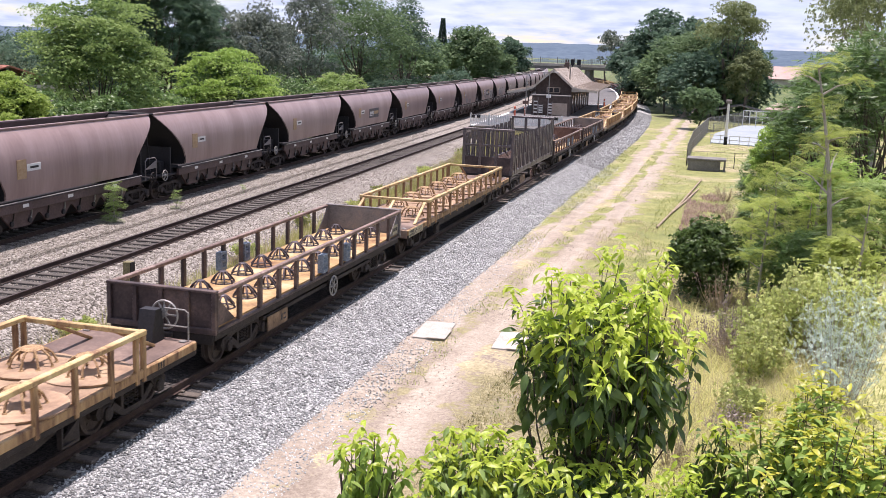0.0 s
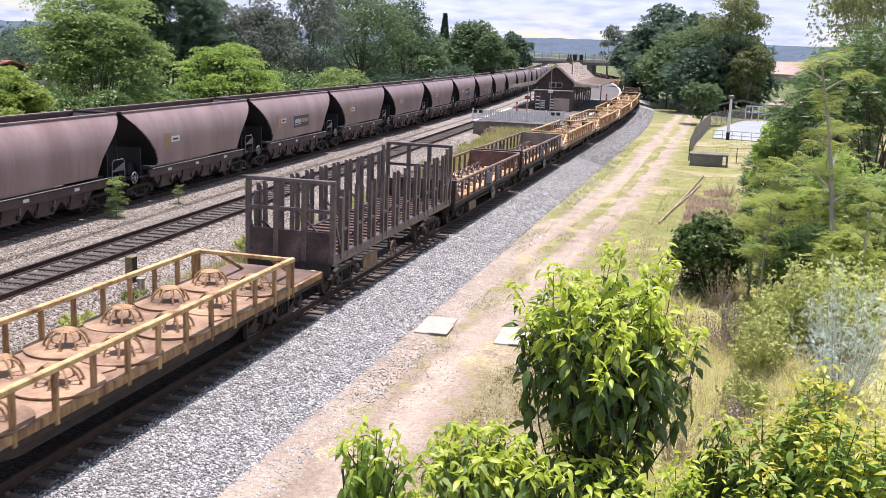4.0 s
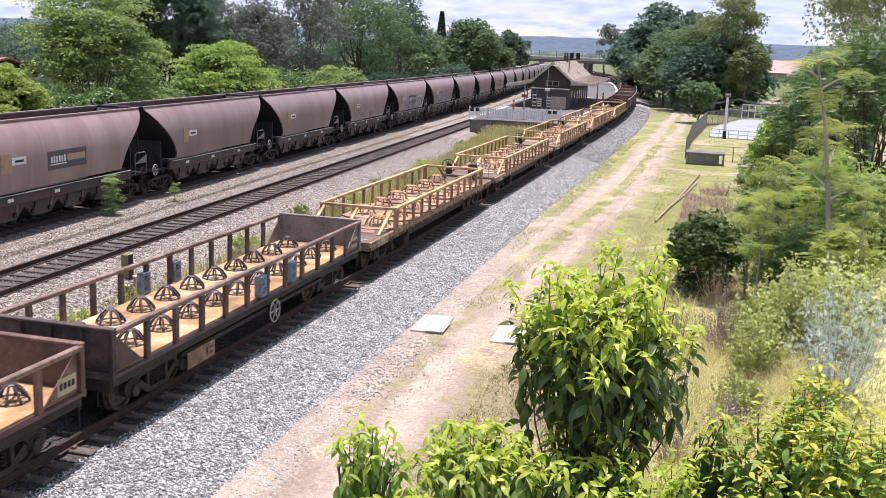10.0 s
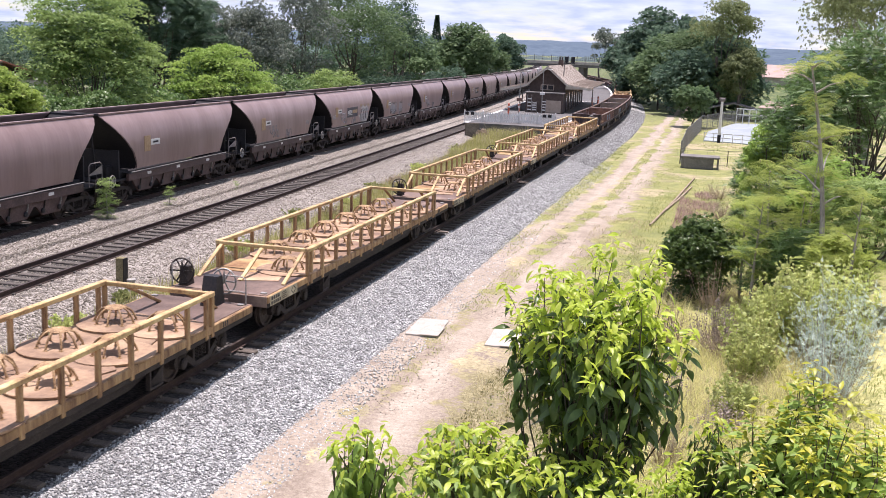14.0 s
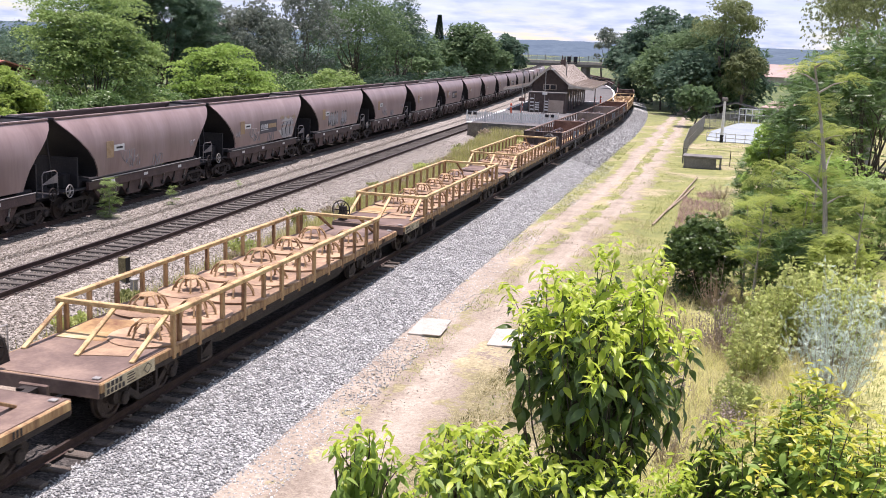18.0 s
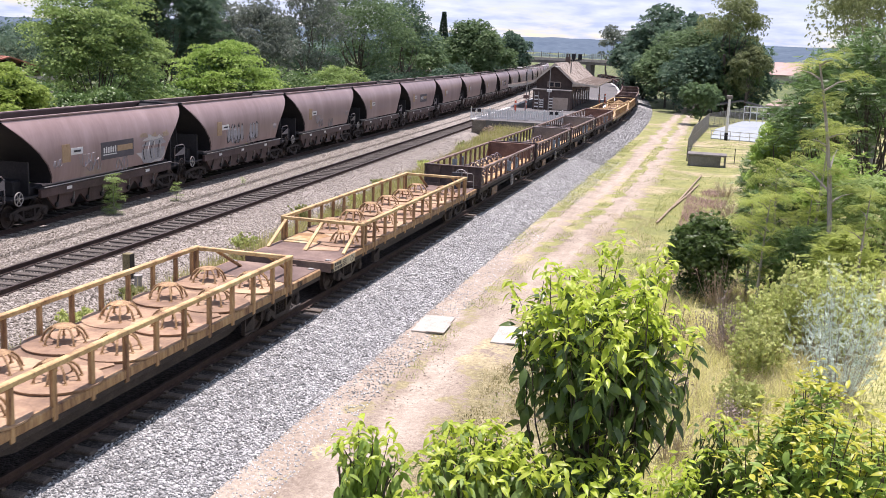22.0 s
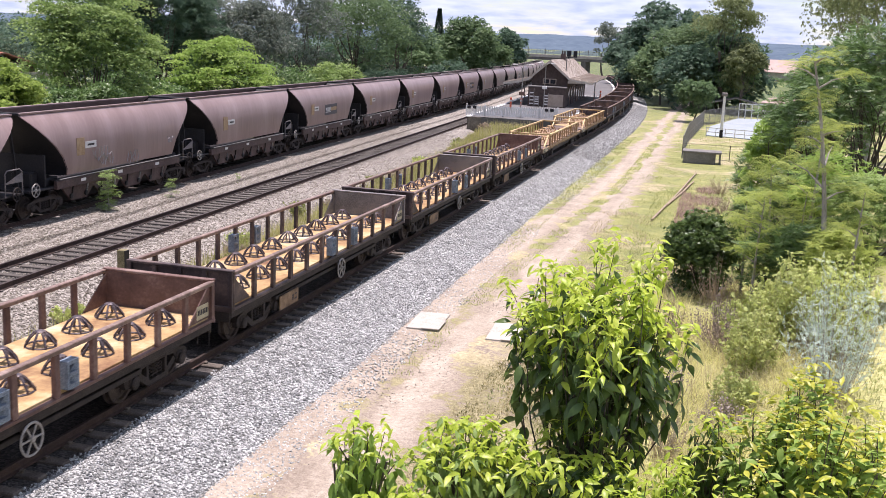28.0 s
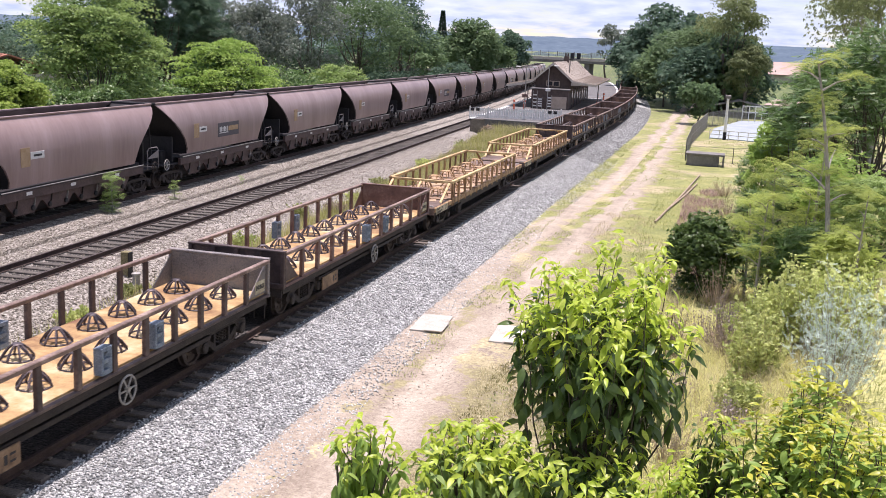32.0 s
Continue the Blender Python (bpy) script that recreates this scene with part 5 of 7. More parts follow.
def leaf_template(kind):
    """Leaf blades of one twig in its own space: it grows along +y, its upper side is +z."""
    v, f = [], []

    def blade(base, tip, width, fold=0.12, droop=0.0):
        b, t = np.array(base, float), np.array(tip, float)
        d = t - b
        n = np.linalg.norm(d)
        s = np.array((d[1], -d[0], 0.0))
        s = s / max(np.linalg.norm(s), 1e-6) * width * n
        m = b + d * 0.45 + np.array((0, 0, fold * n * 0.3))
        k = len(v)
        v.extend([b, m + s, t - np.array((0, 0, droop * n)), m - s])
        f.extend([(k, k + 1, k + 2), (k, k + 2, k + 3)])

    if kind == "single":
        blade((0, 0, 0), (0, 1, 0), 0.26, 0.2, 0.25)
    elif kind == "spray":
        for a, l in ((-70, 0.75), (-30, 0.95), (5, 1.0), (40, 0.9), (80, 0.7)):
            q = radians(a)
            blade((0, 0, 0), (l * math.sin(q), l * math.cos(q), 0.1 * math.sin(a)), 0.24, 0.15, 0.12)
    elif kind == "tuft":
        for a, l in ((-75, 0.8), (-32, 0.95), (5, 1.0), (42, 0.9), (85, 0.75)):
            q = radians(a)
            d = np.array((math.sin(q), math.cos(q), 0.0)) * l
            side = np.array((d[1], -d[0], 0.0)) * 0.30
            i = len(v)
            v.extend([d * 0.08 + np.array((0, 0, 0.05)), d * 0.62 + side, d - side * 0.55 - np.array((0, 0, 0.15))])
            f.append((i, i + 1, i + 2))
    elif kind == "frond":
        for k in range(7):
            y = 0.15 + 0.12 * k
            for s in (-1, 1):
                l = 0.34 * (1 - 0.06 * k)
                blade((0, y, -0.15 * y * y), (s * l * 0.94, y + l * 0.32, -0.15 * y * y - 0.05), 0.2, 0.0, 0.1)
        blade((0, 0.95, -0.14), (0, 1.25, -0.22), 0.2)
    elif kind == "feather":
        for k in range(9):
            y = 0.10 + 0.10 * k
            for side in (-1, 1):
                reach = 0.33 * math.sin(0.55 + 2.2 * k / 9) + 0.03
                z = 0.10 * y - 0.30 * y * y
                for j in range(5):
                    q = (j + 0.7) / 5
                    cx, cy, cz = side * reach * q, y + reach * 0.42 * q, z - 0.18 * reach * q * q
                    for up in (-1, 1):
                        i = len(v)
                        v.extend([np.array((cx - side * 0.02, cy, cz)), np.array((cx + side * 0.022, cy + up * 0.012, cz)), np.array((cx + side * 0.03, cy + up * 0.058 + 0.012, cz - 0.012))])
                        f.append((i, i + 1, i + 2))
    elif kind == "plume":
        for k in range(10):
            y = 0.06 + 0.088 * k
            for side in (-1, 1):
                reach = 0.20 * (1 - 0.06 * k)
                blade((0, y, 0.02 * side), (side * reach * 0.62, y + reach * 0.8, 0.05 * math.sin(3 * k)), 0.13, 0.0, 0.0)
    elif kind == "drooping":
        for a, l in ((-100, 0.8), (-50, 1.0), (0, 1.0), (55, 0.95), (110, 0.8)):
            q = radians(a)
            blade((0, 0, 0), (0.5 * l * math.sin(q), 0.5 * l * math.cos(q), -0.75 * l), 0.11, 0.05, 0.1)
    elif kind == "needle":
        for k in range(9):
            q = radians(-80 + 20 * k)
            blade((0, 0, 0), (math.sin(q), math.cos(q) * 0.9, 0.15 * math.cos(k * 2.1)), 0.05, 0.0, 0.1)
    return np.array(v), np.array(f)


TEMPLATES = {k: leaf_template(k) for k in ("single", "spray", "tuft", "frond", "drooping", "needle", "feather", "plume")}


def stamp(kind, pos, along, up, size):
    """Twigs of one kind at many places: vertices and triangles."""
    tv, tf = TEMPLATES[kind]
    a = unit(along)
    u = unit(up - a * (up * a).sum(-1, keepdims=True))
    s = np.cross(a, u)
    v = (tv[None, :, :1] * s[:, None] + tv[None, :, 1:2] * a[:, None] + tv[None, :, 2:] * u[:, None]) * size[:, None, None] + pos[:, None]
    f = tf[None] + len(tv) * np.arange(len(pos))[:, None, None]
    return v.reshape(-1, 3), f.reshape(-1, 3)


def crown_points(rng, centre, radius, squash, clumps, per, clump_size, lift=0.35, inner=0.2, flat=0.75, upper=0.62):
    """Places and outward directions of twigs on the clumps of an uneven crown."""
    d = unit(rng.normal(size=(clumps, 3)))
    d[:, 2] = np.where(rng.random(clumps) < upper, np.abs(d[:, 2]), d[:, 2])
    reach = radius * (0.5 + 0.5 * rng.random(clumps) ** 0.5)
    c = centre + d * reach[:, None] * np.array([1, 1, squash])
    rc = radius * clump_size * (0.6 + 0.8 * rng.random(clumps))
    q = unit(rng.normal(size=(clumps, per, 3)) + np.array([0, 0, lift]))
    r = rc[:, None] * np.where(rng.random((clumps, per)) < inner, rng.random((clumps, per)), 0.8 + 0.35 * rng.random((clumps, per)))
    p = c[:, None] + q * r[..., None] * np.array([1.15, 1.15, flat])
    return p.reshape(-1, 3), q.reshape(-1, 3), c


def limb(shape, p, q, r0, r1, rng, bend=0.12, n=6):
    p, q = np.array(p, float), np.array(q, float)
    length = np.linalg.norm(q - p)
    w = rng.normal(size=3) * bend * length
    pts = [p + (q - p) * t + w * math.sin(math.pi * t) for t in np.linspace(0, 1, 6)]
    shape.tube(pts, list(np.linspace(r0, r1, 6)), n)


def tree(x, y, top, radius, leaf, material, label, size=0.3, clumps=45, per=70, squash=0.8, low=None, bark=BARK, seed=1, clump_size=0.3, category="tree", name="tree", trunks=1, lift=0.35, inner=0.2, group="", flat=0.75, upper=0.62, core=None):
    """A tree at (x, y) whose crown reaches up to the height top; low: the height of its lowest leaves."""
    rng = np.random.default_rng(seed)
    z0 = ground_z(x, y)
    low = z0 + (top - z0) * 0.25 if low is None else low
    mid = (top + low) / 2
    vr = (top - low) / 2
    root = thing(name, label, category, group, at=pose(x, y, z0))
    pts, out, c = crown_points(rng, np.array((0, 0, mid - z0)), radius, squash * vr / radius, clumps, per, clump_size, lift, inner, 0.4 if leaf == "frond" else flat, upper)
    pts[:, 2] = np.maximum(pts[:, 2], 0.1)
    along = out * 0.6 + rng.normal(size=out.shape) * 0.6
    if leaf == "frond":
        along[:, 2] *= 0.35
    v, f = stamp(leaf, pts, along, np.array([[0, 0, 1.0]]) * 0.8 + out * 0.7 + rng.normal(size=out.shape) * 0.25, size * (0.6 + 0.7 * rng.random(len(pts))))
    part("crown", array_mesh("crown", v, f, material), material, root)
    # core: added darker leaves that stand in for the shade inside the crown
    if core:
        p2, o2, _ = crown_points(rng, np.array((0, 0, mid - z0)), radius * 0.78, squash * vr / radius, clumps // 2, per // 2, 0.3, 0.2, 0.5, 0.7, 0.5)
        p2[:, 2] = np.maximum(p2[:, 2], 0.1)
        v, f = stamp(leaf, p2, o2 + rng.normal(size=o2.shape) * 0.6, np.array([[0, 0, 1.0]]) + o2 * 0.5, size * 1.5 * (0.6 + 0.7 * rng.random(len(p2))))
        part("inner_foliage", array_mesh("inner_foliage", v, f, core), core, root, "dark green leaves added inside the crown as painted shade")
    wood = Shape()
    h = mid - z0
    thick = 0.017 * (top - z0) + 0.02
    for k in range(trunks):
        b = np.array((0.25 * k * math.cos(2.3 * k), 0.25 * k * math.sin(2.3 * k), -0.1))
        limb(wood, b, b + np.array((rng.normal() * 0.12 * h, rng.normal() * 0.12 * h, h * 0.75)), thick, thick * 0.6, rng, 0.05, 8)
    part("trunk", wood, bark, root, smooth=True)
    fork = np.array((0, 0, h * 0.6))
    br = Shape()
    for k in range(0, len(c), 5):
        limb(br, fork * rng.uniform(0.55, 1.1), fork + (c[k] - fork) * 0.85, thick * 0.3, thick * 0.05, rng, 0.1, 5)
    tagged(part("branchwork", br, bark, root, smooth=True), kind="stuff")
    return root


def spot(u, r):
    """The place r metres from the eye, u pixels across a picture 1568 wide, on the ground plan."""
    a = radians(15.43) + math.atan((784 - u) / 1788)
    return -r * math.sin(a), r * math.cos(a)


def belt():
    """The trees beyond the coal line, from the camera on."""
    G = "trees behind the coal train"
    rows = (
        # across, distance, top, radius, leaf, material, size, clumps, per, low, seed, label
        (184, 66, 10.6, 4.2, "spray", LEAF_MID, 0.34, 62, 85, -2.0, 11, "large bright green leafy tree in full summer leaf"),
        (402, 76, 6.6, 3.7, "spray", LEAF_BRIGHT, 0.34, 55, 75, -1.0, 12, "rounded light green tree behind the coal train"),
        (16, 57, 5.5, 2.2, "spray", LEAF_LIME, 0.32, 40, 70, 0.6, 13, "low yellow-green leafy tree"),
        (-70, 66, 5.6, 2.6, "spray", LEAF_MID, 0.34, 45, 70, 0.8, 33, "green leafy tree behind the line"),
        (300, 86, 14.5, 4.4, "needle", LEAF_DARK, 0.55, 70, 70, 1.5, 14, "tall dark she-oak with a ragged crown"),
        (235, 92, 12.0, 3.2, "needle", LEAF_DARK, 0.5, 45, 60, 1.5, 15, "dark she-oak with fine needles"),
        (365, 94, 11.0, 2.6, "needle", LEAF_DARK, 0.5, 40, 60, 1.5, 34, "dark she-oak with fine needles"),
        (450, 90, 10.2, 3.5, "drooping", LEAF_GREY, 0.5, 55, 70, 1.0, 16, "grey-green tree with drooping foliage"),
        (548, 98, 13.6, 3.4, "drooping", LEAF_GREY, 0.5, 55, 60, 1.0, 17, "tall grey-green gum tree with thin crown"),
        (500, 104, 9.0, 2.6, "spray", LEAF_DARK, 0.4, 35, 60, 1.0, 35, "dark green tree behind the line"),
        (640, 112, 13.4, 5.2, "spray", LEAF_FAR, 0.46, 75, 75, 1.0, 18, "broad green tree with layered foliage"),
        (712, 122, 12.6, 3.6, "spray", LEAF_DARK, 0.46, 50, 65, 1.0, 19, "dark green tree with a rounded top"),
        (606, 92, 5.0, 2.3, "frond", LEAF_MID, 0.5, 30, 60, 1.0, 20, "small light green bushy tree"),
        (740, 140, 8.6, 3.8, "spray", LEAF_FAR, 0.5, 45, 60, 0.5, 36, "green tree beside the line"),
        (836, 152, 10.9, 3.9, "spray", LEAF_FAR, 0.55, 60, 65, 1.0, 21, "rounded mid-green tree with a dense crown"),
        (775, 165, 8.4, 3.6, "spray", LEAF_DARK, 0.55, 40, 60, 0.5, 37, "dark green tree behind the line"),
        (868, 170, 8.0, 3.6, "spray", LEAF_FAR, 0.55, 40, 60, 0.5, 22, "green tree beside the coal train"),
        (906, 192, 10.0, 2.9, "spray", LEAF_DARK, 0.6, 35, 60, 1.5, 23, "small dark green tree standing free"),
        (800, 132, 4.6, 3.0, "spray", LEAF_DARK, 0.42, 30, 60, -0.4, 38, "dark shrub under the trees"),
        (690, 108, 4.4, 3.2, "spray", LEAF_DARK, 0.42, 30, 60, -0.4, 39, "dark shrub under the trees"),
        (520, 84, 4.6, 3.0, "spray", LEAF_DEEP, 0.38, 30, 60, -0.4, 40, "green shrub under the trees"),
        (260, 72, 4.4, 3.2, "spray", LEAF_DEEP, 0.36, 32, 60, -0.4, 41, "dark shrub under the trees"),
        (110, 60, 4.0, 2.6, "spray", LEAF_DEEP, 0.34, 30, 60, -0.4, 42, "green shrub under the trees"),
        (185, 59, 3.9, 2.2, "spray", LEAF_DEEP, 0.34, 30, 60, -0.4, 44, "green shrub under the trees"),
        (60, 54, 3.4, 1.8, "spray", LEAF_LIME, 0.34, 26, 60, -0.4, 45, "light green shrub under the trees"),
        (-60, 114, 6.4, 5.0, "spray", LEAF_DARK, 0.6, 34, 46, -0.5, 301, "dense dark tree in the belt behind the line"),
        (2, 120, 6.3, 5.0, "spray", LEAF_DARK, 0.6, 34, 46, -0.5, 302, "dense dark tree in the belt behind the line"),
        (64, 140, 7.8, 5.4, "spray", LEAF_DARK, 0.6, 34, 46, -0.5, 303, "dense dark tree in the belt behind the line"),
        (126, 136, 7.3, 4.9, "spray", LEAF_DARK, 0.6, 34, 46, -0.5, 304, "dense dark tree in the belt behind the line"),
        (188, 143, 6.4, 4.8, "spray", LEAF_DARK, 0.6, 34, 46, -0.5, 305, "dense dark tree in the belt behind the line"),
        (250, 162, 7.9, 5.4, "spray", LEAF_DARK, 0.6, 34, 46, -0.5, 306, "dense dark tree in the belt behind the line"),
        (312, 167, 6.6, 4.9, "spray", LEAF_DARK, 0.6, 34, 46, -0.5, 307, "dense dark tree in the belt behind the line"),
        (374, 172, 7.7, 5.5, "spray", LEAF_DARK, 0.6, 34, 46, -0.5, 308, "dense dark tree in the belt behind the line"),
        (436, 184, 6.4, 5.2, "spray", LEAF_DARK, 0.6, 34, 46, -0.5, 309, "dense dark tree in the belt behind the line"),
        (498, 188, 7.2, 4.8, "spray", LEAF_DARK, 0.6, 34, 46, -0.5, 310, "dense dark tree in the belt behind the line"),
        (560, 192, 6.4, 5.5, "spray", LEAF_DARK, 0.6, 34, 46, -0.5, 311, "dense dark tree in the belt behind the line"),
        (622, 206, 7.3, 4.9, "spray", LEAF_DARK, 0.6, 34, 46, -0.5, 312, "dense dark tree in the belt behind the line"),
        (684, 214, 7.3, 5.5, "spray", LEAF_DARK, 0.6, 34, 46, -0.5, 313, "dense dark tree in the belt behind the line"),
        (746, 220, 7.2, 5.0, "spray", LEAF_DARK, 0.6, 34, 46, -0.5, 314, "dense dark tree in the belt behind the line"),
        (808, 224, 7.1, 4.8, "spray", LEAF_DARK, 0.6, 34, 46, -0.5, 315, "dense dark tree in the belt behind the line"),
        (870, 226, 7.8, 4.6, "spray", LEAF_DARK, 0.6, 34, 46, -0.5, 316, "dense dark tree in the belt behind the line"),
        (850, 205, 6.5, 5.0, "spray", LEAF_DARK, 0.6, 40, 50, -0.4, 43, "dark shrub beside the line"),
    )
    for u, r, top, rad, leaf, m, size, clumps, per, low, seed, label in rows:
        x, y = spot(u, r)
        leaf = "tuft" if leaf == "spray" else leaf
        fine = 0.66 if r < 125 and leaf != "needle" else 1.0
        if r < 80:
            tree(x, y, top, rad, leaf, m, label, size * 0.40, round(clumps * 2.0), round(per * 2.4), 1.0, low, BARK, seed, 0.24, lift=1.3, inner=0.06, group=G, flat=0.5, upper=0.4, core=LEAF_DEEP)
            continue
        if leaf == "tuft":
            size, per = size * 0.68, round(per * 1.6)
        tree(x, y, top, rad, leaf, m, label, size * fine, round(clumps * 1.15), round(per * (1.4 if fine < 1 else 1.0)), 0.95, low, BARK, seed, 0.31, lift=0.85, group=G)
    x, y = spot(782, 262)
    z0 = ground_z(x, y)
    rng = np.random.default_rng(5)
    con = thing("conifer", "slender dark pointed conifer far behind the trees", "tree", G, at=pose(x, y, z0))
    n = 2600
    h = rng.random(n) ** 0.8
    a = rng.random(n) * 6.283
    rr = (1 - h) * 2.1 * (0.6 + 0.5 * rng.random(n)) + 0.1
    p = np.stack([rr * np.cos(a), rr * np.sin(a), 3 + h * 13.4], -1)
    v, f = stamp("needle", p, np.stack([np.cos(a), np.sin(a), 0.3 + 0 * a], -1), np.array([[0, 0, 1.0]]) + 0 * p, 0.55 + 0 * a)
    part("crown", array_mesh("crown", v, f, LEAF_DARK), LEAF_DARK, con)
    part("trunk", Shape().tube([(0, 0, 0), (0, 0, 8), (0, 0, 15.5)], [0.3, 0.2, 0.03], 7), BARK, con)


belt()


def right_side():
    G = "trees beside the dirt track"
    rows = (
        (1160, 192, 15.6, 5.2, "spray", LEAF_DARK, 0.6, 75, 60, -0.4, 51, "tall dark tree at the bend of the line"),
        (1110, 205, 11.2, 3.4, "spray", LEAF_DARK, 0.6, 50, 55, -0.4, 52, "dark green tree close to the bend"),
        (1190, 172, 11.4, 4.4, "frond", LEAF_FAR, 0.75, 75, 60, -0.4, 53, "spreading green tree with layered boughs"),
        (1245, 160, 12.2, 5.0, "frond", LEAF_FAR, 0.75, 80, 60, -0.2, 54, "spreading green tree with layered boughs"),
        (1290, 156, 10.6, 4.4, "spray", LEAF_DARK, 0.6, 75, 60, -0.4, 55, "dense dark green tree"),
        (1285, 150, 16.4, 4.0, "drooping", LEAF_OLIVE, 0.45, 46, 90, 5.0, 56, "tall gum tree with thin drooping foliage"),
        (1318, 146, 9.0, 2.6, "drooping", LEAF_OLIVE, 0.45, 40, 90, 2.0, 57, "gum tree with a leaning pale trunk"),
        (1075, 262, 14.5, 3.2, "drooping", LEAF_GREY, 0.7, 30, 36, 4.0, 58, "thin pale gum trees far down the line"),
        (1100, 268, 13.0, 3.0, "drooping", LEAF_GREY, 0.7, 30, 36, 4.0, 59, "thin pale gum trees far down the line"),
        (1135, 182, 7.5, 4.0, "spray", LEAF_DARK, 0.55, 55, 60, -0.5, 401, "dense dark green tree at the bend"),
        (1175, 162, 8.2, 4.6, "spray", LEAF_FAR, 0.5, 60, 60, -0.5, 402, "dense green tree beside the dirt track"),
        (1225, 150, 8.0, 4.4, "spray", LEAF_DARK, 0.5, 60, 60, -0.5, 403, "dense dark green tree beside the dirt track"),
        (1275, 152, 8.6, 4.6, "spray", LEAF_FAR, 0.5, 60, 60, -0.5, 404, "dense green tree beside the court"),
        (1318, 158, 6.4, 3.4, "spray", LEAF_DARK, 0.5, 55, 60, -0.5, 405, "dense dark green tree beside the court"),
        (1265, 172, 13.4, 4.6, "spray", LEAF_FAR, 0.5, 60, 60, 3.0, 406, "tall green tree above the thicket"),
        (1205, 180, 13.8, 4.4, "spray", LEAF_DARK, 0.5, 60, 60, 3.0, 407, "tall dark tree above the thicket"),
        (1236, 124, 4.3, 2.1, "spray", LEAF_FAR, 0.36, 42, 60, 0.4, 61, "small round green tree in the grass"),
        (1550, 60, 14.0, 3.6, "drooping", LEAF_OLIVE, 0.24, 120, 80, 4.0, 62, "tall dark tree rising out of the thicket"),
        (1520, 74, 14.8, 3.0, "drooping", LEAF_OLIVE, 0.28, 46, 60, 6.0, 63, "tall gum tree with sparse drooping leaves"),
        (1388, 48, 4.7, 1.3, "drooping", LEAF_BRIGHT, 0.3, 110, 40, 0.0, 66, "bright green leafy tree in the thicket"),
        (1428, 46, 6.9, 1.5, "spray", LEAF_DEEP, 0.2, 130, 46, 0.5, 67, "deep green leafy tree in the thicket"),
        (1485, 43, 8.3, 1.8, "spray", LEAF_DEEP, 0.2, 150, 46, 0.5, 65, "green leafy tree in the thicket"),
        (1552, 40, 8.7, 2.0, "spray", LEAF_DEEP, 0.2, 160, 46, 0.5, 64, "green leafy tree in the thicket"),
        (1354, 52, 2.9, 1.0, "spray", LEAF_DEEP, 0.18, 60, 46, -0.4, 68, "green shrub at the edge of the thicket"),
        (1352, 41, 2.3, 0.6, "spray", LEAF_DEEP, 0.16, 50, 40, -0.4, 73, "green shrub at the edge of the thicket"),
        (1425, 37, 3.5, 1.2, "spray", LEAF_DEEP, 0.17, 90, 46, 0.0, 69, "green undergrowth shrub in the thicket"),
        (1500, 35, 4.3, 1.4, "spray", LEAF_BRIGHT, 0.17, 100, 46, 0.2, 70, "green undergrowth shrub in the thicket"),
        (1395, 31.5, 2.1, 0.8, "spray", LEAF_DEEP, 0.13, 70, 46, 0.0, 75, "low green shrub under the thicket"),
        (1455, 30.5, 2.6, 0.9, "spray", LEAF_DEEP, 0.13, 80, 46, 0.0, 76, "low green shrub under the thicket"),
        (1520, 28.5, 2.8, 0.9, "spray", LEAF_FROND, 0.13, 80, 46, 0.0, 77, "low green shrub under the thicket"),
        (1345, 36, 1.1, 0.6, "spray", LEAF_BRIGHT, 0.13, 45, 40, -0.4, 78, "low green shrub under the thicket"),
        (1570, 31, 4.2, 1.3, "spray", LEAF_MID, 0.17, 100, 46, 0.4, 74, "green undergrowth shrub in the thicket"),
    )
    for u, r, top, rad, leaf, m, size, clumps, per, low, seed, label in rows:
        x, y = spot(u, r)
        near = r < 56
        if leaf == "spray":
            leaf = "frond" if near else "tuft"
        if near and leaf == "frond":
            size, per = size * 1.75, round(per * 0.42)
        tree(x, y, top, rad, leaf, m, label, size, clumps, per, 0.95, low, BARK_PALE if leaf == "drooping" and r < 100 else BARK, seed, 0.25 if near else 0.32, lift=0.9, inner=0.1, group=G, flat=0.7)


right_side()


def shrubs():
    G = "shrubs on the bank"
    x, y = spot(1272, 33.5)
    tree(x, y, 2.0, 0.98, "spray", LEAF_GLOSS, "dense dark green rounded bush on the verge", 0.12, 90, 90, 1.0, -0.75, BARK, 71, 0.34, "bush", "bush", 3, group=G)


shrubs()


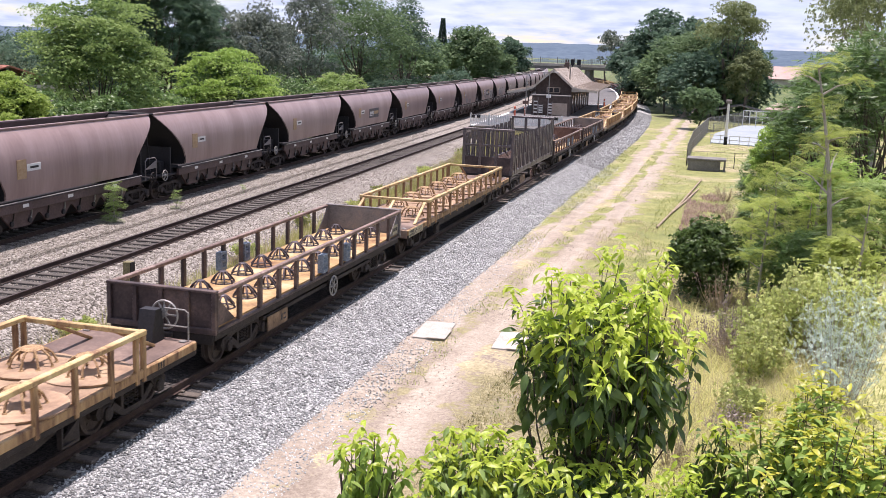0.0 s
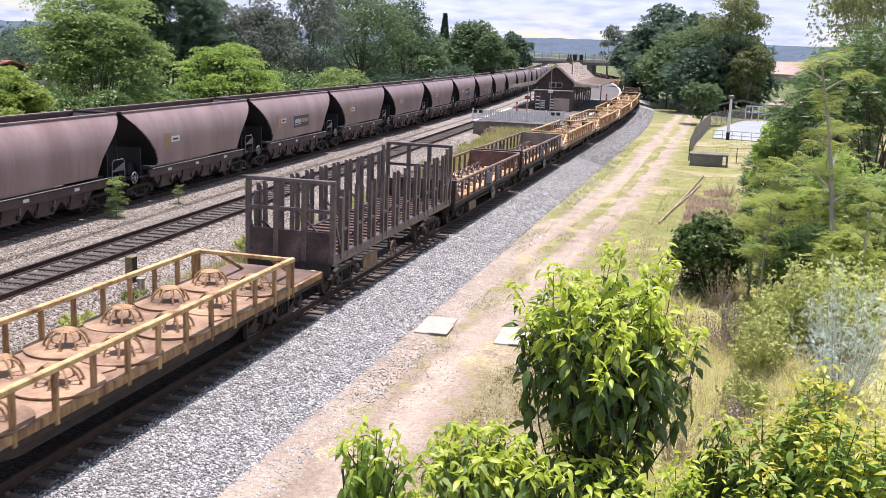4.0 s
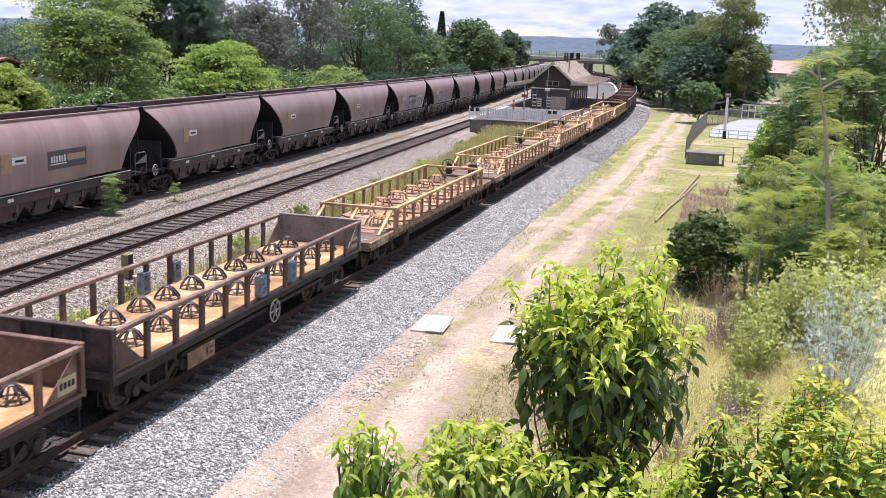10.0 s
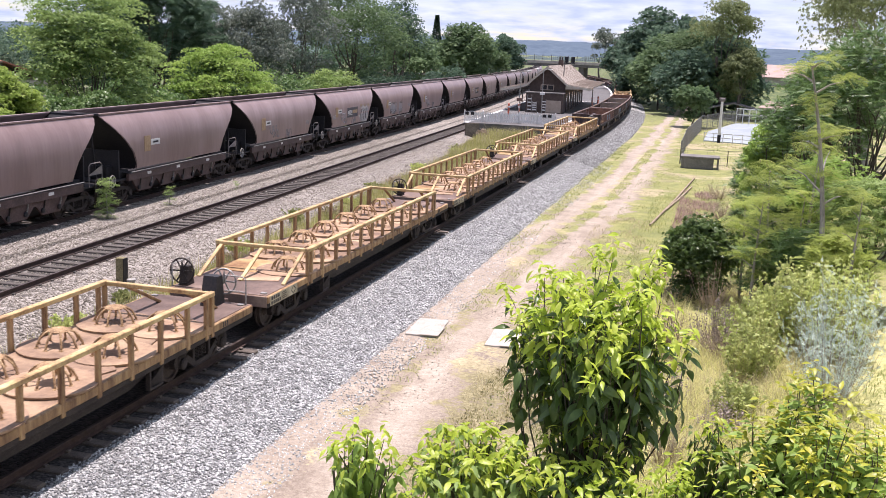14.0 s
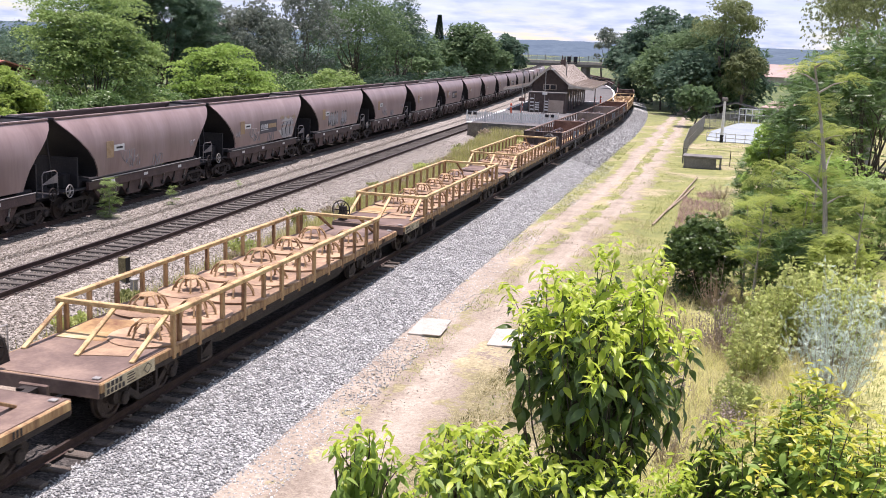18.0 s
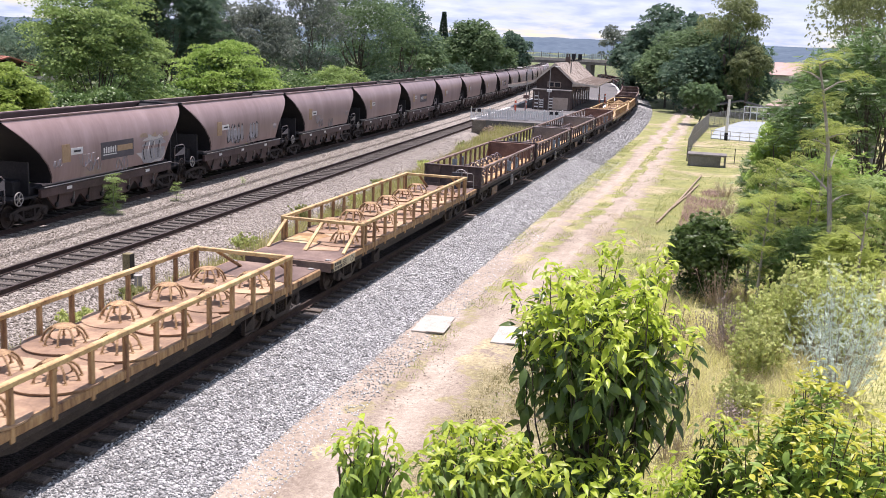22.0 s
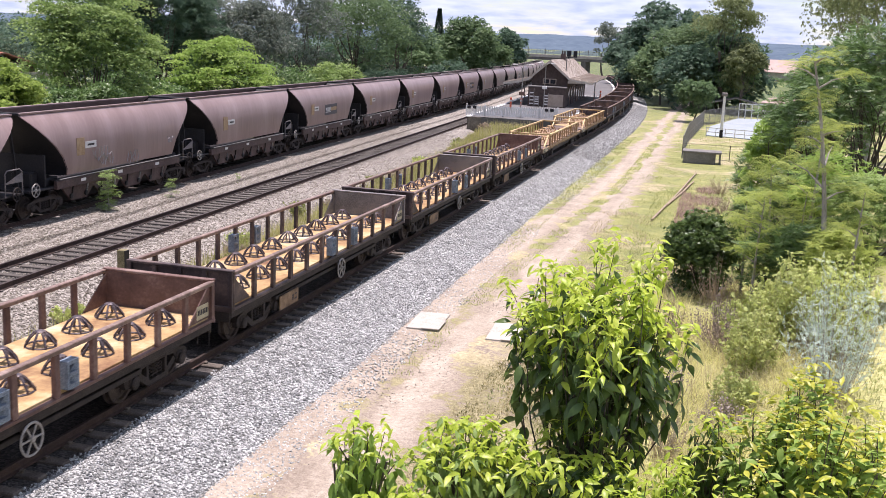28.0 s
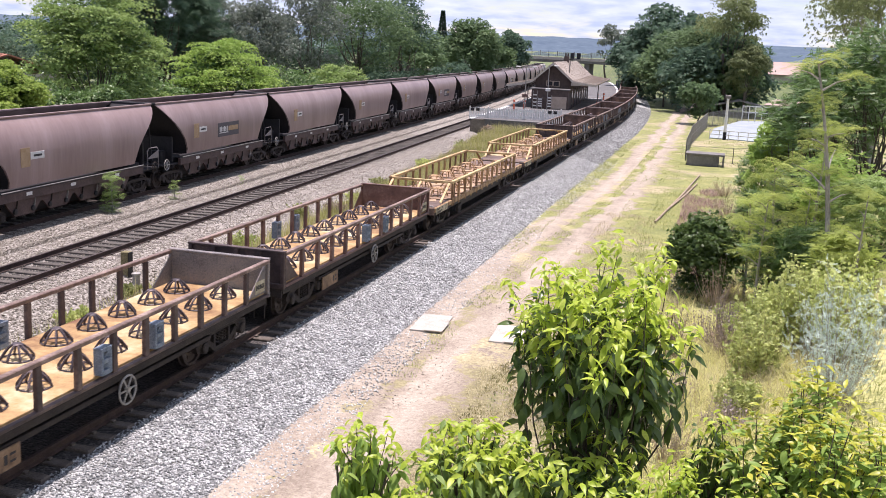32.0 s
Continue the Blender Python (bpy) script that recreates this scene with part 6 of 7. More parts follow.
def twiggy(name, x, y, height, radius, count, leaf_mat, leaf, size, label, seed, wood=BARK_PALE, lean=0.25, per=26, thick=0.012, category="shrub", group="shrubs on the bank"):
    """A shrub of many upright stems with small leaves along them."""
    rng = np.random.default_rng(seed)
    z0 = ground_z(x, y)
    root = thing(name, label, category, group, at=pose(x, y, z0))
    sh, pos, dirs = Shape(), [], []
    for k in range(count):
        a, q = rng.random() * 6.283, rng.random() ** 0.6
        base = np.array((0.25 * radius * q * math.cos(a), 0.25 * radius * q * math.sin(a), 0))
        h = height * (0.65 + 0.4 * rng.random()) * (1 - 0.3 * q)
        tip = np.array((radius * q * math.cos(a) + rng.normal() * 0.08, radius * q * math.sin(a) + rng.normal() * 0.08, h))
        bow = np.array((math.cos(a), math.sin(a), 0)) * lean * q * radius * 0.4
        pts = [base + (tip - base) * t + bow * math.sin(math.pi * t) for t in np.linspace(0, 1, 5)]
        sh.tube(pts, [thick, thick * 0.85, thick * 0.65, thick * 0.45, thick * 0.2], 4, False)
        t = 0.22 + 0.78 * rng.random(per)
        p = base + (tip - base) * t[:, None] + bow * np.sin(math.pi * t)[:, None]
        pos.append(p + rng.normal(size=p.shape) * 0.045 * radius)
        dirs.append(unit(rng.normal(size=p.shape) * 0.8 + np.array((0, 0, 0.7))))
    tagged(part("stalk", sh, wood, root), kind="stuff")
    pos, dirs = np.concatenate(pos), np.concatenate(dirs)
    v, f = stamp(leaf, pos, dirs, rng.normal(size=pos.shape) + np.array((0, 0, 0.6)), size * (0.6 + 0.8 * rng.random(len(pos))))
    part("foliage", array_mesh("foliage", v, f, leaf_mat), leaf_mat, root)
    return root


def frond_rosette(rng, centre, n, size, droop):
    """Feathery fronds spreading from the end of a branch: places, directions, sizes."""
    a = rng.random() * 6.283 + np.arange(n) * 6.283 / n + rng.normal(size=n) * 0.25
    d = np.stack([np.cos(a), np.sin(a), 0.45 - droop * 1.5 * rng.random(n)], -1)
    return np.repeat(centre[None], n, 0), d, size * (0.7 + 0.5 * rng.random(n))


def feather_tree(name, x, y, top, radius, lean, boughs, size, label, seed, low=0.3, fronds=9, leaf=LEAF_FROND):
    """A slim trunk with long thin boughs, each ending in a flat rosette of fronds."""
    rng = np.random.default_rng(seed)
    z0 = ground_z(x, y)
    h = top - z0
    root = thing(name, label, "tree", "feathery trees on the bank", at=pose(x, y, z0))
    spine = [np.array((lean * t * t, 0.05 * math.sin(5 * t), h * t - 0.1 * (1 - t))) for t in np.linspace(0, 0.97, 8)]
    r0 = 0.012 * h + 0.012
    part("trunk", Shape().tube(spine, list(np.linspace(r0, r0 * 0.25, 8)), 8), BARK_PALE, root, "slim grey trunk", smooth=True)
    br, pos, dirs, sizes = Shape(), [], [], []
    for k in range(boughs):
        t = low + (1 - low) * (k + rng.random()) / boughs
        a = 2.4 * k + rng.normal() * 0.3
        i = min(6, int(t / 0.97 * 7))
        start = spine[i] + (spine[i + 1] - spine[i]) * (t / 0.97 * 7 - i)
        reach = radius * (1.12 - 0.75 * t) * (0.35 + 0.9 * rng.random())
        rise = reach * (0.25 + 0.35 * rng.random())
        out = np.array((math.cos(a), math.sin(a), 0))
        end = start + out * reach + np.array((0, 0, rise))
        br.tube([start, start + out * reach * 0.5 + np.array((0, 0, rise * 0.7)), end], [r0 * 0.35, r0 * 0.22, 0.006], 5)
        for q, n in ((1.0, fronds), (0.7, 3)):
            p, d, s = frond_rosette(rng, start + (end - start) * q + np.array((0, 0, 0.1)), n, size, 0.55)
            pos.append(p), dirs.append(d), sizes.append(s)
    p, d, s = frond_rosette(rng, spine[-1], fronds, size, 0.3)
    pos.append(p), dirs.append(d), sizes.append(s)
    tagged(part("bough", br, BARK_PALE, root), kind="stuff")
    pos, dirs, sizes = np.concatenate(pos), np.concatenate(dirs), np.concatenate(sizes)
    v, f = stamp("feather", pos, dirs, np.array([[0, -0.25, 1.0]]) + rng.normal(size=pos.shape) * 0.35, sizes)
    part("crown", array_mesh("crown", v, f, leaf), leaf, root, "light green feathery fronds")
    return root


FEATHER = (
    (1462, 33.0, 5.2, 1.2, 0.15, 12, 0.5, 126, 0.3, "feathery light green tree in the thicket"),
    (1372, 30.5, 3.3, 0.8, 0.1, 9, 0.48, 127, 0.35, "feathery light green sapling on the bank"),
    (1499, 30.0, 7.3, 1.5, -0.95, 11, 0.52, 120, 0.42, "tall slim tree with flat layers of feathery fronds"),
    (1395, 32.0, 4.0, 0.95, -0.2, 12, 0.55, 121, 0.3, "feathery light green sapling on the bank"),
    (1446, 31.5, 3.3, 0.7, 0.1, 8, 0.45, 122, 0.3, "feathery light green sapling on the bank"),
    (1352, 33.5, 2.7, 0.6, -0.1, 8, 0.45, 123, 0.35, "feathery light green sapling on the bank"),
    (1548, 27.5, 3.9, 0.7, 0.1, 8, 0.42, 124, 0.4, "feathery light green sapling on the bank"),
)
for u, r, top, rad, lean, boughs, size, seed, low, lab in FEATHER:
    feather_tree("feathery_tree", *spot(u, r), top, rad, lean, boughs, size, lab, seed, low)

for u, r, h, rad, n, sd in ((1386, 25.0, 2.0, 0.85, 90, 91), (1408, 27.0, 2.3, 0.85, 90, 95), (1345, 29, 1.1, 0.65, 44, 92), (1360, 22.0, 1.1, 0.6, 50, 94), (1482, 27.0, 2.7, 0.9, 90, 97), (1538, 26.0, 3.1, 1.0, 100, 98), (1440, 28.0, 2.5, 0.8, 80, 99)):
    twiggy("shrub", *spot(u, r), h, rad, n, LEAF_HAY, "spray", 0.075, "soft yellowish-green shrub in the grass", sd, GRASS_DRY, per=26, thick=0.006)
x, y = spot(1540, 22.5)
twiggy("silver_shrub", x, y, 3.6, 1.2, 90, LEAF_SILVER, "plume", 0.22, "pale silver-grey shrub with fine upright branches", 101, TWIG_GREY, per=17, thick=0.005)
x, y = spot(1232, 26)
twiggy("dry_weed", x, y, 1.9, 0.55, 34, WEED_BROWN, "single", 0.05, "tall dry brown weed stalks in the grass", 102, WEED_BROWN, per=16, category="weeds")
for u, r, h, rad, n, sd in ((1322, 27.5, 1.7, 0.75, 90, 141), (1240, 22.0, 1.3, 0.4, 40, 142), (1345, 21.0, 0.9, 0.45, 40, 144)):
    twiggy("dry_weed", *spot(u, r), h, rad, n, TWIG_GREY, "single", 0.06, "tangle of bare grey-pink twigs in the grass", sd, TWIG_GREY, lean=0.9, per=14, thick=0.007, category="weeds")
for u, r, h, rad, sd in ((1305, 32.5, 1.7, 0.9, 103), (1308, 52, 1.2, 1.0, 104), (1300, 60, 1.0, 1.0, 105), (1330, 27, 1.1, 0.6, 106), (1240, 19, 1.1, 0.6, 108), (1300, 46, 1.1, 1.0, 109), (1272, 42, 0.9, 0.9, 110), (1250, 38, 0.8, 0.8, 113)):
    x, y = spot(u, r)
    twiggy("dry_weed", x, y, h, rad, 46, WEED_BROWN if sd % 3 else GRASS_DRY, "single", 0.055, "dry brownish-pink weed clump in the grass", sd, WEED_BROWN, per=18, category="weeds")
for x, y, h, rad, n, size, sd in ((-23.45, 35.6, 1.3, 0.34, 20, 0.32, 111), (-23.1, 39.9, 0.5, 0.22, 7, 0.24, 112), (-22.9, 46.0, 0.1, 0.15, 5, 0.16, 114)):
    w = feather_tree("trackside_weed", x, y, h, rad, 0.05, n, size, "green feathery weed growing out of the ballast", sd, 0.12, 6, LEAF_MID)


for k in range(15):
    y = 22.5 + 4.2 * k + 1.5 * math.sin(3.7 * k)
    twiggy("low_weed", -14.9 - 0.050 * y - 0.5 * math.sin(2.1 * k), y, 0.55 + 0.25 * math.sin(5 * k), 0.55, 34, (LEAF_HAY, GRASS, WEED_BROWN)[k % 3], "spray", 0.085, "low straggling weed between the two tracks", 130 + k, GRASS_DRY, per=14, thick=0.006, category="weeds", group="weeds between the tracks")


# ---------------------------------------------------------------- the leafy saplings close to the camera
def big_leaf_mesh(name, material):
    """One pointed leaf, folded along its midrib and bent down, 1 m long."""
    v, f = [], []
    prof = ((0.0, 0.015), (0.12, 0.09), (0.3, 0.175), (0.48, 0.19), (0.68, 0.14), (0.86, 0.055), (1.0, 0.0))
    for t, w in prof:
        z = -0.4 * t * t
        v += [(-w, t, z + 0.30 * w), (0, t, z), (w, t, z + 0.30 * w)]
    for i in range(len(prof) - 1):
        for k in (0, 1):
            f.append((3 * i + k, 3 * i + k + 1, 3 * i + k + 4, 3 * i + k + 3))
    return Shape().add(v, f).mesh(name, material, True)


def near_sapling(name, x, y, top, low, radius, shoots, leaves, size, label, seed, young=0.35, single=150, base=None, gloss=LEAF_GLOSS, tipmat=LEAF_YOUNG, pitch0=0.35, droop=2.6, dome=0.75, reach=0.74, tips=6):
    rng = np.random.default_rng(seed)
    z0 = ground_z(x, y) if base is None else base
    root = thing(name, label, "sapling", "leafy saplings close to the camera", at=pose(x, y, z0))
    wood = Shape()
    h = top - z0
    items = []
    for k in range(shoots):
        a = 2.4 * k + rng.normal() * 0.3
        q = math.sqrt((k + 0.5) / shoots)
        fork = np.array((rng.normal() * 0.1, rng.normal() * 0.1, max(0.2, (low - z0) - 0.9 + 0.9 * rng.random())))
        wide = radius * (0.86 + 0.2 * math.sin(3 * a + seed))
        tip = np.array((wide * q * math.cos(a), wide * q * math.sin(a), h - (h - (low - z0)) * (dome * q * q * (0.4 + 0.6 * rng.random()) + 0.35 * rng.random())))
        bow = rng.normal(size=3) * 0.06 * np.linalg.norm(tip - fork)
        wood.tube([fork + (tip - fork) * t + bow * math.sin(math.pi * t) for t in np.linspace(0, 0.97, 7)], list(np.linspace(0.013, 0.003, 7)), 6)
        n = leaves // shoots
        for j in range(n):
            t = 1 - reach * max(0, (j - 5) / n) ** 1.35
            p = fork + (tip - fork) * t + bow * math.sin(math.pi * t) + rng.normal(size=3) * 0.04
            turn = a + 2.4 * j + rng.normal() * 0.4
            out = np.array((math.cos(turn), math.sin(turn), 0))
            age = 1 - t
            pitch = pitch0 - droop * age - rng.random() * 1.1
            d = out * math.cos(pitch) + np.array((0, 0, math.sin(pitch)))
            s = size * (0.55 + 0.6 * min(1, age * 3 + 0.15)) * (0.8 + 0.4 * rng.random())
            rise = (p[2] - (low - z0)) / (h - (low - z0))
            items.append((p, d, s, j < tips or rise + 0.4 * young - age * 1.2 + 0.22 * rng.normal() > 0.86, p[2]))
    slim = min(1.0, 0.25 + radius * 0.7)
    limb(wood, (0, 0, -0.2), (0, 0, low - z0 + 0.2), 0.05 * slim, 0.03 * slim, rng, 0.03, 8)
    for k in range(3):
        limb(wood, (0.05 * k, 0, -0.1), (0.25 * math.cos(2 * k), 0.25 * math.sin(2 * k), (low - z0) + 0.4), 0.035 * slim, 0.02 * slim, rng, 0.05, 7)
    tagged(part("stem", wood, BARK, root, smooth=True), kind="stuff")
    old, new_ = big_leaf_mesh("leaf", gloss), big_leaf_mesh("leaf", tipmat)
    # the upper and outer leaves are single parts, the rest is joined
    order = sorted(range(len(items)), key=lambda i: -items[i][4])
    rest = {True: ([], []), False: ([], [])}
    for rank, i in enumerate(order):
        p, d, s, fresh, _ = items[i]
        d = Vector(d).normalized()
        side = d.cross(Vector((0, 0, 1)))
        side = (side if side.length > 0.1 else Vector((1, 0, 0))).normalized()
        up = side.cross(d)
        m = Matrix.Translation(Vector(p)) @ Matrix((side, d, up)).transposed().to_4x4() @ pose(0, 0, 0, 0, float(rng.normal() * 22), 0) @ Matrix.Scale(s, 4)
        me = new_ if fresh else old
        if rank < single:
            part("leaf", me, None, root, at=m)
        else:
            vs, fs = rest[fresh]
            k = len(vs)
            vs += [tuple(m @ v.co) for v in me.vertices]
            fs += [tuple(j + k for j in q.vertices) for q in me.polygons]
    for fresh, (vs, fs) in rest.items():
        if fs:
            me = array_mesh("lower_foliage", np.array(vs), np.array(fs), tipmat if fresh else gloss, True)
            tagged(part("lower_foliage", me, None, root), kind="stuff")
    return root


near_sapling("leafy_sapling", *spot(1092, 9.4), 5.5, 2.9, 1.0, 84, 2500, 0.19, "tall sapling with drooping glossy leaves and lime-green tips", 201, single=290, young=1.05, droop=1.6, dome=0.26, reach=0.6, pitch0=0.45)
near_sapling("leafy_sapling", *spot(668, 8.3), 3.95, 3.1, 0.36, 14, 330, 0.17, "lime-green sapling top close to the camera", 202, single=90, young=0.6, gloss=LEAF_BRIGHT, dome=0.5, reach=1.0)
near_sapling("leafy_sapling", *spot(885, 8.6), 3.72, 2.9, 0.72, 40, 900, 0.19, "bright green sapling beneath the tall one", 203, single=90, young=0.5, gloss=LEAF_MID, dome=0.2, reach=0.6)
near_sapling("leafy_sapling", *spot(760, 7.8), 3.42, 2.5, 0.5, 32, 700, 0.18, "bright green sapling at the foot of the view", 204, single=60, young=0.5, gloss=LEAF_MID, dome=0.2, reach=0.6)
near_sapling("leafy_sapling", *spot(620, 7.6), 3.40, 2.5, 0.35, 16, 300, 0.18, "bright green sapling at the foot of the view", 210, single=40, young=0.5, gloss=LEAF_BRIGHT, dome=0.2, reach=0.6)
near_sapling("leafy_sapling", *spot(1085, 8.6), 3.75, 2.6, 0.75, 40, 950, 0.19, "leafy green sapling beneath the tall one", 211, single=60, young=0.3, dome=0.2, reach=0.6)
near_sapling("glossy_bush", *spot(1490, 8.7), 4.66, 3.1, 0.62, 46, 1250, 0.165, "glossy green bush with yellow young leaves", 205, single=200, gloss=LEAF_BRIGHT, young=-0.4, tips=8, tipmat=LEAF_TIP, pitch0=0.95, droop=2.0, dome=0.5)
near_sapling("glossy_bush", *spot(1575, 8.1), 4.55, 3.0, 0.62, 42, 1150, 0.165, "glossy green bush with yellow young leaves", 206, single=90, gloss=LEAF_BRIGHT, young=-0.4, tips=8, tipmat=LEAF_TIP, pitch0=0.95, droop=2.0, dome=0.5)
near_sapling("glossy_bush", *spot(1326, 8.8), 4.12, 3.1, 0.26, 14, 340, 0.14, "dark green leafy shoot above the low bushes", 207, single=90, young=-0.2, gloss=LEAF_GLOSS, dome=0.5)
near_sapling("glossy_bush", *spot(1400, 7.9), 3.75, 2.7, 0.7, 44, 1300, 0.13, "yellow-green bush close to the camera", 208, single=60, young=0.2, gloss=LEAF_BRIGHT, tipmat=LEAF_YOUNG, pitch0=0.95, droop=2.0, dome=0.35)
near_sapling("glossy_bush", *spot(1262, 8.1), 3.98, 2.8, 0.30, 16, 420, 0.13, "lime-green bush top with small leaves", 209, single=60, young=1.2, gloss=LEAF_BRIGHT, dome=0.5)
near_sapling("glossy_bush", *spot(1205, 7.8), 3.55, 2.5, 0.5, 36, 900, 0.14, "yellow-green bush close to the camera", 212, single=40, young=0.2, gloss=LEAF_BRIGHT, tipmat=LEAF_YOUNG, pitch0=0.8, droop=2.0, dome=0.25)


# ---------------------------------------------------------------- grass
def grass(name, places, height, width, material, label, seed, bend=0.5):
    """Blades at the given places (numpy rows of x, y)."""
    rng = np.random.default_rng(seed)
    n = len(places)
    z = np.array([ground_z(a, b) for a, b in places])
    a = rng.random(n) * 6.283
    d = np.stack([np.cos(a), np.sin(a), 0 * a], -1)
    s = np.stack([-np.sin(a), np.cos(a), 0 * a], -1)
    h = height * (0.4 + 0.9 * rng.random(n) ** 1.3)
    w = width * (0.6 + 0.8 * rng.random(n))
    b = bend * h * (0.3 + rng.random(n))
    p0 = np.stack([places[:, 0], places[:, 1], z - 0.02], -1)
    up = np.array((0, 0, 1.0))
    m = p0 + up * (h * 0.6)[:, None] + d * (b * 0.35)[:, None]
    tip = p0 + up * h[:, None] + d * b[:, None]
    v = np.stack([p0 - s * w[:, None], p0 + s * w[:, None], m + s * (w * 0.7)[:, None], m - s * (w * 0.7)[:, None], tip], 1).reshape(-1, 3)
    k = 5 * np.arange(n)[:, None]
    f = np.concatenate([k + np.array([[0, 1, 2]]), k + np.array([[0, 2, 3]]), k + np.array([[3, 2, 4]])])
    tagged(new(name, array_mesh(name, v, f, material)), label, "grass", kind="stuff")


def clumped(rng, n, x0, x1, y0, y1, near=1.6, gate=0.0, scale=0.5):
    """Places in a rectangle, thinned by a slow noise and denser towards the camera."""
    out = []
    while len(out) < n:
        x, y = rng.uniform(x0, x1), y0 + (y1 - y0) * rng.random() ** near
        if noise.noise(Vector((x * scale, y * scale * 0.6, 3.0))) > gate - 0.25 * rng.random():
            out.append((x, y))
    return np.array(out)


RNG = np.random.default_rng(77)
grass("verge_grass", clumped(RNG, 34000, -2.9, 5.0, 13, 60, 1.7, -0.05), 0.17, 0.010, GRASS, "rough green-yellow grass on the verge", 1, 1.2)
grass("hay_grass", clumped(RNG, 32000, -1.5, 3.4, 9.5, 36, 1.25, -0.15), 0.38, 0.007, HAY, "tall pale hay-coloured grass on the bank", 2, 2.3)
grass("tall_dry_grass", clumped(RNG, 5000, -1.5, 3.4, 10, 34, 1.3, 0.0), 0.75, 0.005, GRASS_DRY, "tall pale dry grass stems on the verge", 12, 0.7)
grass("weed_carpet", clumped(RNG, 22000, -4.7, -1.3, 11, 34, 1.3, 0.04, 0.9), 0.075, 0.012, OLIVE_WEED, "low olive-brown weeds beside the dirt track", 13, 1.4)
grass("pink_brown_weeds", clumped(RNG, 9000, -1.5, 0.6, 33, 62, 1.0, 0.0, 0.7), 0.22, 0.012, WEED_PINK, "low pinkish-brown dry weeds on the verge", 14, 1.3)
grass("track_grass", clumped(RNG, 9000, -4.4, -2.4, 14, 90, 1.5, 0.1, 0.6), 0.08, 0.010, GRASS, "sparse grass tufts on the dirt track", 3, 1.3)
grass("track_dry_grass", clumped(RNG, 9000, -5.0, -2.4, 14, 50, 1.3, 0.10, 0.9), 0.13, 0.007, GRASS_DRY, "sparse dry stalks on the dirt track", 4, 1.3)
GAP = np.array([(x, y) for x, y in clumped(RNG, 60000, -19.6, -13.9, 19, 87, 0.9, -0.25) if x > -14.75 - 0.054 * y])
grass("grass_between_tracks", GAP, 0.5, 0.009, HAY_GREEN, "tall yellow-green grass between the two tracks", 5, 0.4)
DRY = np.array([(x, y) for x, y in clumped(RNG, 8000, -21.0, -14.0, 19, 88, 0.8, 0.0) if x > -14.75 - 0.054 * y])
grass("dry_grass_between_tracks", DRY, 0.75, 0.010, GRASS_DRY, "dry grass between the two tracks", 6, 0.4)
grass("far_verge_grass", clumped(RNG, 12000, -3.4, 8.0, 58, 130, 1.2, 0.0), 0.09, 0.02, GRASS, "short grass beside the dirt track", 7, 1.2)
grass("edge_grass", clumped(RNG, 9000, -8.1, -7.0, 38, 96, 0.8, 0.0, 0.7), 0.07, 0.014, GRASS, "low green grass along the foot of the ballast", 8, 1.0)
CENTRE = clumped(RNG, 6000, -0.35, 0.35, 22, 90, 0.9, 0.05, 0.8)
CENTRE[:, 0] += -6.75 + 1.7 * np.array([smooth01(y, 24, 68) for y in CENTRE[:, 1]])
grass("lane_grass", CENTRE, 0.08, 0.010, GRASS, "low grass between the wheel ruts", 9, 0.9)


# ---------------------------------------------------------------- station
DARK_BLOCK = mat("stained_block", (0.055, 0.047, 0.039), (0.133, 0.113, 0.094), (0.234, 0.207, 0.176), 0.7, 14, 0.9, 0, 0.4)


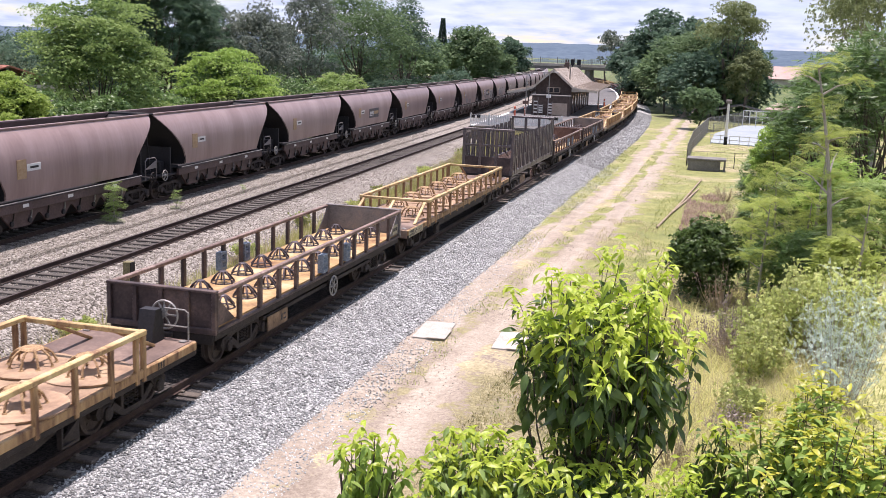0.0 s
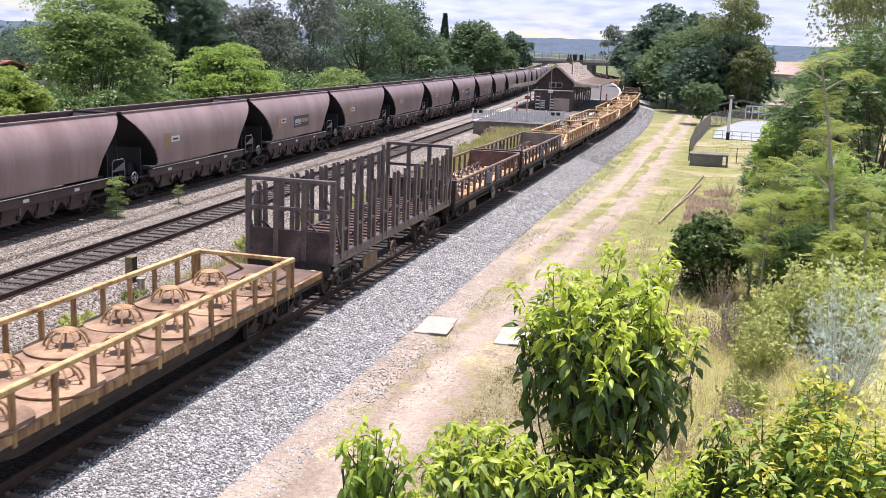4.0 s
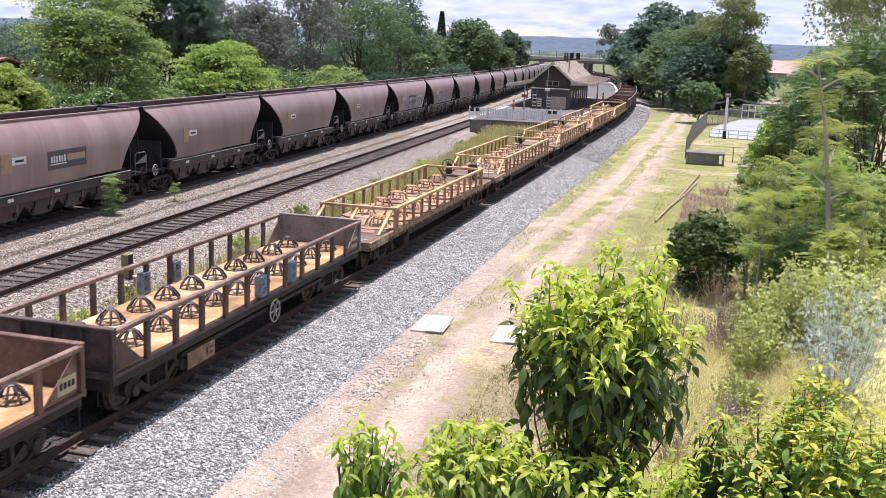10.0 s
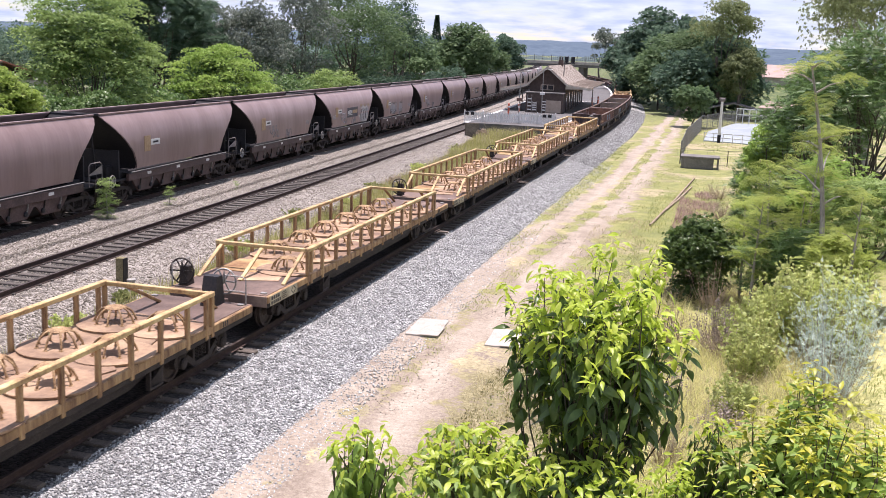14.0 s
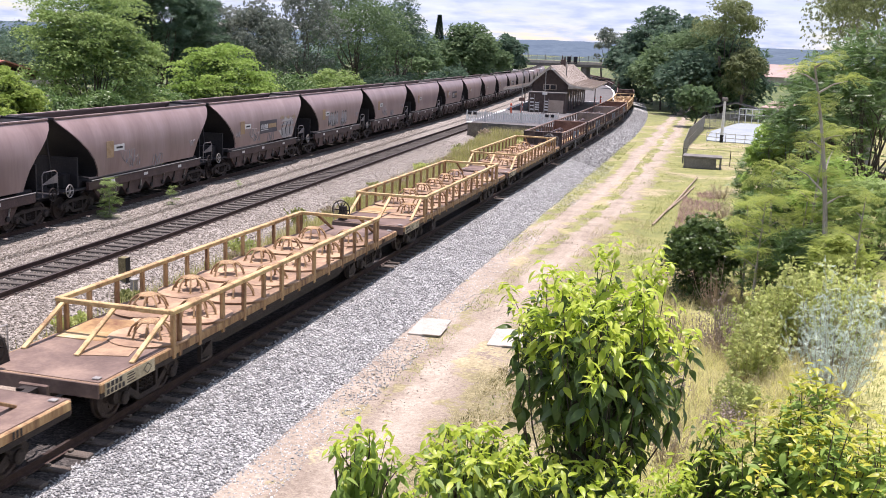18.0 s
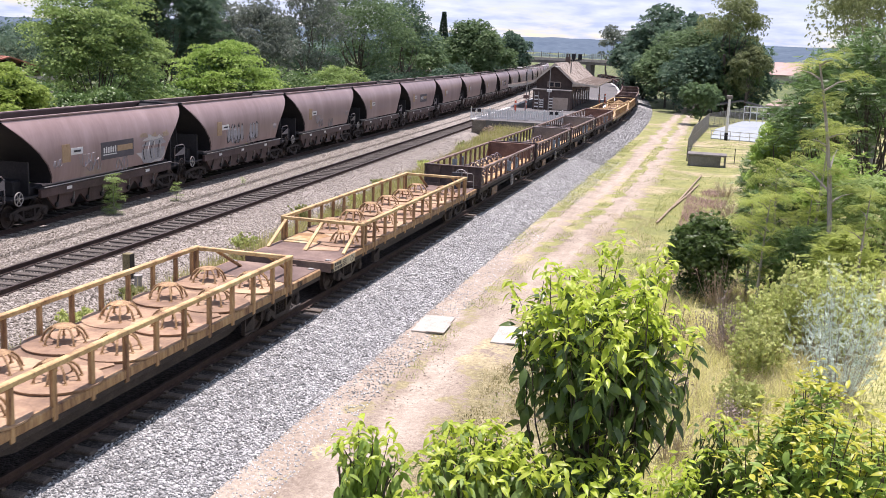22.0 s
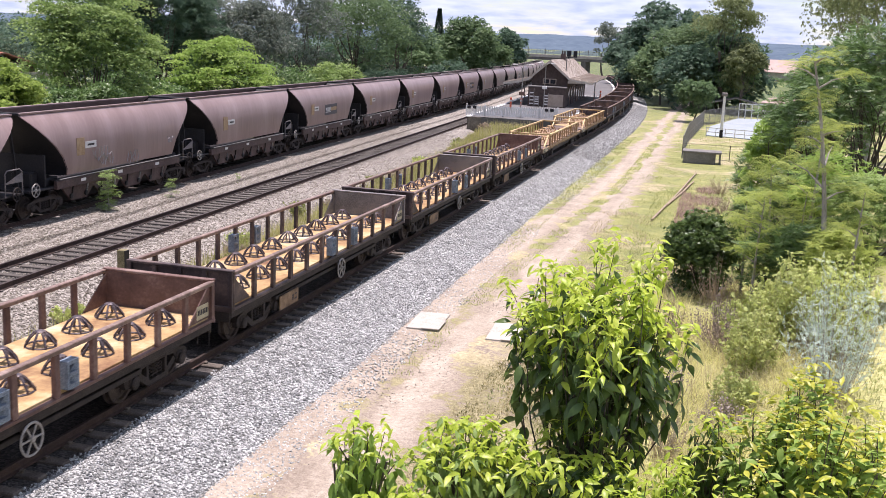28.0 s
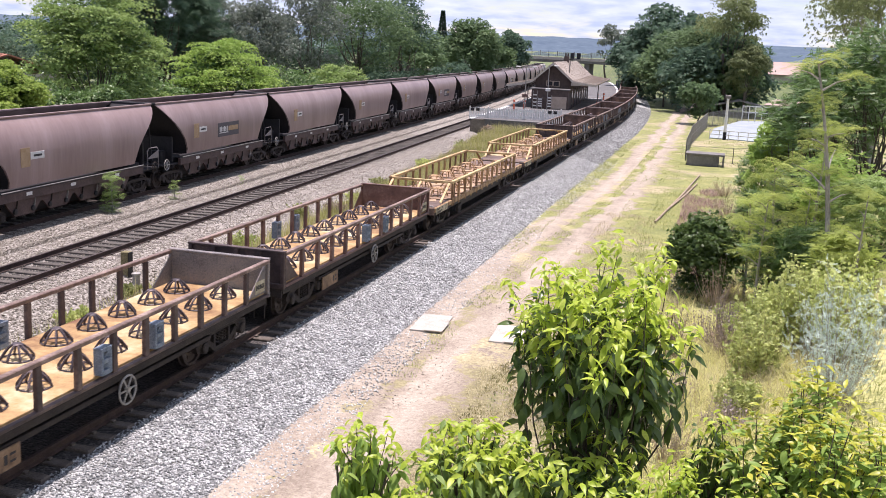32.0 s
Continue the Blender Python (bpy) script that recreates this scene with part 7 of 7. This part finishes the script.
def station():
    ss = [87 + 2.2 * k for k in range(64)]
    lf, rt = [mid_line(s, 1.68)[:2] for s in ss], [near_line(s, -1.70)[:2] for s in ss]
    n = len(ss)
    v = [(x, y, z) for z in (0.95, -0.75) for x, y in lf + rt]
    f = []
    for k in range(n - 1):
        f += [(k, k + 1, n + k + 1, n + k), (2 * n + k, 3 * n + k, 3 * n + k + 1, 2 * n + k + 1), (k, 2 * n + k, 2 * n + k + 1, k + 1), (n + k, n + k + 1, 3 * n + k + 1, 3 * n + k)]
    f += [(0, n, 3 * n, 2 * n), (n - 1, 3 * n - 1, 4 * n - 1, 2 * n - 1)]
    pl = tagged(new("platform", Shape().add(v, f).mesh("platform", ASPHALT)), "grey asphalt island platform with concrete faces", "platform", kind="structure")
    for line, o0, o1, sa in ((mid_line, 1.60, 1.98, 86.6), (near_line, -1.98, -1.62, 92)):
        part("coping", sweep(line, [sa + 2.2 * k for k in range(62)], [(o0, 0.90), (o1, 0.90), (o1, 0.985), (o0, 0.985)]), WHITE, pl, "white painted platform edge")
    a, b = Vector((*mid_line(86.9, 1.7)[:2], 0)), Vector((*near_line(89.0, -1.75)[:2], 0))
    for k in range(6):
        p, q = a + (b - a) * (k / 6 + 0.005), a + (b - a) * ((k + 1) / 6 - 0.005)
        part("end_block", Shape().beam((p.x, p.y - 0.1, 0.12), (q.x, q.y - 0.1, 0.12), 0.25, 1.62, 0.03), DARK_BLOCK, pl)
    part("cross_line", Shape().box(-19.5, -15.9, 141.0, 141.4, 0.952, 0.958), WHITE, pl)

    # picket fence across the platform's end
    fe = thing("picket_fence", "white picket fence across the end of the platform", "fence")
    p, q = Vector((-21.45, 87.7, 0.95)), Vector((-13.75, 90.4, 0.95))
    for z in (0.22, 0.72):
        part("fence_rail", Shape().beam(p + Vector((0, 0, z)), q + Vector((0, 0, z)), 0.05, 0.08), WHITE, fe)
    pk = Shape().prism([(-0.055, 0.05), (0.055, 0.05), (0.055, 0.86), (0.0, 0.95), (-0.055, 0.86)], -0.012, 0.012, "y").mesh("picket", WHITE)
    for k in range(54):
        c = p + (q - p) * (k / 53)
        part("picket", pk, WHITE, fe, at=pose(*c, 0, 0, 19.3) @ pose(0, -0.05, 0))
    for k in range(6):
        c = p + (q - p) * (k / 5)
        part("fence_post", Shape().box(c.x - 0.05, c.x + 0.05, c.y + 0.02, c.y + 0.12, 0.95, 2.0, 0.01), WHITE, fe)
    for k, off in ((0.03, 0), (0.09, 0), (0.88, 0), (0.94, 0)):
        c = p + (q - p) * k
        part("small_sign", Shape().box(c.x - 0.16, c.x + 0.16, c.y - 0.14, c.y - 0.11, 1.58, 1.84, 0.005), HOP_DARK, fe, "small black sign")

    st = thing("station_building", "brown brick station building with flared beige roof", "station", at=pose(-17.75, 108.3, 0.95, 0, 0, 3.3))
    hw, ln = 1.92, 30.0
    part("wall", Shape().prism([(-hw, 0), (hw, 0), (hw, 3.1), (0, 4.9), (-hw, 3.1)], 2.2, ln, "y"), BRICK, st, "dark brown brick walls with a gable end")
    part("annexe", Shape().box(-hw - 0.1, hw + 0.02, 0, 2.2, 0, 2.05, 0.02), BRICK, st, "low flat-roofed brick annexe")
    part("annexe_roof", Shape().box(-hw - 0.2, hw + 0.12, -0.1, 2.2, 2.05, 2.17, 0.02), CONCRETE_DARK, st)
    part("pale_door_panel", Shape().box(0.15, hw - 0.15, -0.03, 0.02, 0.05, 1.35, 0.01), BRICK_PALE, st, "pale pinkish panel")
    wn = part("window", Shape().box(-0.75, 0.72, 2.12, 2.2, 2.35, 2.95, 0.01), BRICK_PALE, st, "small window with pale frame")
    for x in (-0.62, 0.08):
        part("pane", Shape().box(x, x + 0.55, 2.08, 2.125, 2.43, 2.87), DARK_GLASS, wn)
    for s in (-1, 1):
        for k in range(7):
            y = 4.2 + 3.6 * k
            part("doorway", Shape().box(s * (hw - 0.02), s * (hw + 0.03), y, y + 1.1, 0, 2.1, 0.01), DARK_GLASS, st)
        part("awning_post", Shape().box(s * 4.2 - 0.06, s * 4.2 + 0.06, 14, 14.12, 0, 2.55), PALE_STEEL, st)
    # flared roof: steep over the gable, flatter over the awnings
    prof = [(-5.0, 2.42), (-3.2, 2.72), (-2.2, 3.02), (-1.1, 4.05), (0, 4.98), (1.1, 4.05), (2.2, 3.12), (3.2, 2.95), (4.75, 2.80)]
    top = prof + [(x, z - 0.09) for x, z in reversed(prof)]
    roof = part("roof", Shape().prism(top, 1.5, ln + 1.5, "y"), ROOF, st, "beige ribbed metal roof with flared awnings")
    seam = Shape()
    for a_, b_ in zip(prof[:-1], prof[1:]):
        seam.beam((a_[0], 0, a_[1] + 0.012), (b_[0], 0, b_[1] + 0.012), 0.05, 0.03)
    sm = seam.mesh("roof_seam", ROOF)
    for k in range(34):
        part("roof_seam", sm, ROOF, roof, at=pose(0, 1.9 + k * 0.88, 0))
    part("barge_board", Shape().prism([(x, z - 0.10) for x, z in prof] + [(x, z - 0.30) for x, z in reversed(prof)], 1.42, 1.5, "y"), CONCRETE, roof)
    part("awning_soffit", Shape().prism([(2.0, 2.86), (4.7, 2.66), (4.7, 2.62), (2.0, 2.55)], 1.6, ln + 1.3, "y"), CONCRETE, roof)
    ch = part("chimney", Shape().box(-0.28, 0.28, 16.0, 16.8, 4.6, 5.6, 0.03), BRICK, roof, "dark brick chimney stack")
    for x in (-0.14, 0.14):
        part("chimney_pot", Shape().lathe([(0.10, 5.6), (0.08, 5.95)], 8, (x, 16.4, 0)), BRICK, ch)
    part("vent_pipe", Shape().tube([(1.35, 6, 3.7), (1.35, 6, 5.1)], 0.06, 6), CONCRETE_DARK, roof)
    for x, h in ((-1.55, 1.9), (-1.0, 1.2), (0.0, 1.5)):
        rk = thing("white_sign_rack", "white metal rack of notices by the annexe", "sign", at=pose(-17.75 + x, 107.9, 0.95))
        part("frame", Shape().box(-0.24, -0.2, -0.05, 0, 0, h).box(0.2, 0.24, -0.05, 0, 0, h), PALE_STEEL, rk)
        for k in range(4):
            part("panel", Shape().box(-0.2, 0.2, -0.04, -0.01, 0.25 + k * h / 5, 0.38 + k * h / 5), WHITE, rk)

    for x, y, h, lab in ((-17.0, 89.9, 4.6, "tall pale lamp post by the picket fence"), (-17.75, 106.6, 4.6, "tall pale lamp post before the station")):
        lp = thing("platform_lamp", lab, "lamp post", "platform lamp posts", at=pose(x, y, 0.95))
        part("pole", Shape().tube([(0, 0, 0), (0, 0, h)], [0.055, 0.04], 8), PALE_STEEL, lp)
        part("arm", Shape().tube([(-0.75, 0, h + 0.02), (0, 0, h - 0.02), (0.75, 0, h + 0.02)], 0.03, 6), PALE_STEEL, lp)
        for s in (-1, 1):
            part("lamp_head", Shape().box(s * 0.5, s * 0.95, -0.1, 0.1, h - 0.02, h + 0.08, 0.03), WHITE, lp)
        part("box", Shape().box(-0.24, 0.24, -0.14, 0.14, 1.95, 2.25, 0.02), RED_STEEL if y < 100 else WHITE, lp)
    for x, y in ((-20.0, 100.2), (-19.1, 101.0), (-15.0, 128.0), (-14.6, 131.0)):
        bo = thing("bollard", "slim orange-red platform bollard", "bollard", "platform bollards", at=pose(x, y, 0.95))
        part("post", Shape().lathe([(0.1, 0), (0.1, 1.15), (0.06, 1.2)], 10), mat("orange_red", (0.42, 0.08, 0.04), (0.58, 0.13, 0.07), None), bo)
        part("band", Shape().lathe([(0.104, 0.8), (0.104, 0.95)], 10), WHITE, bo)


station()


# ---------------------------------------------------------------- road bridge far down the line
def mesh_panel(x0, x1, z0, z1, step, w):
    """Crossed wires of a fence panel, as thin bars."""
    sh = Shape()
    k = x0
    while k <= x1:
        sh.box(k, k + w, -w / 2, w / 2, z0, z1)
        k += step
    z = z0
    while z <= z1 + 0.01:
        sh.box(x0, x1, -w / 2, w / 2, z - w / 2, z + w / 2)
        z += max(step, (z1 - z0) / 4)
    return sh


def road_bridge():
    y = 238.0
    br = thing("road_bridge", "grey concrete road bridge with a high mesh fence", "bridge", at=pose(0, y, 0))
    x0, x1 = -78.0, -20.0
    part("deck", Shape().box(x0, x1, 0, 9, 4.5, 5.25, 0.05), CONCRETE_DARK, br, "concrete bridge deck")
    part("parapet", Shape().box(x0, x1, -0.15, 0.12, 5.1, 5.75, 0.03), CONCRETE, br, "pale concrete parapet")
    for x in (-62.0, -48.5, -31.0):
        part("pier", Shape().box(x - 0.6, x + 0.6, 0.5, 8.5, -0.7, 4.5, 0.05), CONCRETE_DARK, br)
    sc = part("fence_mesh", mesh_panel(x0, x1, 5.75, 7.0, 0.45, 0.03), GREY_STEEL, br)
    for k in range(30):
        x = x0 + k * 2.0
        part("fence_post", Shape().box(x - 0.05, x + 0.05, -0.05, 0.05, 5.7, 7.15), GREY_STEEL, br)
    gr = thing("guard_rail", "white guard rail along the raised road", "guard rail", at=pose(0, y, 0))
    part("rail", Shape().beam((-20, 0, 5.9), (4, 3, 5.7), 0.1, 0.35), WHITE, gr)
    for k in range(9):
        part("post", Shape().box(-20.05 + 3 * k, -19.95 + 3 * k, 0.37 * k, 0.37 * k + 0.1, 3.2, 5.9), PALE_STEEL, gr)


road_bridge()


def signal_gantry():
    sg = thing("signal", "dark railway signal heads before the bridge", "signal", at=pose(-27.5, 190, -0.7))
    part("post", Shape().tube([(0, 0, 0), (0, 0, 7.2)], 0.09, 8), HOP_DARK, sg)
    for x in (0.0, 1.2):
        part("signal_head", Shape().box(x - 0.34, x + 0.34, -0.12, 0.2, 6.5, 7.6, 0.03), HOP_DARK, sg)
    part("bracket", Shape().box(-1.6, 1.6, -0.06, 0.06, 6.3, 6.44), HOP_DARK, sg)


signal_gantry()


# ---------------------------------------------------------------- beside the dirt track
def wire_fence(name, pts, height, label, wire=0.10, thick=0.012, material=GREY_STEEL, posts=2.6):
    fe = thing(name, label, "fence")
    for (xa, ya), (xb, yb) in zip(pts[:-1], pts[1:]):
        a, b = Vector((xa, ya, ground_z(xa, ya))), Vector((xb, yb, ground_z(xb, yb)))
        length = (b - a).length
        n = max(1, round(length / posts))
        for k in range(n + 1):
            c = a + (b - a) * k / n
            part("post", Shape().tube([c, c + Vector((0, 0, height + 0.05))], 0.03, 6), material, fe)
        sh = Shape()
        m = int(length / wire)
        for k in range(m):
            c = a + (b - a) * k / m
            sh.beam(c + Vector((0, 0, 0.03)), c + Vector((0, 0, height)), thick, thick)
        for z in (0.05, height * 0.5, height):
            sh.beam(a + Vector((0, 0, z)), b + Vector((0, 0, z)), 0.02, 0.02)
        part("wire_mesh", sh, material, fe)
    return fe


def verge():
    for k, (x, y, w, d) in enumerate(((-7.33, 26.72, 0.88, 1.75), (-5.0, 26.5, 0.95, 1.75))):
        sl = thing("concrete_slab", "pale concrete pit cover lying in the dirt", "concrete slab", "pit covers", at=pose(x, y, ground_z(x, y), 0, 0, 3))
        part("cover", Shape().box(-w / 2, w / 2, -d / 2, d / 2, -0.06, 0.05, 0.015), CONCRETE, sl)
        part("lid", Shape().box(-w / 2 + 0.42, w / 2 + 0.06, -d / 2 - 0.06, 0.05, 0.054, 0.085, 0.01), CONCRETE, sl)
    for k, (x0, y0, x1, y1) in enumerate(((-2.5, 48.0, -0.95, 69.5), (-2.15, 52.5, -1.0, 64.5))):
        lg = thing("timber_pole", "long weathered timber pole lying in the grass", "pole", "fallen poles")
        part("pole", Shape().tube([(x0, y0, ground_z(x0, y0) + 0.1), ((x0 + x1) / 2 + 0.05, (y0 + y1) / 2, ground_z((x0 + x1) / 2, (y0 + y1) / 2) + 0.11), (x1, y1, ground_z(x1, y1) + 0.1)], [0.05, 0.048, 0.04], 8), mat("weathered_timber", (0.17, 0.13, 0.09), (0.31, 0.24, 0.17), (0.44, 0.36, 0.27), 2, 20, 0.9, 0, 0.5), lg)
    bx = thing("concrete_culvert_box", "low grey concrete box with an open end", "concrete box", at=pose(-0.75, 76.6, ground_z(-0.75, 76.6)))
    part("wall", Shape().box(-1.35, 0.95, -0.35, -0.22, 0, 0.78, 0.02), CONCRETE_DARK, bx)
    part("wall", Shape().box(-1.35, 0.95, 1.2, 1.33, 0, 0.78, 0.02), CONCRETE_DARK, bx)
    part("end_wall", Shape().box(-1.35, -1.22, -0.22, 1.2, 0, 0.78, 0.02), CONCRETE_DARK, bx)
    part("lid", Shape().box(-1.45, 1.35, -0.42, 1.4, 0.78, 0.93, 0.03), CONCRETE_DARK, bx, "stained concrete lid")
    part("leg", Shape().box(1.18, 1.32, -0.35, -0.22, 0, 0.78, 0.02), CONCRETE_DARK, bx)
    wire_fence("chain_link_fence", ((-2.3, 79.5), (-2.35, 95.0), (-1.4, 119.0), (3.3, 140.0), (9.0, 150.0)), 1.7, "grey chain-link fence round the grassy compound", 0.12, 0.012, PALE_STEEL)
    wire_fence("low_wire_fence", ((-2.3, 79.5), (1.2, 79.2), (5.0, 79.0)), 1.15, "low wire fence with slim posts", 0.5, 0.008)
    ct = thing("sports_court", "pale blue-grey sports court surface behind the fence", "court", at=pose(0, 0, ground_z(3, 115)))
    part("surface", Shape().prism([(-0.9, 104), (9.5, 101), (12, 140), (2.6, 137), (-0.6, 118)], -0.05, 0.06, "z"), mat("court_surface", (0.19, 0.225, 0.245), (0.24, 0.275, 0.295), (0.30, 0.33, 0.345), 0.4, 8, 0.8, 0, 0.1), ct)
    wf = thing("white_fence", "low white post-and-rail fence by the court", "fence")
    for k in range(8):
        part("post", Shape().box(-0.9 + 0.9 * k, -0.82 + 0.9 * k, 103.3 - 0.3 * k, 103.4 - 0.3 * k, -0.7, 0.25), WHITE, wf)
    part("rail", Shape().beam((-0.9, 103.3, 0.2), (6.2, 101.0, 0.2), 0.05, 0.07), WHITE, wf)
    part("rail", Shape().beam((-0.9, 103.3, -0.2), (6.2, 101.0, -0.2), 0.05, 0.07), WHITE, wf)
    gw = thing("white_railing", "white metal railing beyond the court", "railing")
    for k in range(6):
        part("post", Shape().box(2.6 + 0.8 * k, 2.7 + 0.8 * k, 136, 136.1, -0.7, 1.3), WHITE, gw)
    for z in (0.5, 1.25):
        part("rail", Shape().box(2.6, 6.7, 136, 136.08, z, z + 0.12), WHITE, gw)
    po = thing("light_pole", "white pole with a dark base and a small lamp head", "pole", at=pose(0.55, 102.9, ground_z(0.55, 102.9)))
    part("base", Shape().tube([(0, 0, 0), (0, 0, 0.75)], 0.17, 10), HOP_DARK, po)
    part("shaft", Shape().tube([(0, 0, 0.75), (0, 0, 4.0)], [0.15, 0.12], 10), WHITE, po)
    part("lamp_head", Shape().box(-0.28, 0.28, -0.14, 0.14, 4.0, 4.35, 0.04), GREY_STEEL, po)
    sh = thing("picnic_shelter", "dark open-sided shelter with a low pitched roof", "shelter", at=pose(2.3, 147, -1.8))
    part("roof", Shape().prism([(-4.2, 2.5), (0, 3.5), (4.2, 2.5), (4.2, 2.35), (0, 3.35), (-4.2, 2.35)], -2.5, 2.5, "y"), CONCRETE_DARK, sh, "dark grey metal roof")
    for x in (-3.8, -1.3, 1.3, 3.8):
        for y in (-2.2, 2.2):
            part("post", Shape().box(x - 0.07, x + 0.07, y - 0.07, y + 0.07, 0, 2.5), HOP_DARK, sh)
    part("bench", Shape().box(-3, 3, -0.4, 0.4, 0.4, 0.5, 0.02).box(-2.6, -2.4, -0.3, 0.3, 0, 0.4).box(2.4, 2.6, -0.3, 0.3, 0, 0.4), BRICK, sh)
    # marker posts between the tracks
    for x, y, h, lab in ((-17.25, 26.92, 0.93, "short weathered timber marker post beside the track"),):
        po = thing("marker_post", lab, "post", at=pose(x, y, -0.72))
        part("post", Shape().box(-0.13, 0.13, -0.13, 0.13, 0, h + 0.2, 0.02), mat("post_timber", (0.10, 0.09, 0.045), (0.20, 0.17, 0.09), (0.30, 0.25, 0.15), 3, 20, 0.9, 0, 0.5), po)
        part("plate", Shape().box(0.131, 0.15, -0.12, 0.12, 0.2, h + 0.19), HOP_DARK, po)
    pp = thing("vent_pipe", "grey capped pipe standing in the grass", "pipe", at=pose(-16.79, 26.73, -0.72))
    part("pipe", Shape().lathe([(0.11, 0), (0.11, 0.46), (0.14, 0.47), (0.14, 0.53), (0.05, 0.56)], 12), PALE_STEEL, pp)


verge()


def house(x, y, w, d, h, roof_h, turn, roof_mat, label, z=None):
    z = ground_z(x, y) if z is None else z
    ho = thing("house", label, "house", "houses in the distance", at=pose(x, y, z, 0, 0, turn))
    part("wall", Shape().box(-w / 2, w / 2, -d / 2, d / 2, 0, h, 0.02), CONCRETE, ho)
    part("roof", Shape().prism([(-w / 2 - 0.5, h), (0, h + roof_h), (w / 2 + 0.5, h), (w / 2 + 0.5, h - 0.12), (0, h + roof_h - 0.15), (-w / 2 - 0.5, h - 0.12)], -d / 2 - 0.5, d / 2 + 0.5, "y"), roof_mat, ho)
    for k in range(3):
        wd = part("window", Shape().box(-w / 2 + 1 + k * w / 3, -w / 2 + 2.2 + k * w / 3, -d / 2 - 0.06, -d / 2, 0.9, 2.1, 0.01), WHITE, ho)
        part("pane", Shape().box(-w / 2 + 1.1 + k * w / 3, -w / 2 + 2.1 + k * w / 3, -d / 2 - 0.08, -d / 2 - 0.05, 1.0, 2.0), DARK_GLASS, wd)
    return ho


ROOF_RED = mat("red_roof", (0.234, 0.078, 0.055), (0.328, 0.133, 0.094), (0.39, 0.195, 0.148), 0.6, 8, 0.7)
ROOF_PALE = mat("pale_roof", (0.263, 0.179, 0.154), (0.339, 0.237, 0.204), (0.386, 0.28, 0.244), 0.6, 8, 0.6)
house(*spot(1388, 235), 14, 9, 3.2, 2.6, 75, ROOF_PALE, "distant house with a faded pinkish metal roof", 1.2)
house(*spot(1400, 128), 4, 3.4, 1.6, 0.7, 60, ROOF_PALE, "small shed with a pale roof among trees", 0.4)
house(*spot(-2, 118), 12, 9, 2.9, 2.0, 60, ROOF_RED, "distant house with a red roof")
house(*spot(-60, 150), 14, 9, 3.0, 2.2, 40, ROOF_RED, "distant house with a red roof")
house(*spot(745, 215), 14, 9, 2.9, 1.8, 20, ROOF_PALE, "distant house with a pale roof behind trees")


# ---------------------------------------------------------------- distance
def ridge(name, radius, base, lift, rough, material, label, seed, step=0.5, scale=8.0):
    """A ring of hills or woods round the place."""
    v, f, n = [], [], int(360 / step)
    for k in range(n):
        a = radians(k * step)
        q = Vector((math.cos(a) * scale, math.sin(a) * scale, seed))
        h = base + lift * (0.5 + 0.5 * noise.noise(q)) + rough * noise.noise(q * 5.3) + rough * 0.5 * noise.noise(q * 17.0)
        for r, z in ((radius, -3.0), (radius * 1.06, h * 0.62), (radius * 1.15, h)):
            v.append((r * math.cos(a), r * math.sin(a), z))
    for k in range(n):
        i, j = 3 * k, 3 * ((k + 1) % n)
        f += [(i, j, j + 1, i + 1), (i + 1, j + 1, j + 2, i + 2)]
    me = Shape().add(v, f).mesh(name, material, True)
    tagged(new(name, me), label, "hills", kind="structure")


# haze comes from the ridge materials' colours alone
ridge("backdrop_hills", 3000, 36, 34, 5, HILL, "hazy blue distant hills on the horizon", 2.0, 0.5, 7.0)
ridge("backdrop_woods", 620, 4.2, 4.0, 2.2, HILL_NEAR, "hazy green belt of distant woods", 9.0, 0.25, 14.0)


# ---------------------------------------------------------------- movement
def line_pose(line, s):
    x, y, a = line(s)
    return pose(x, y, 0, 0, 0, a)


def motions():
    times = [0.0, 0.1] + [1.0 + k for k in range(31)] + [31.9, 32.0]
    for ob, s in FREIGHT:
        walk(ob, [(t, line_pose(near_line, s - V_FREIGHT * t)) for t in times])
    for ob, s in COAL:
        walk(ob, [(t, line_pose(coal_line, s - coal_run(t))) for t in times])
    # every wheelset of a train turns alike: key the first of each place, and let the rest share its keys
    for train, run in ((FREIGHT, lambda t: V_FREIGHT * t), (COAL, coal_run)):
        keyed = {}
        for ob, _ in train:
            for b in ob.children:
                for w in b.children:
                    if not w.name.startswith("wheelset"):
                        continue
                    y = round(w.matrix_basis.translation.y, 2)
                    if y not in keyed:
                        walk(w, [(k / 10, pose(0, y, WHEEL_R, math.degrees(run(k / 10) / WHEEL_R), 0, 0)) for k in range(321)])
                        keyed[y] = w
                    else:
                        w.rotation_mode = "QUATERNION"
                        src = keyed[y].animation_data
                        own = w.animation_data_create()
                        own.action = src.action
                        own.action_slot = src.action_slot


motions()
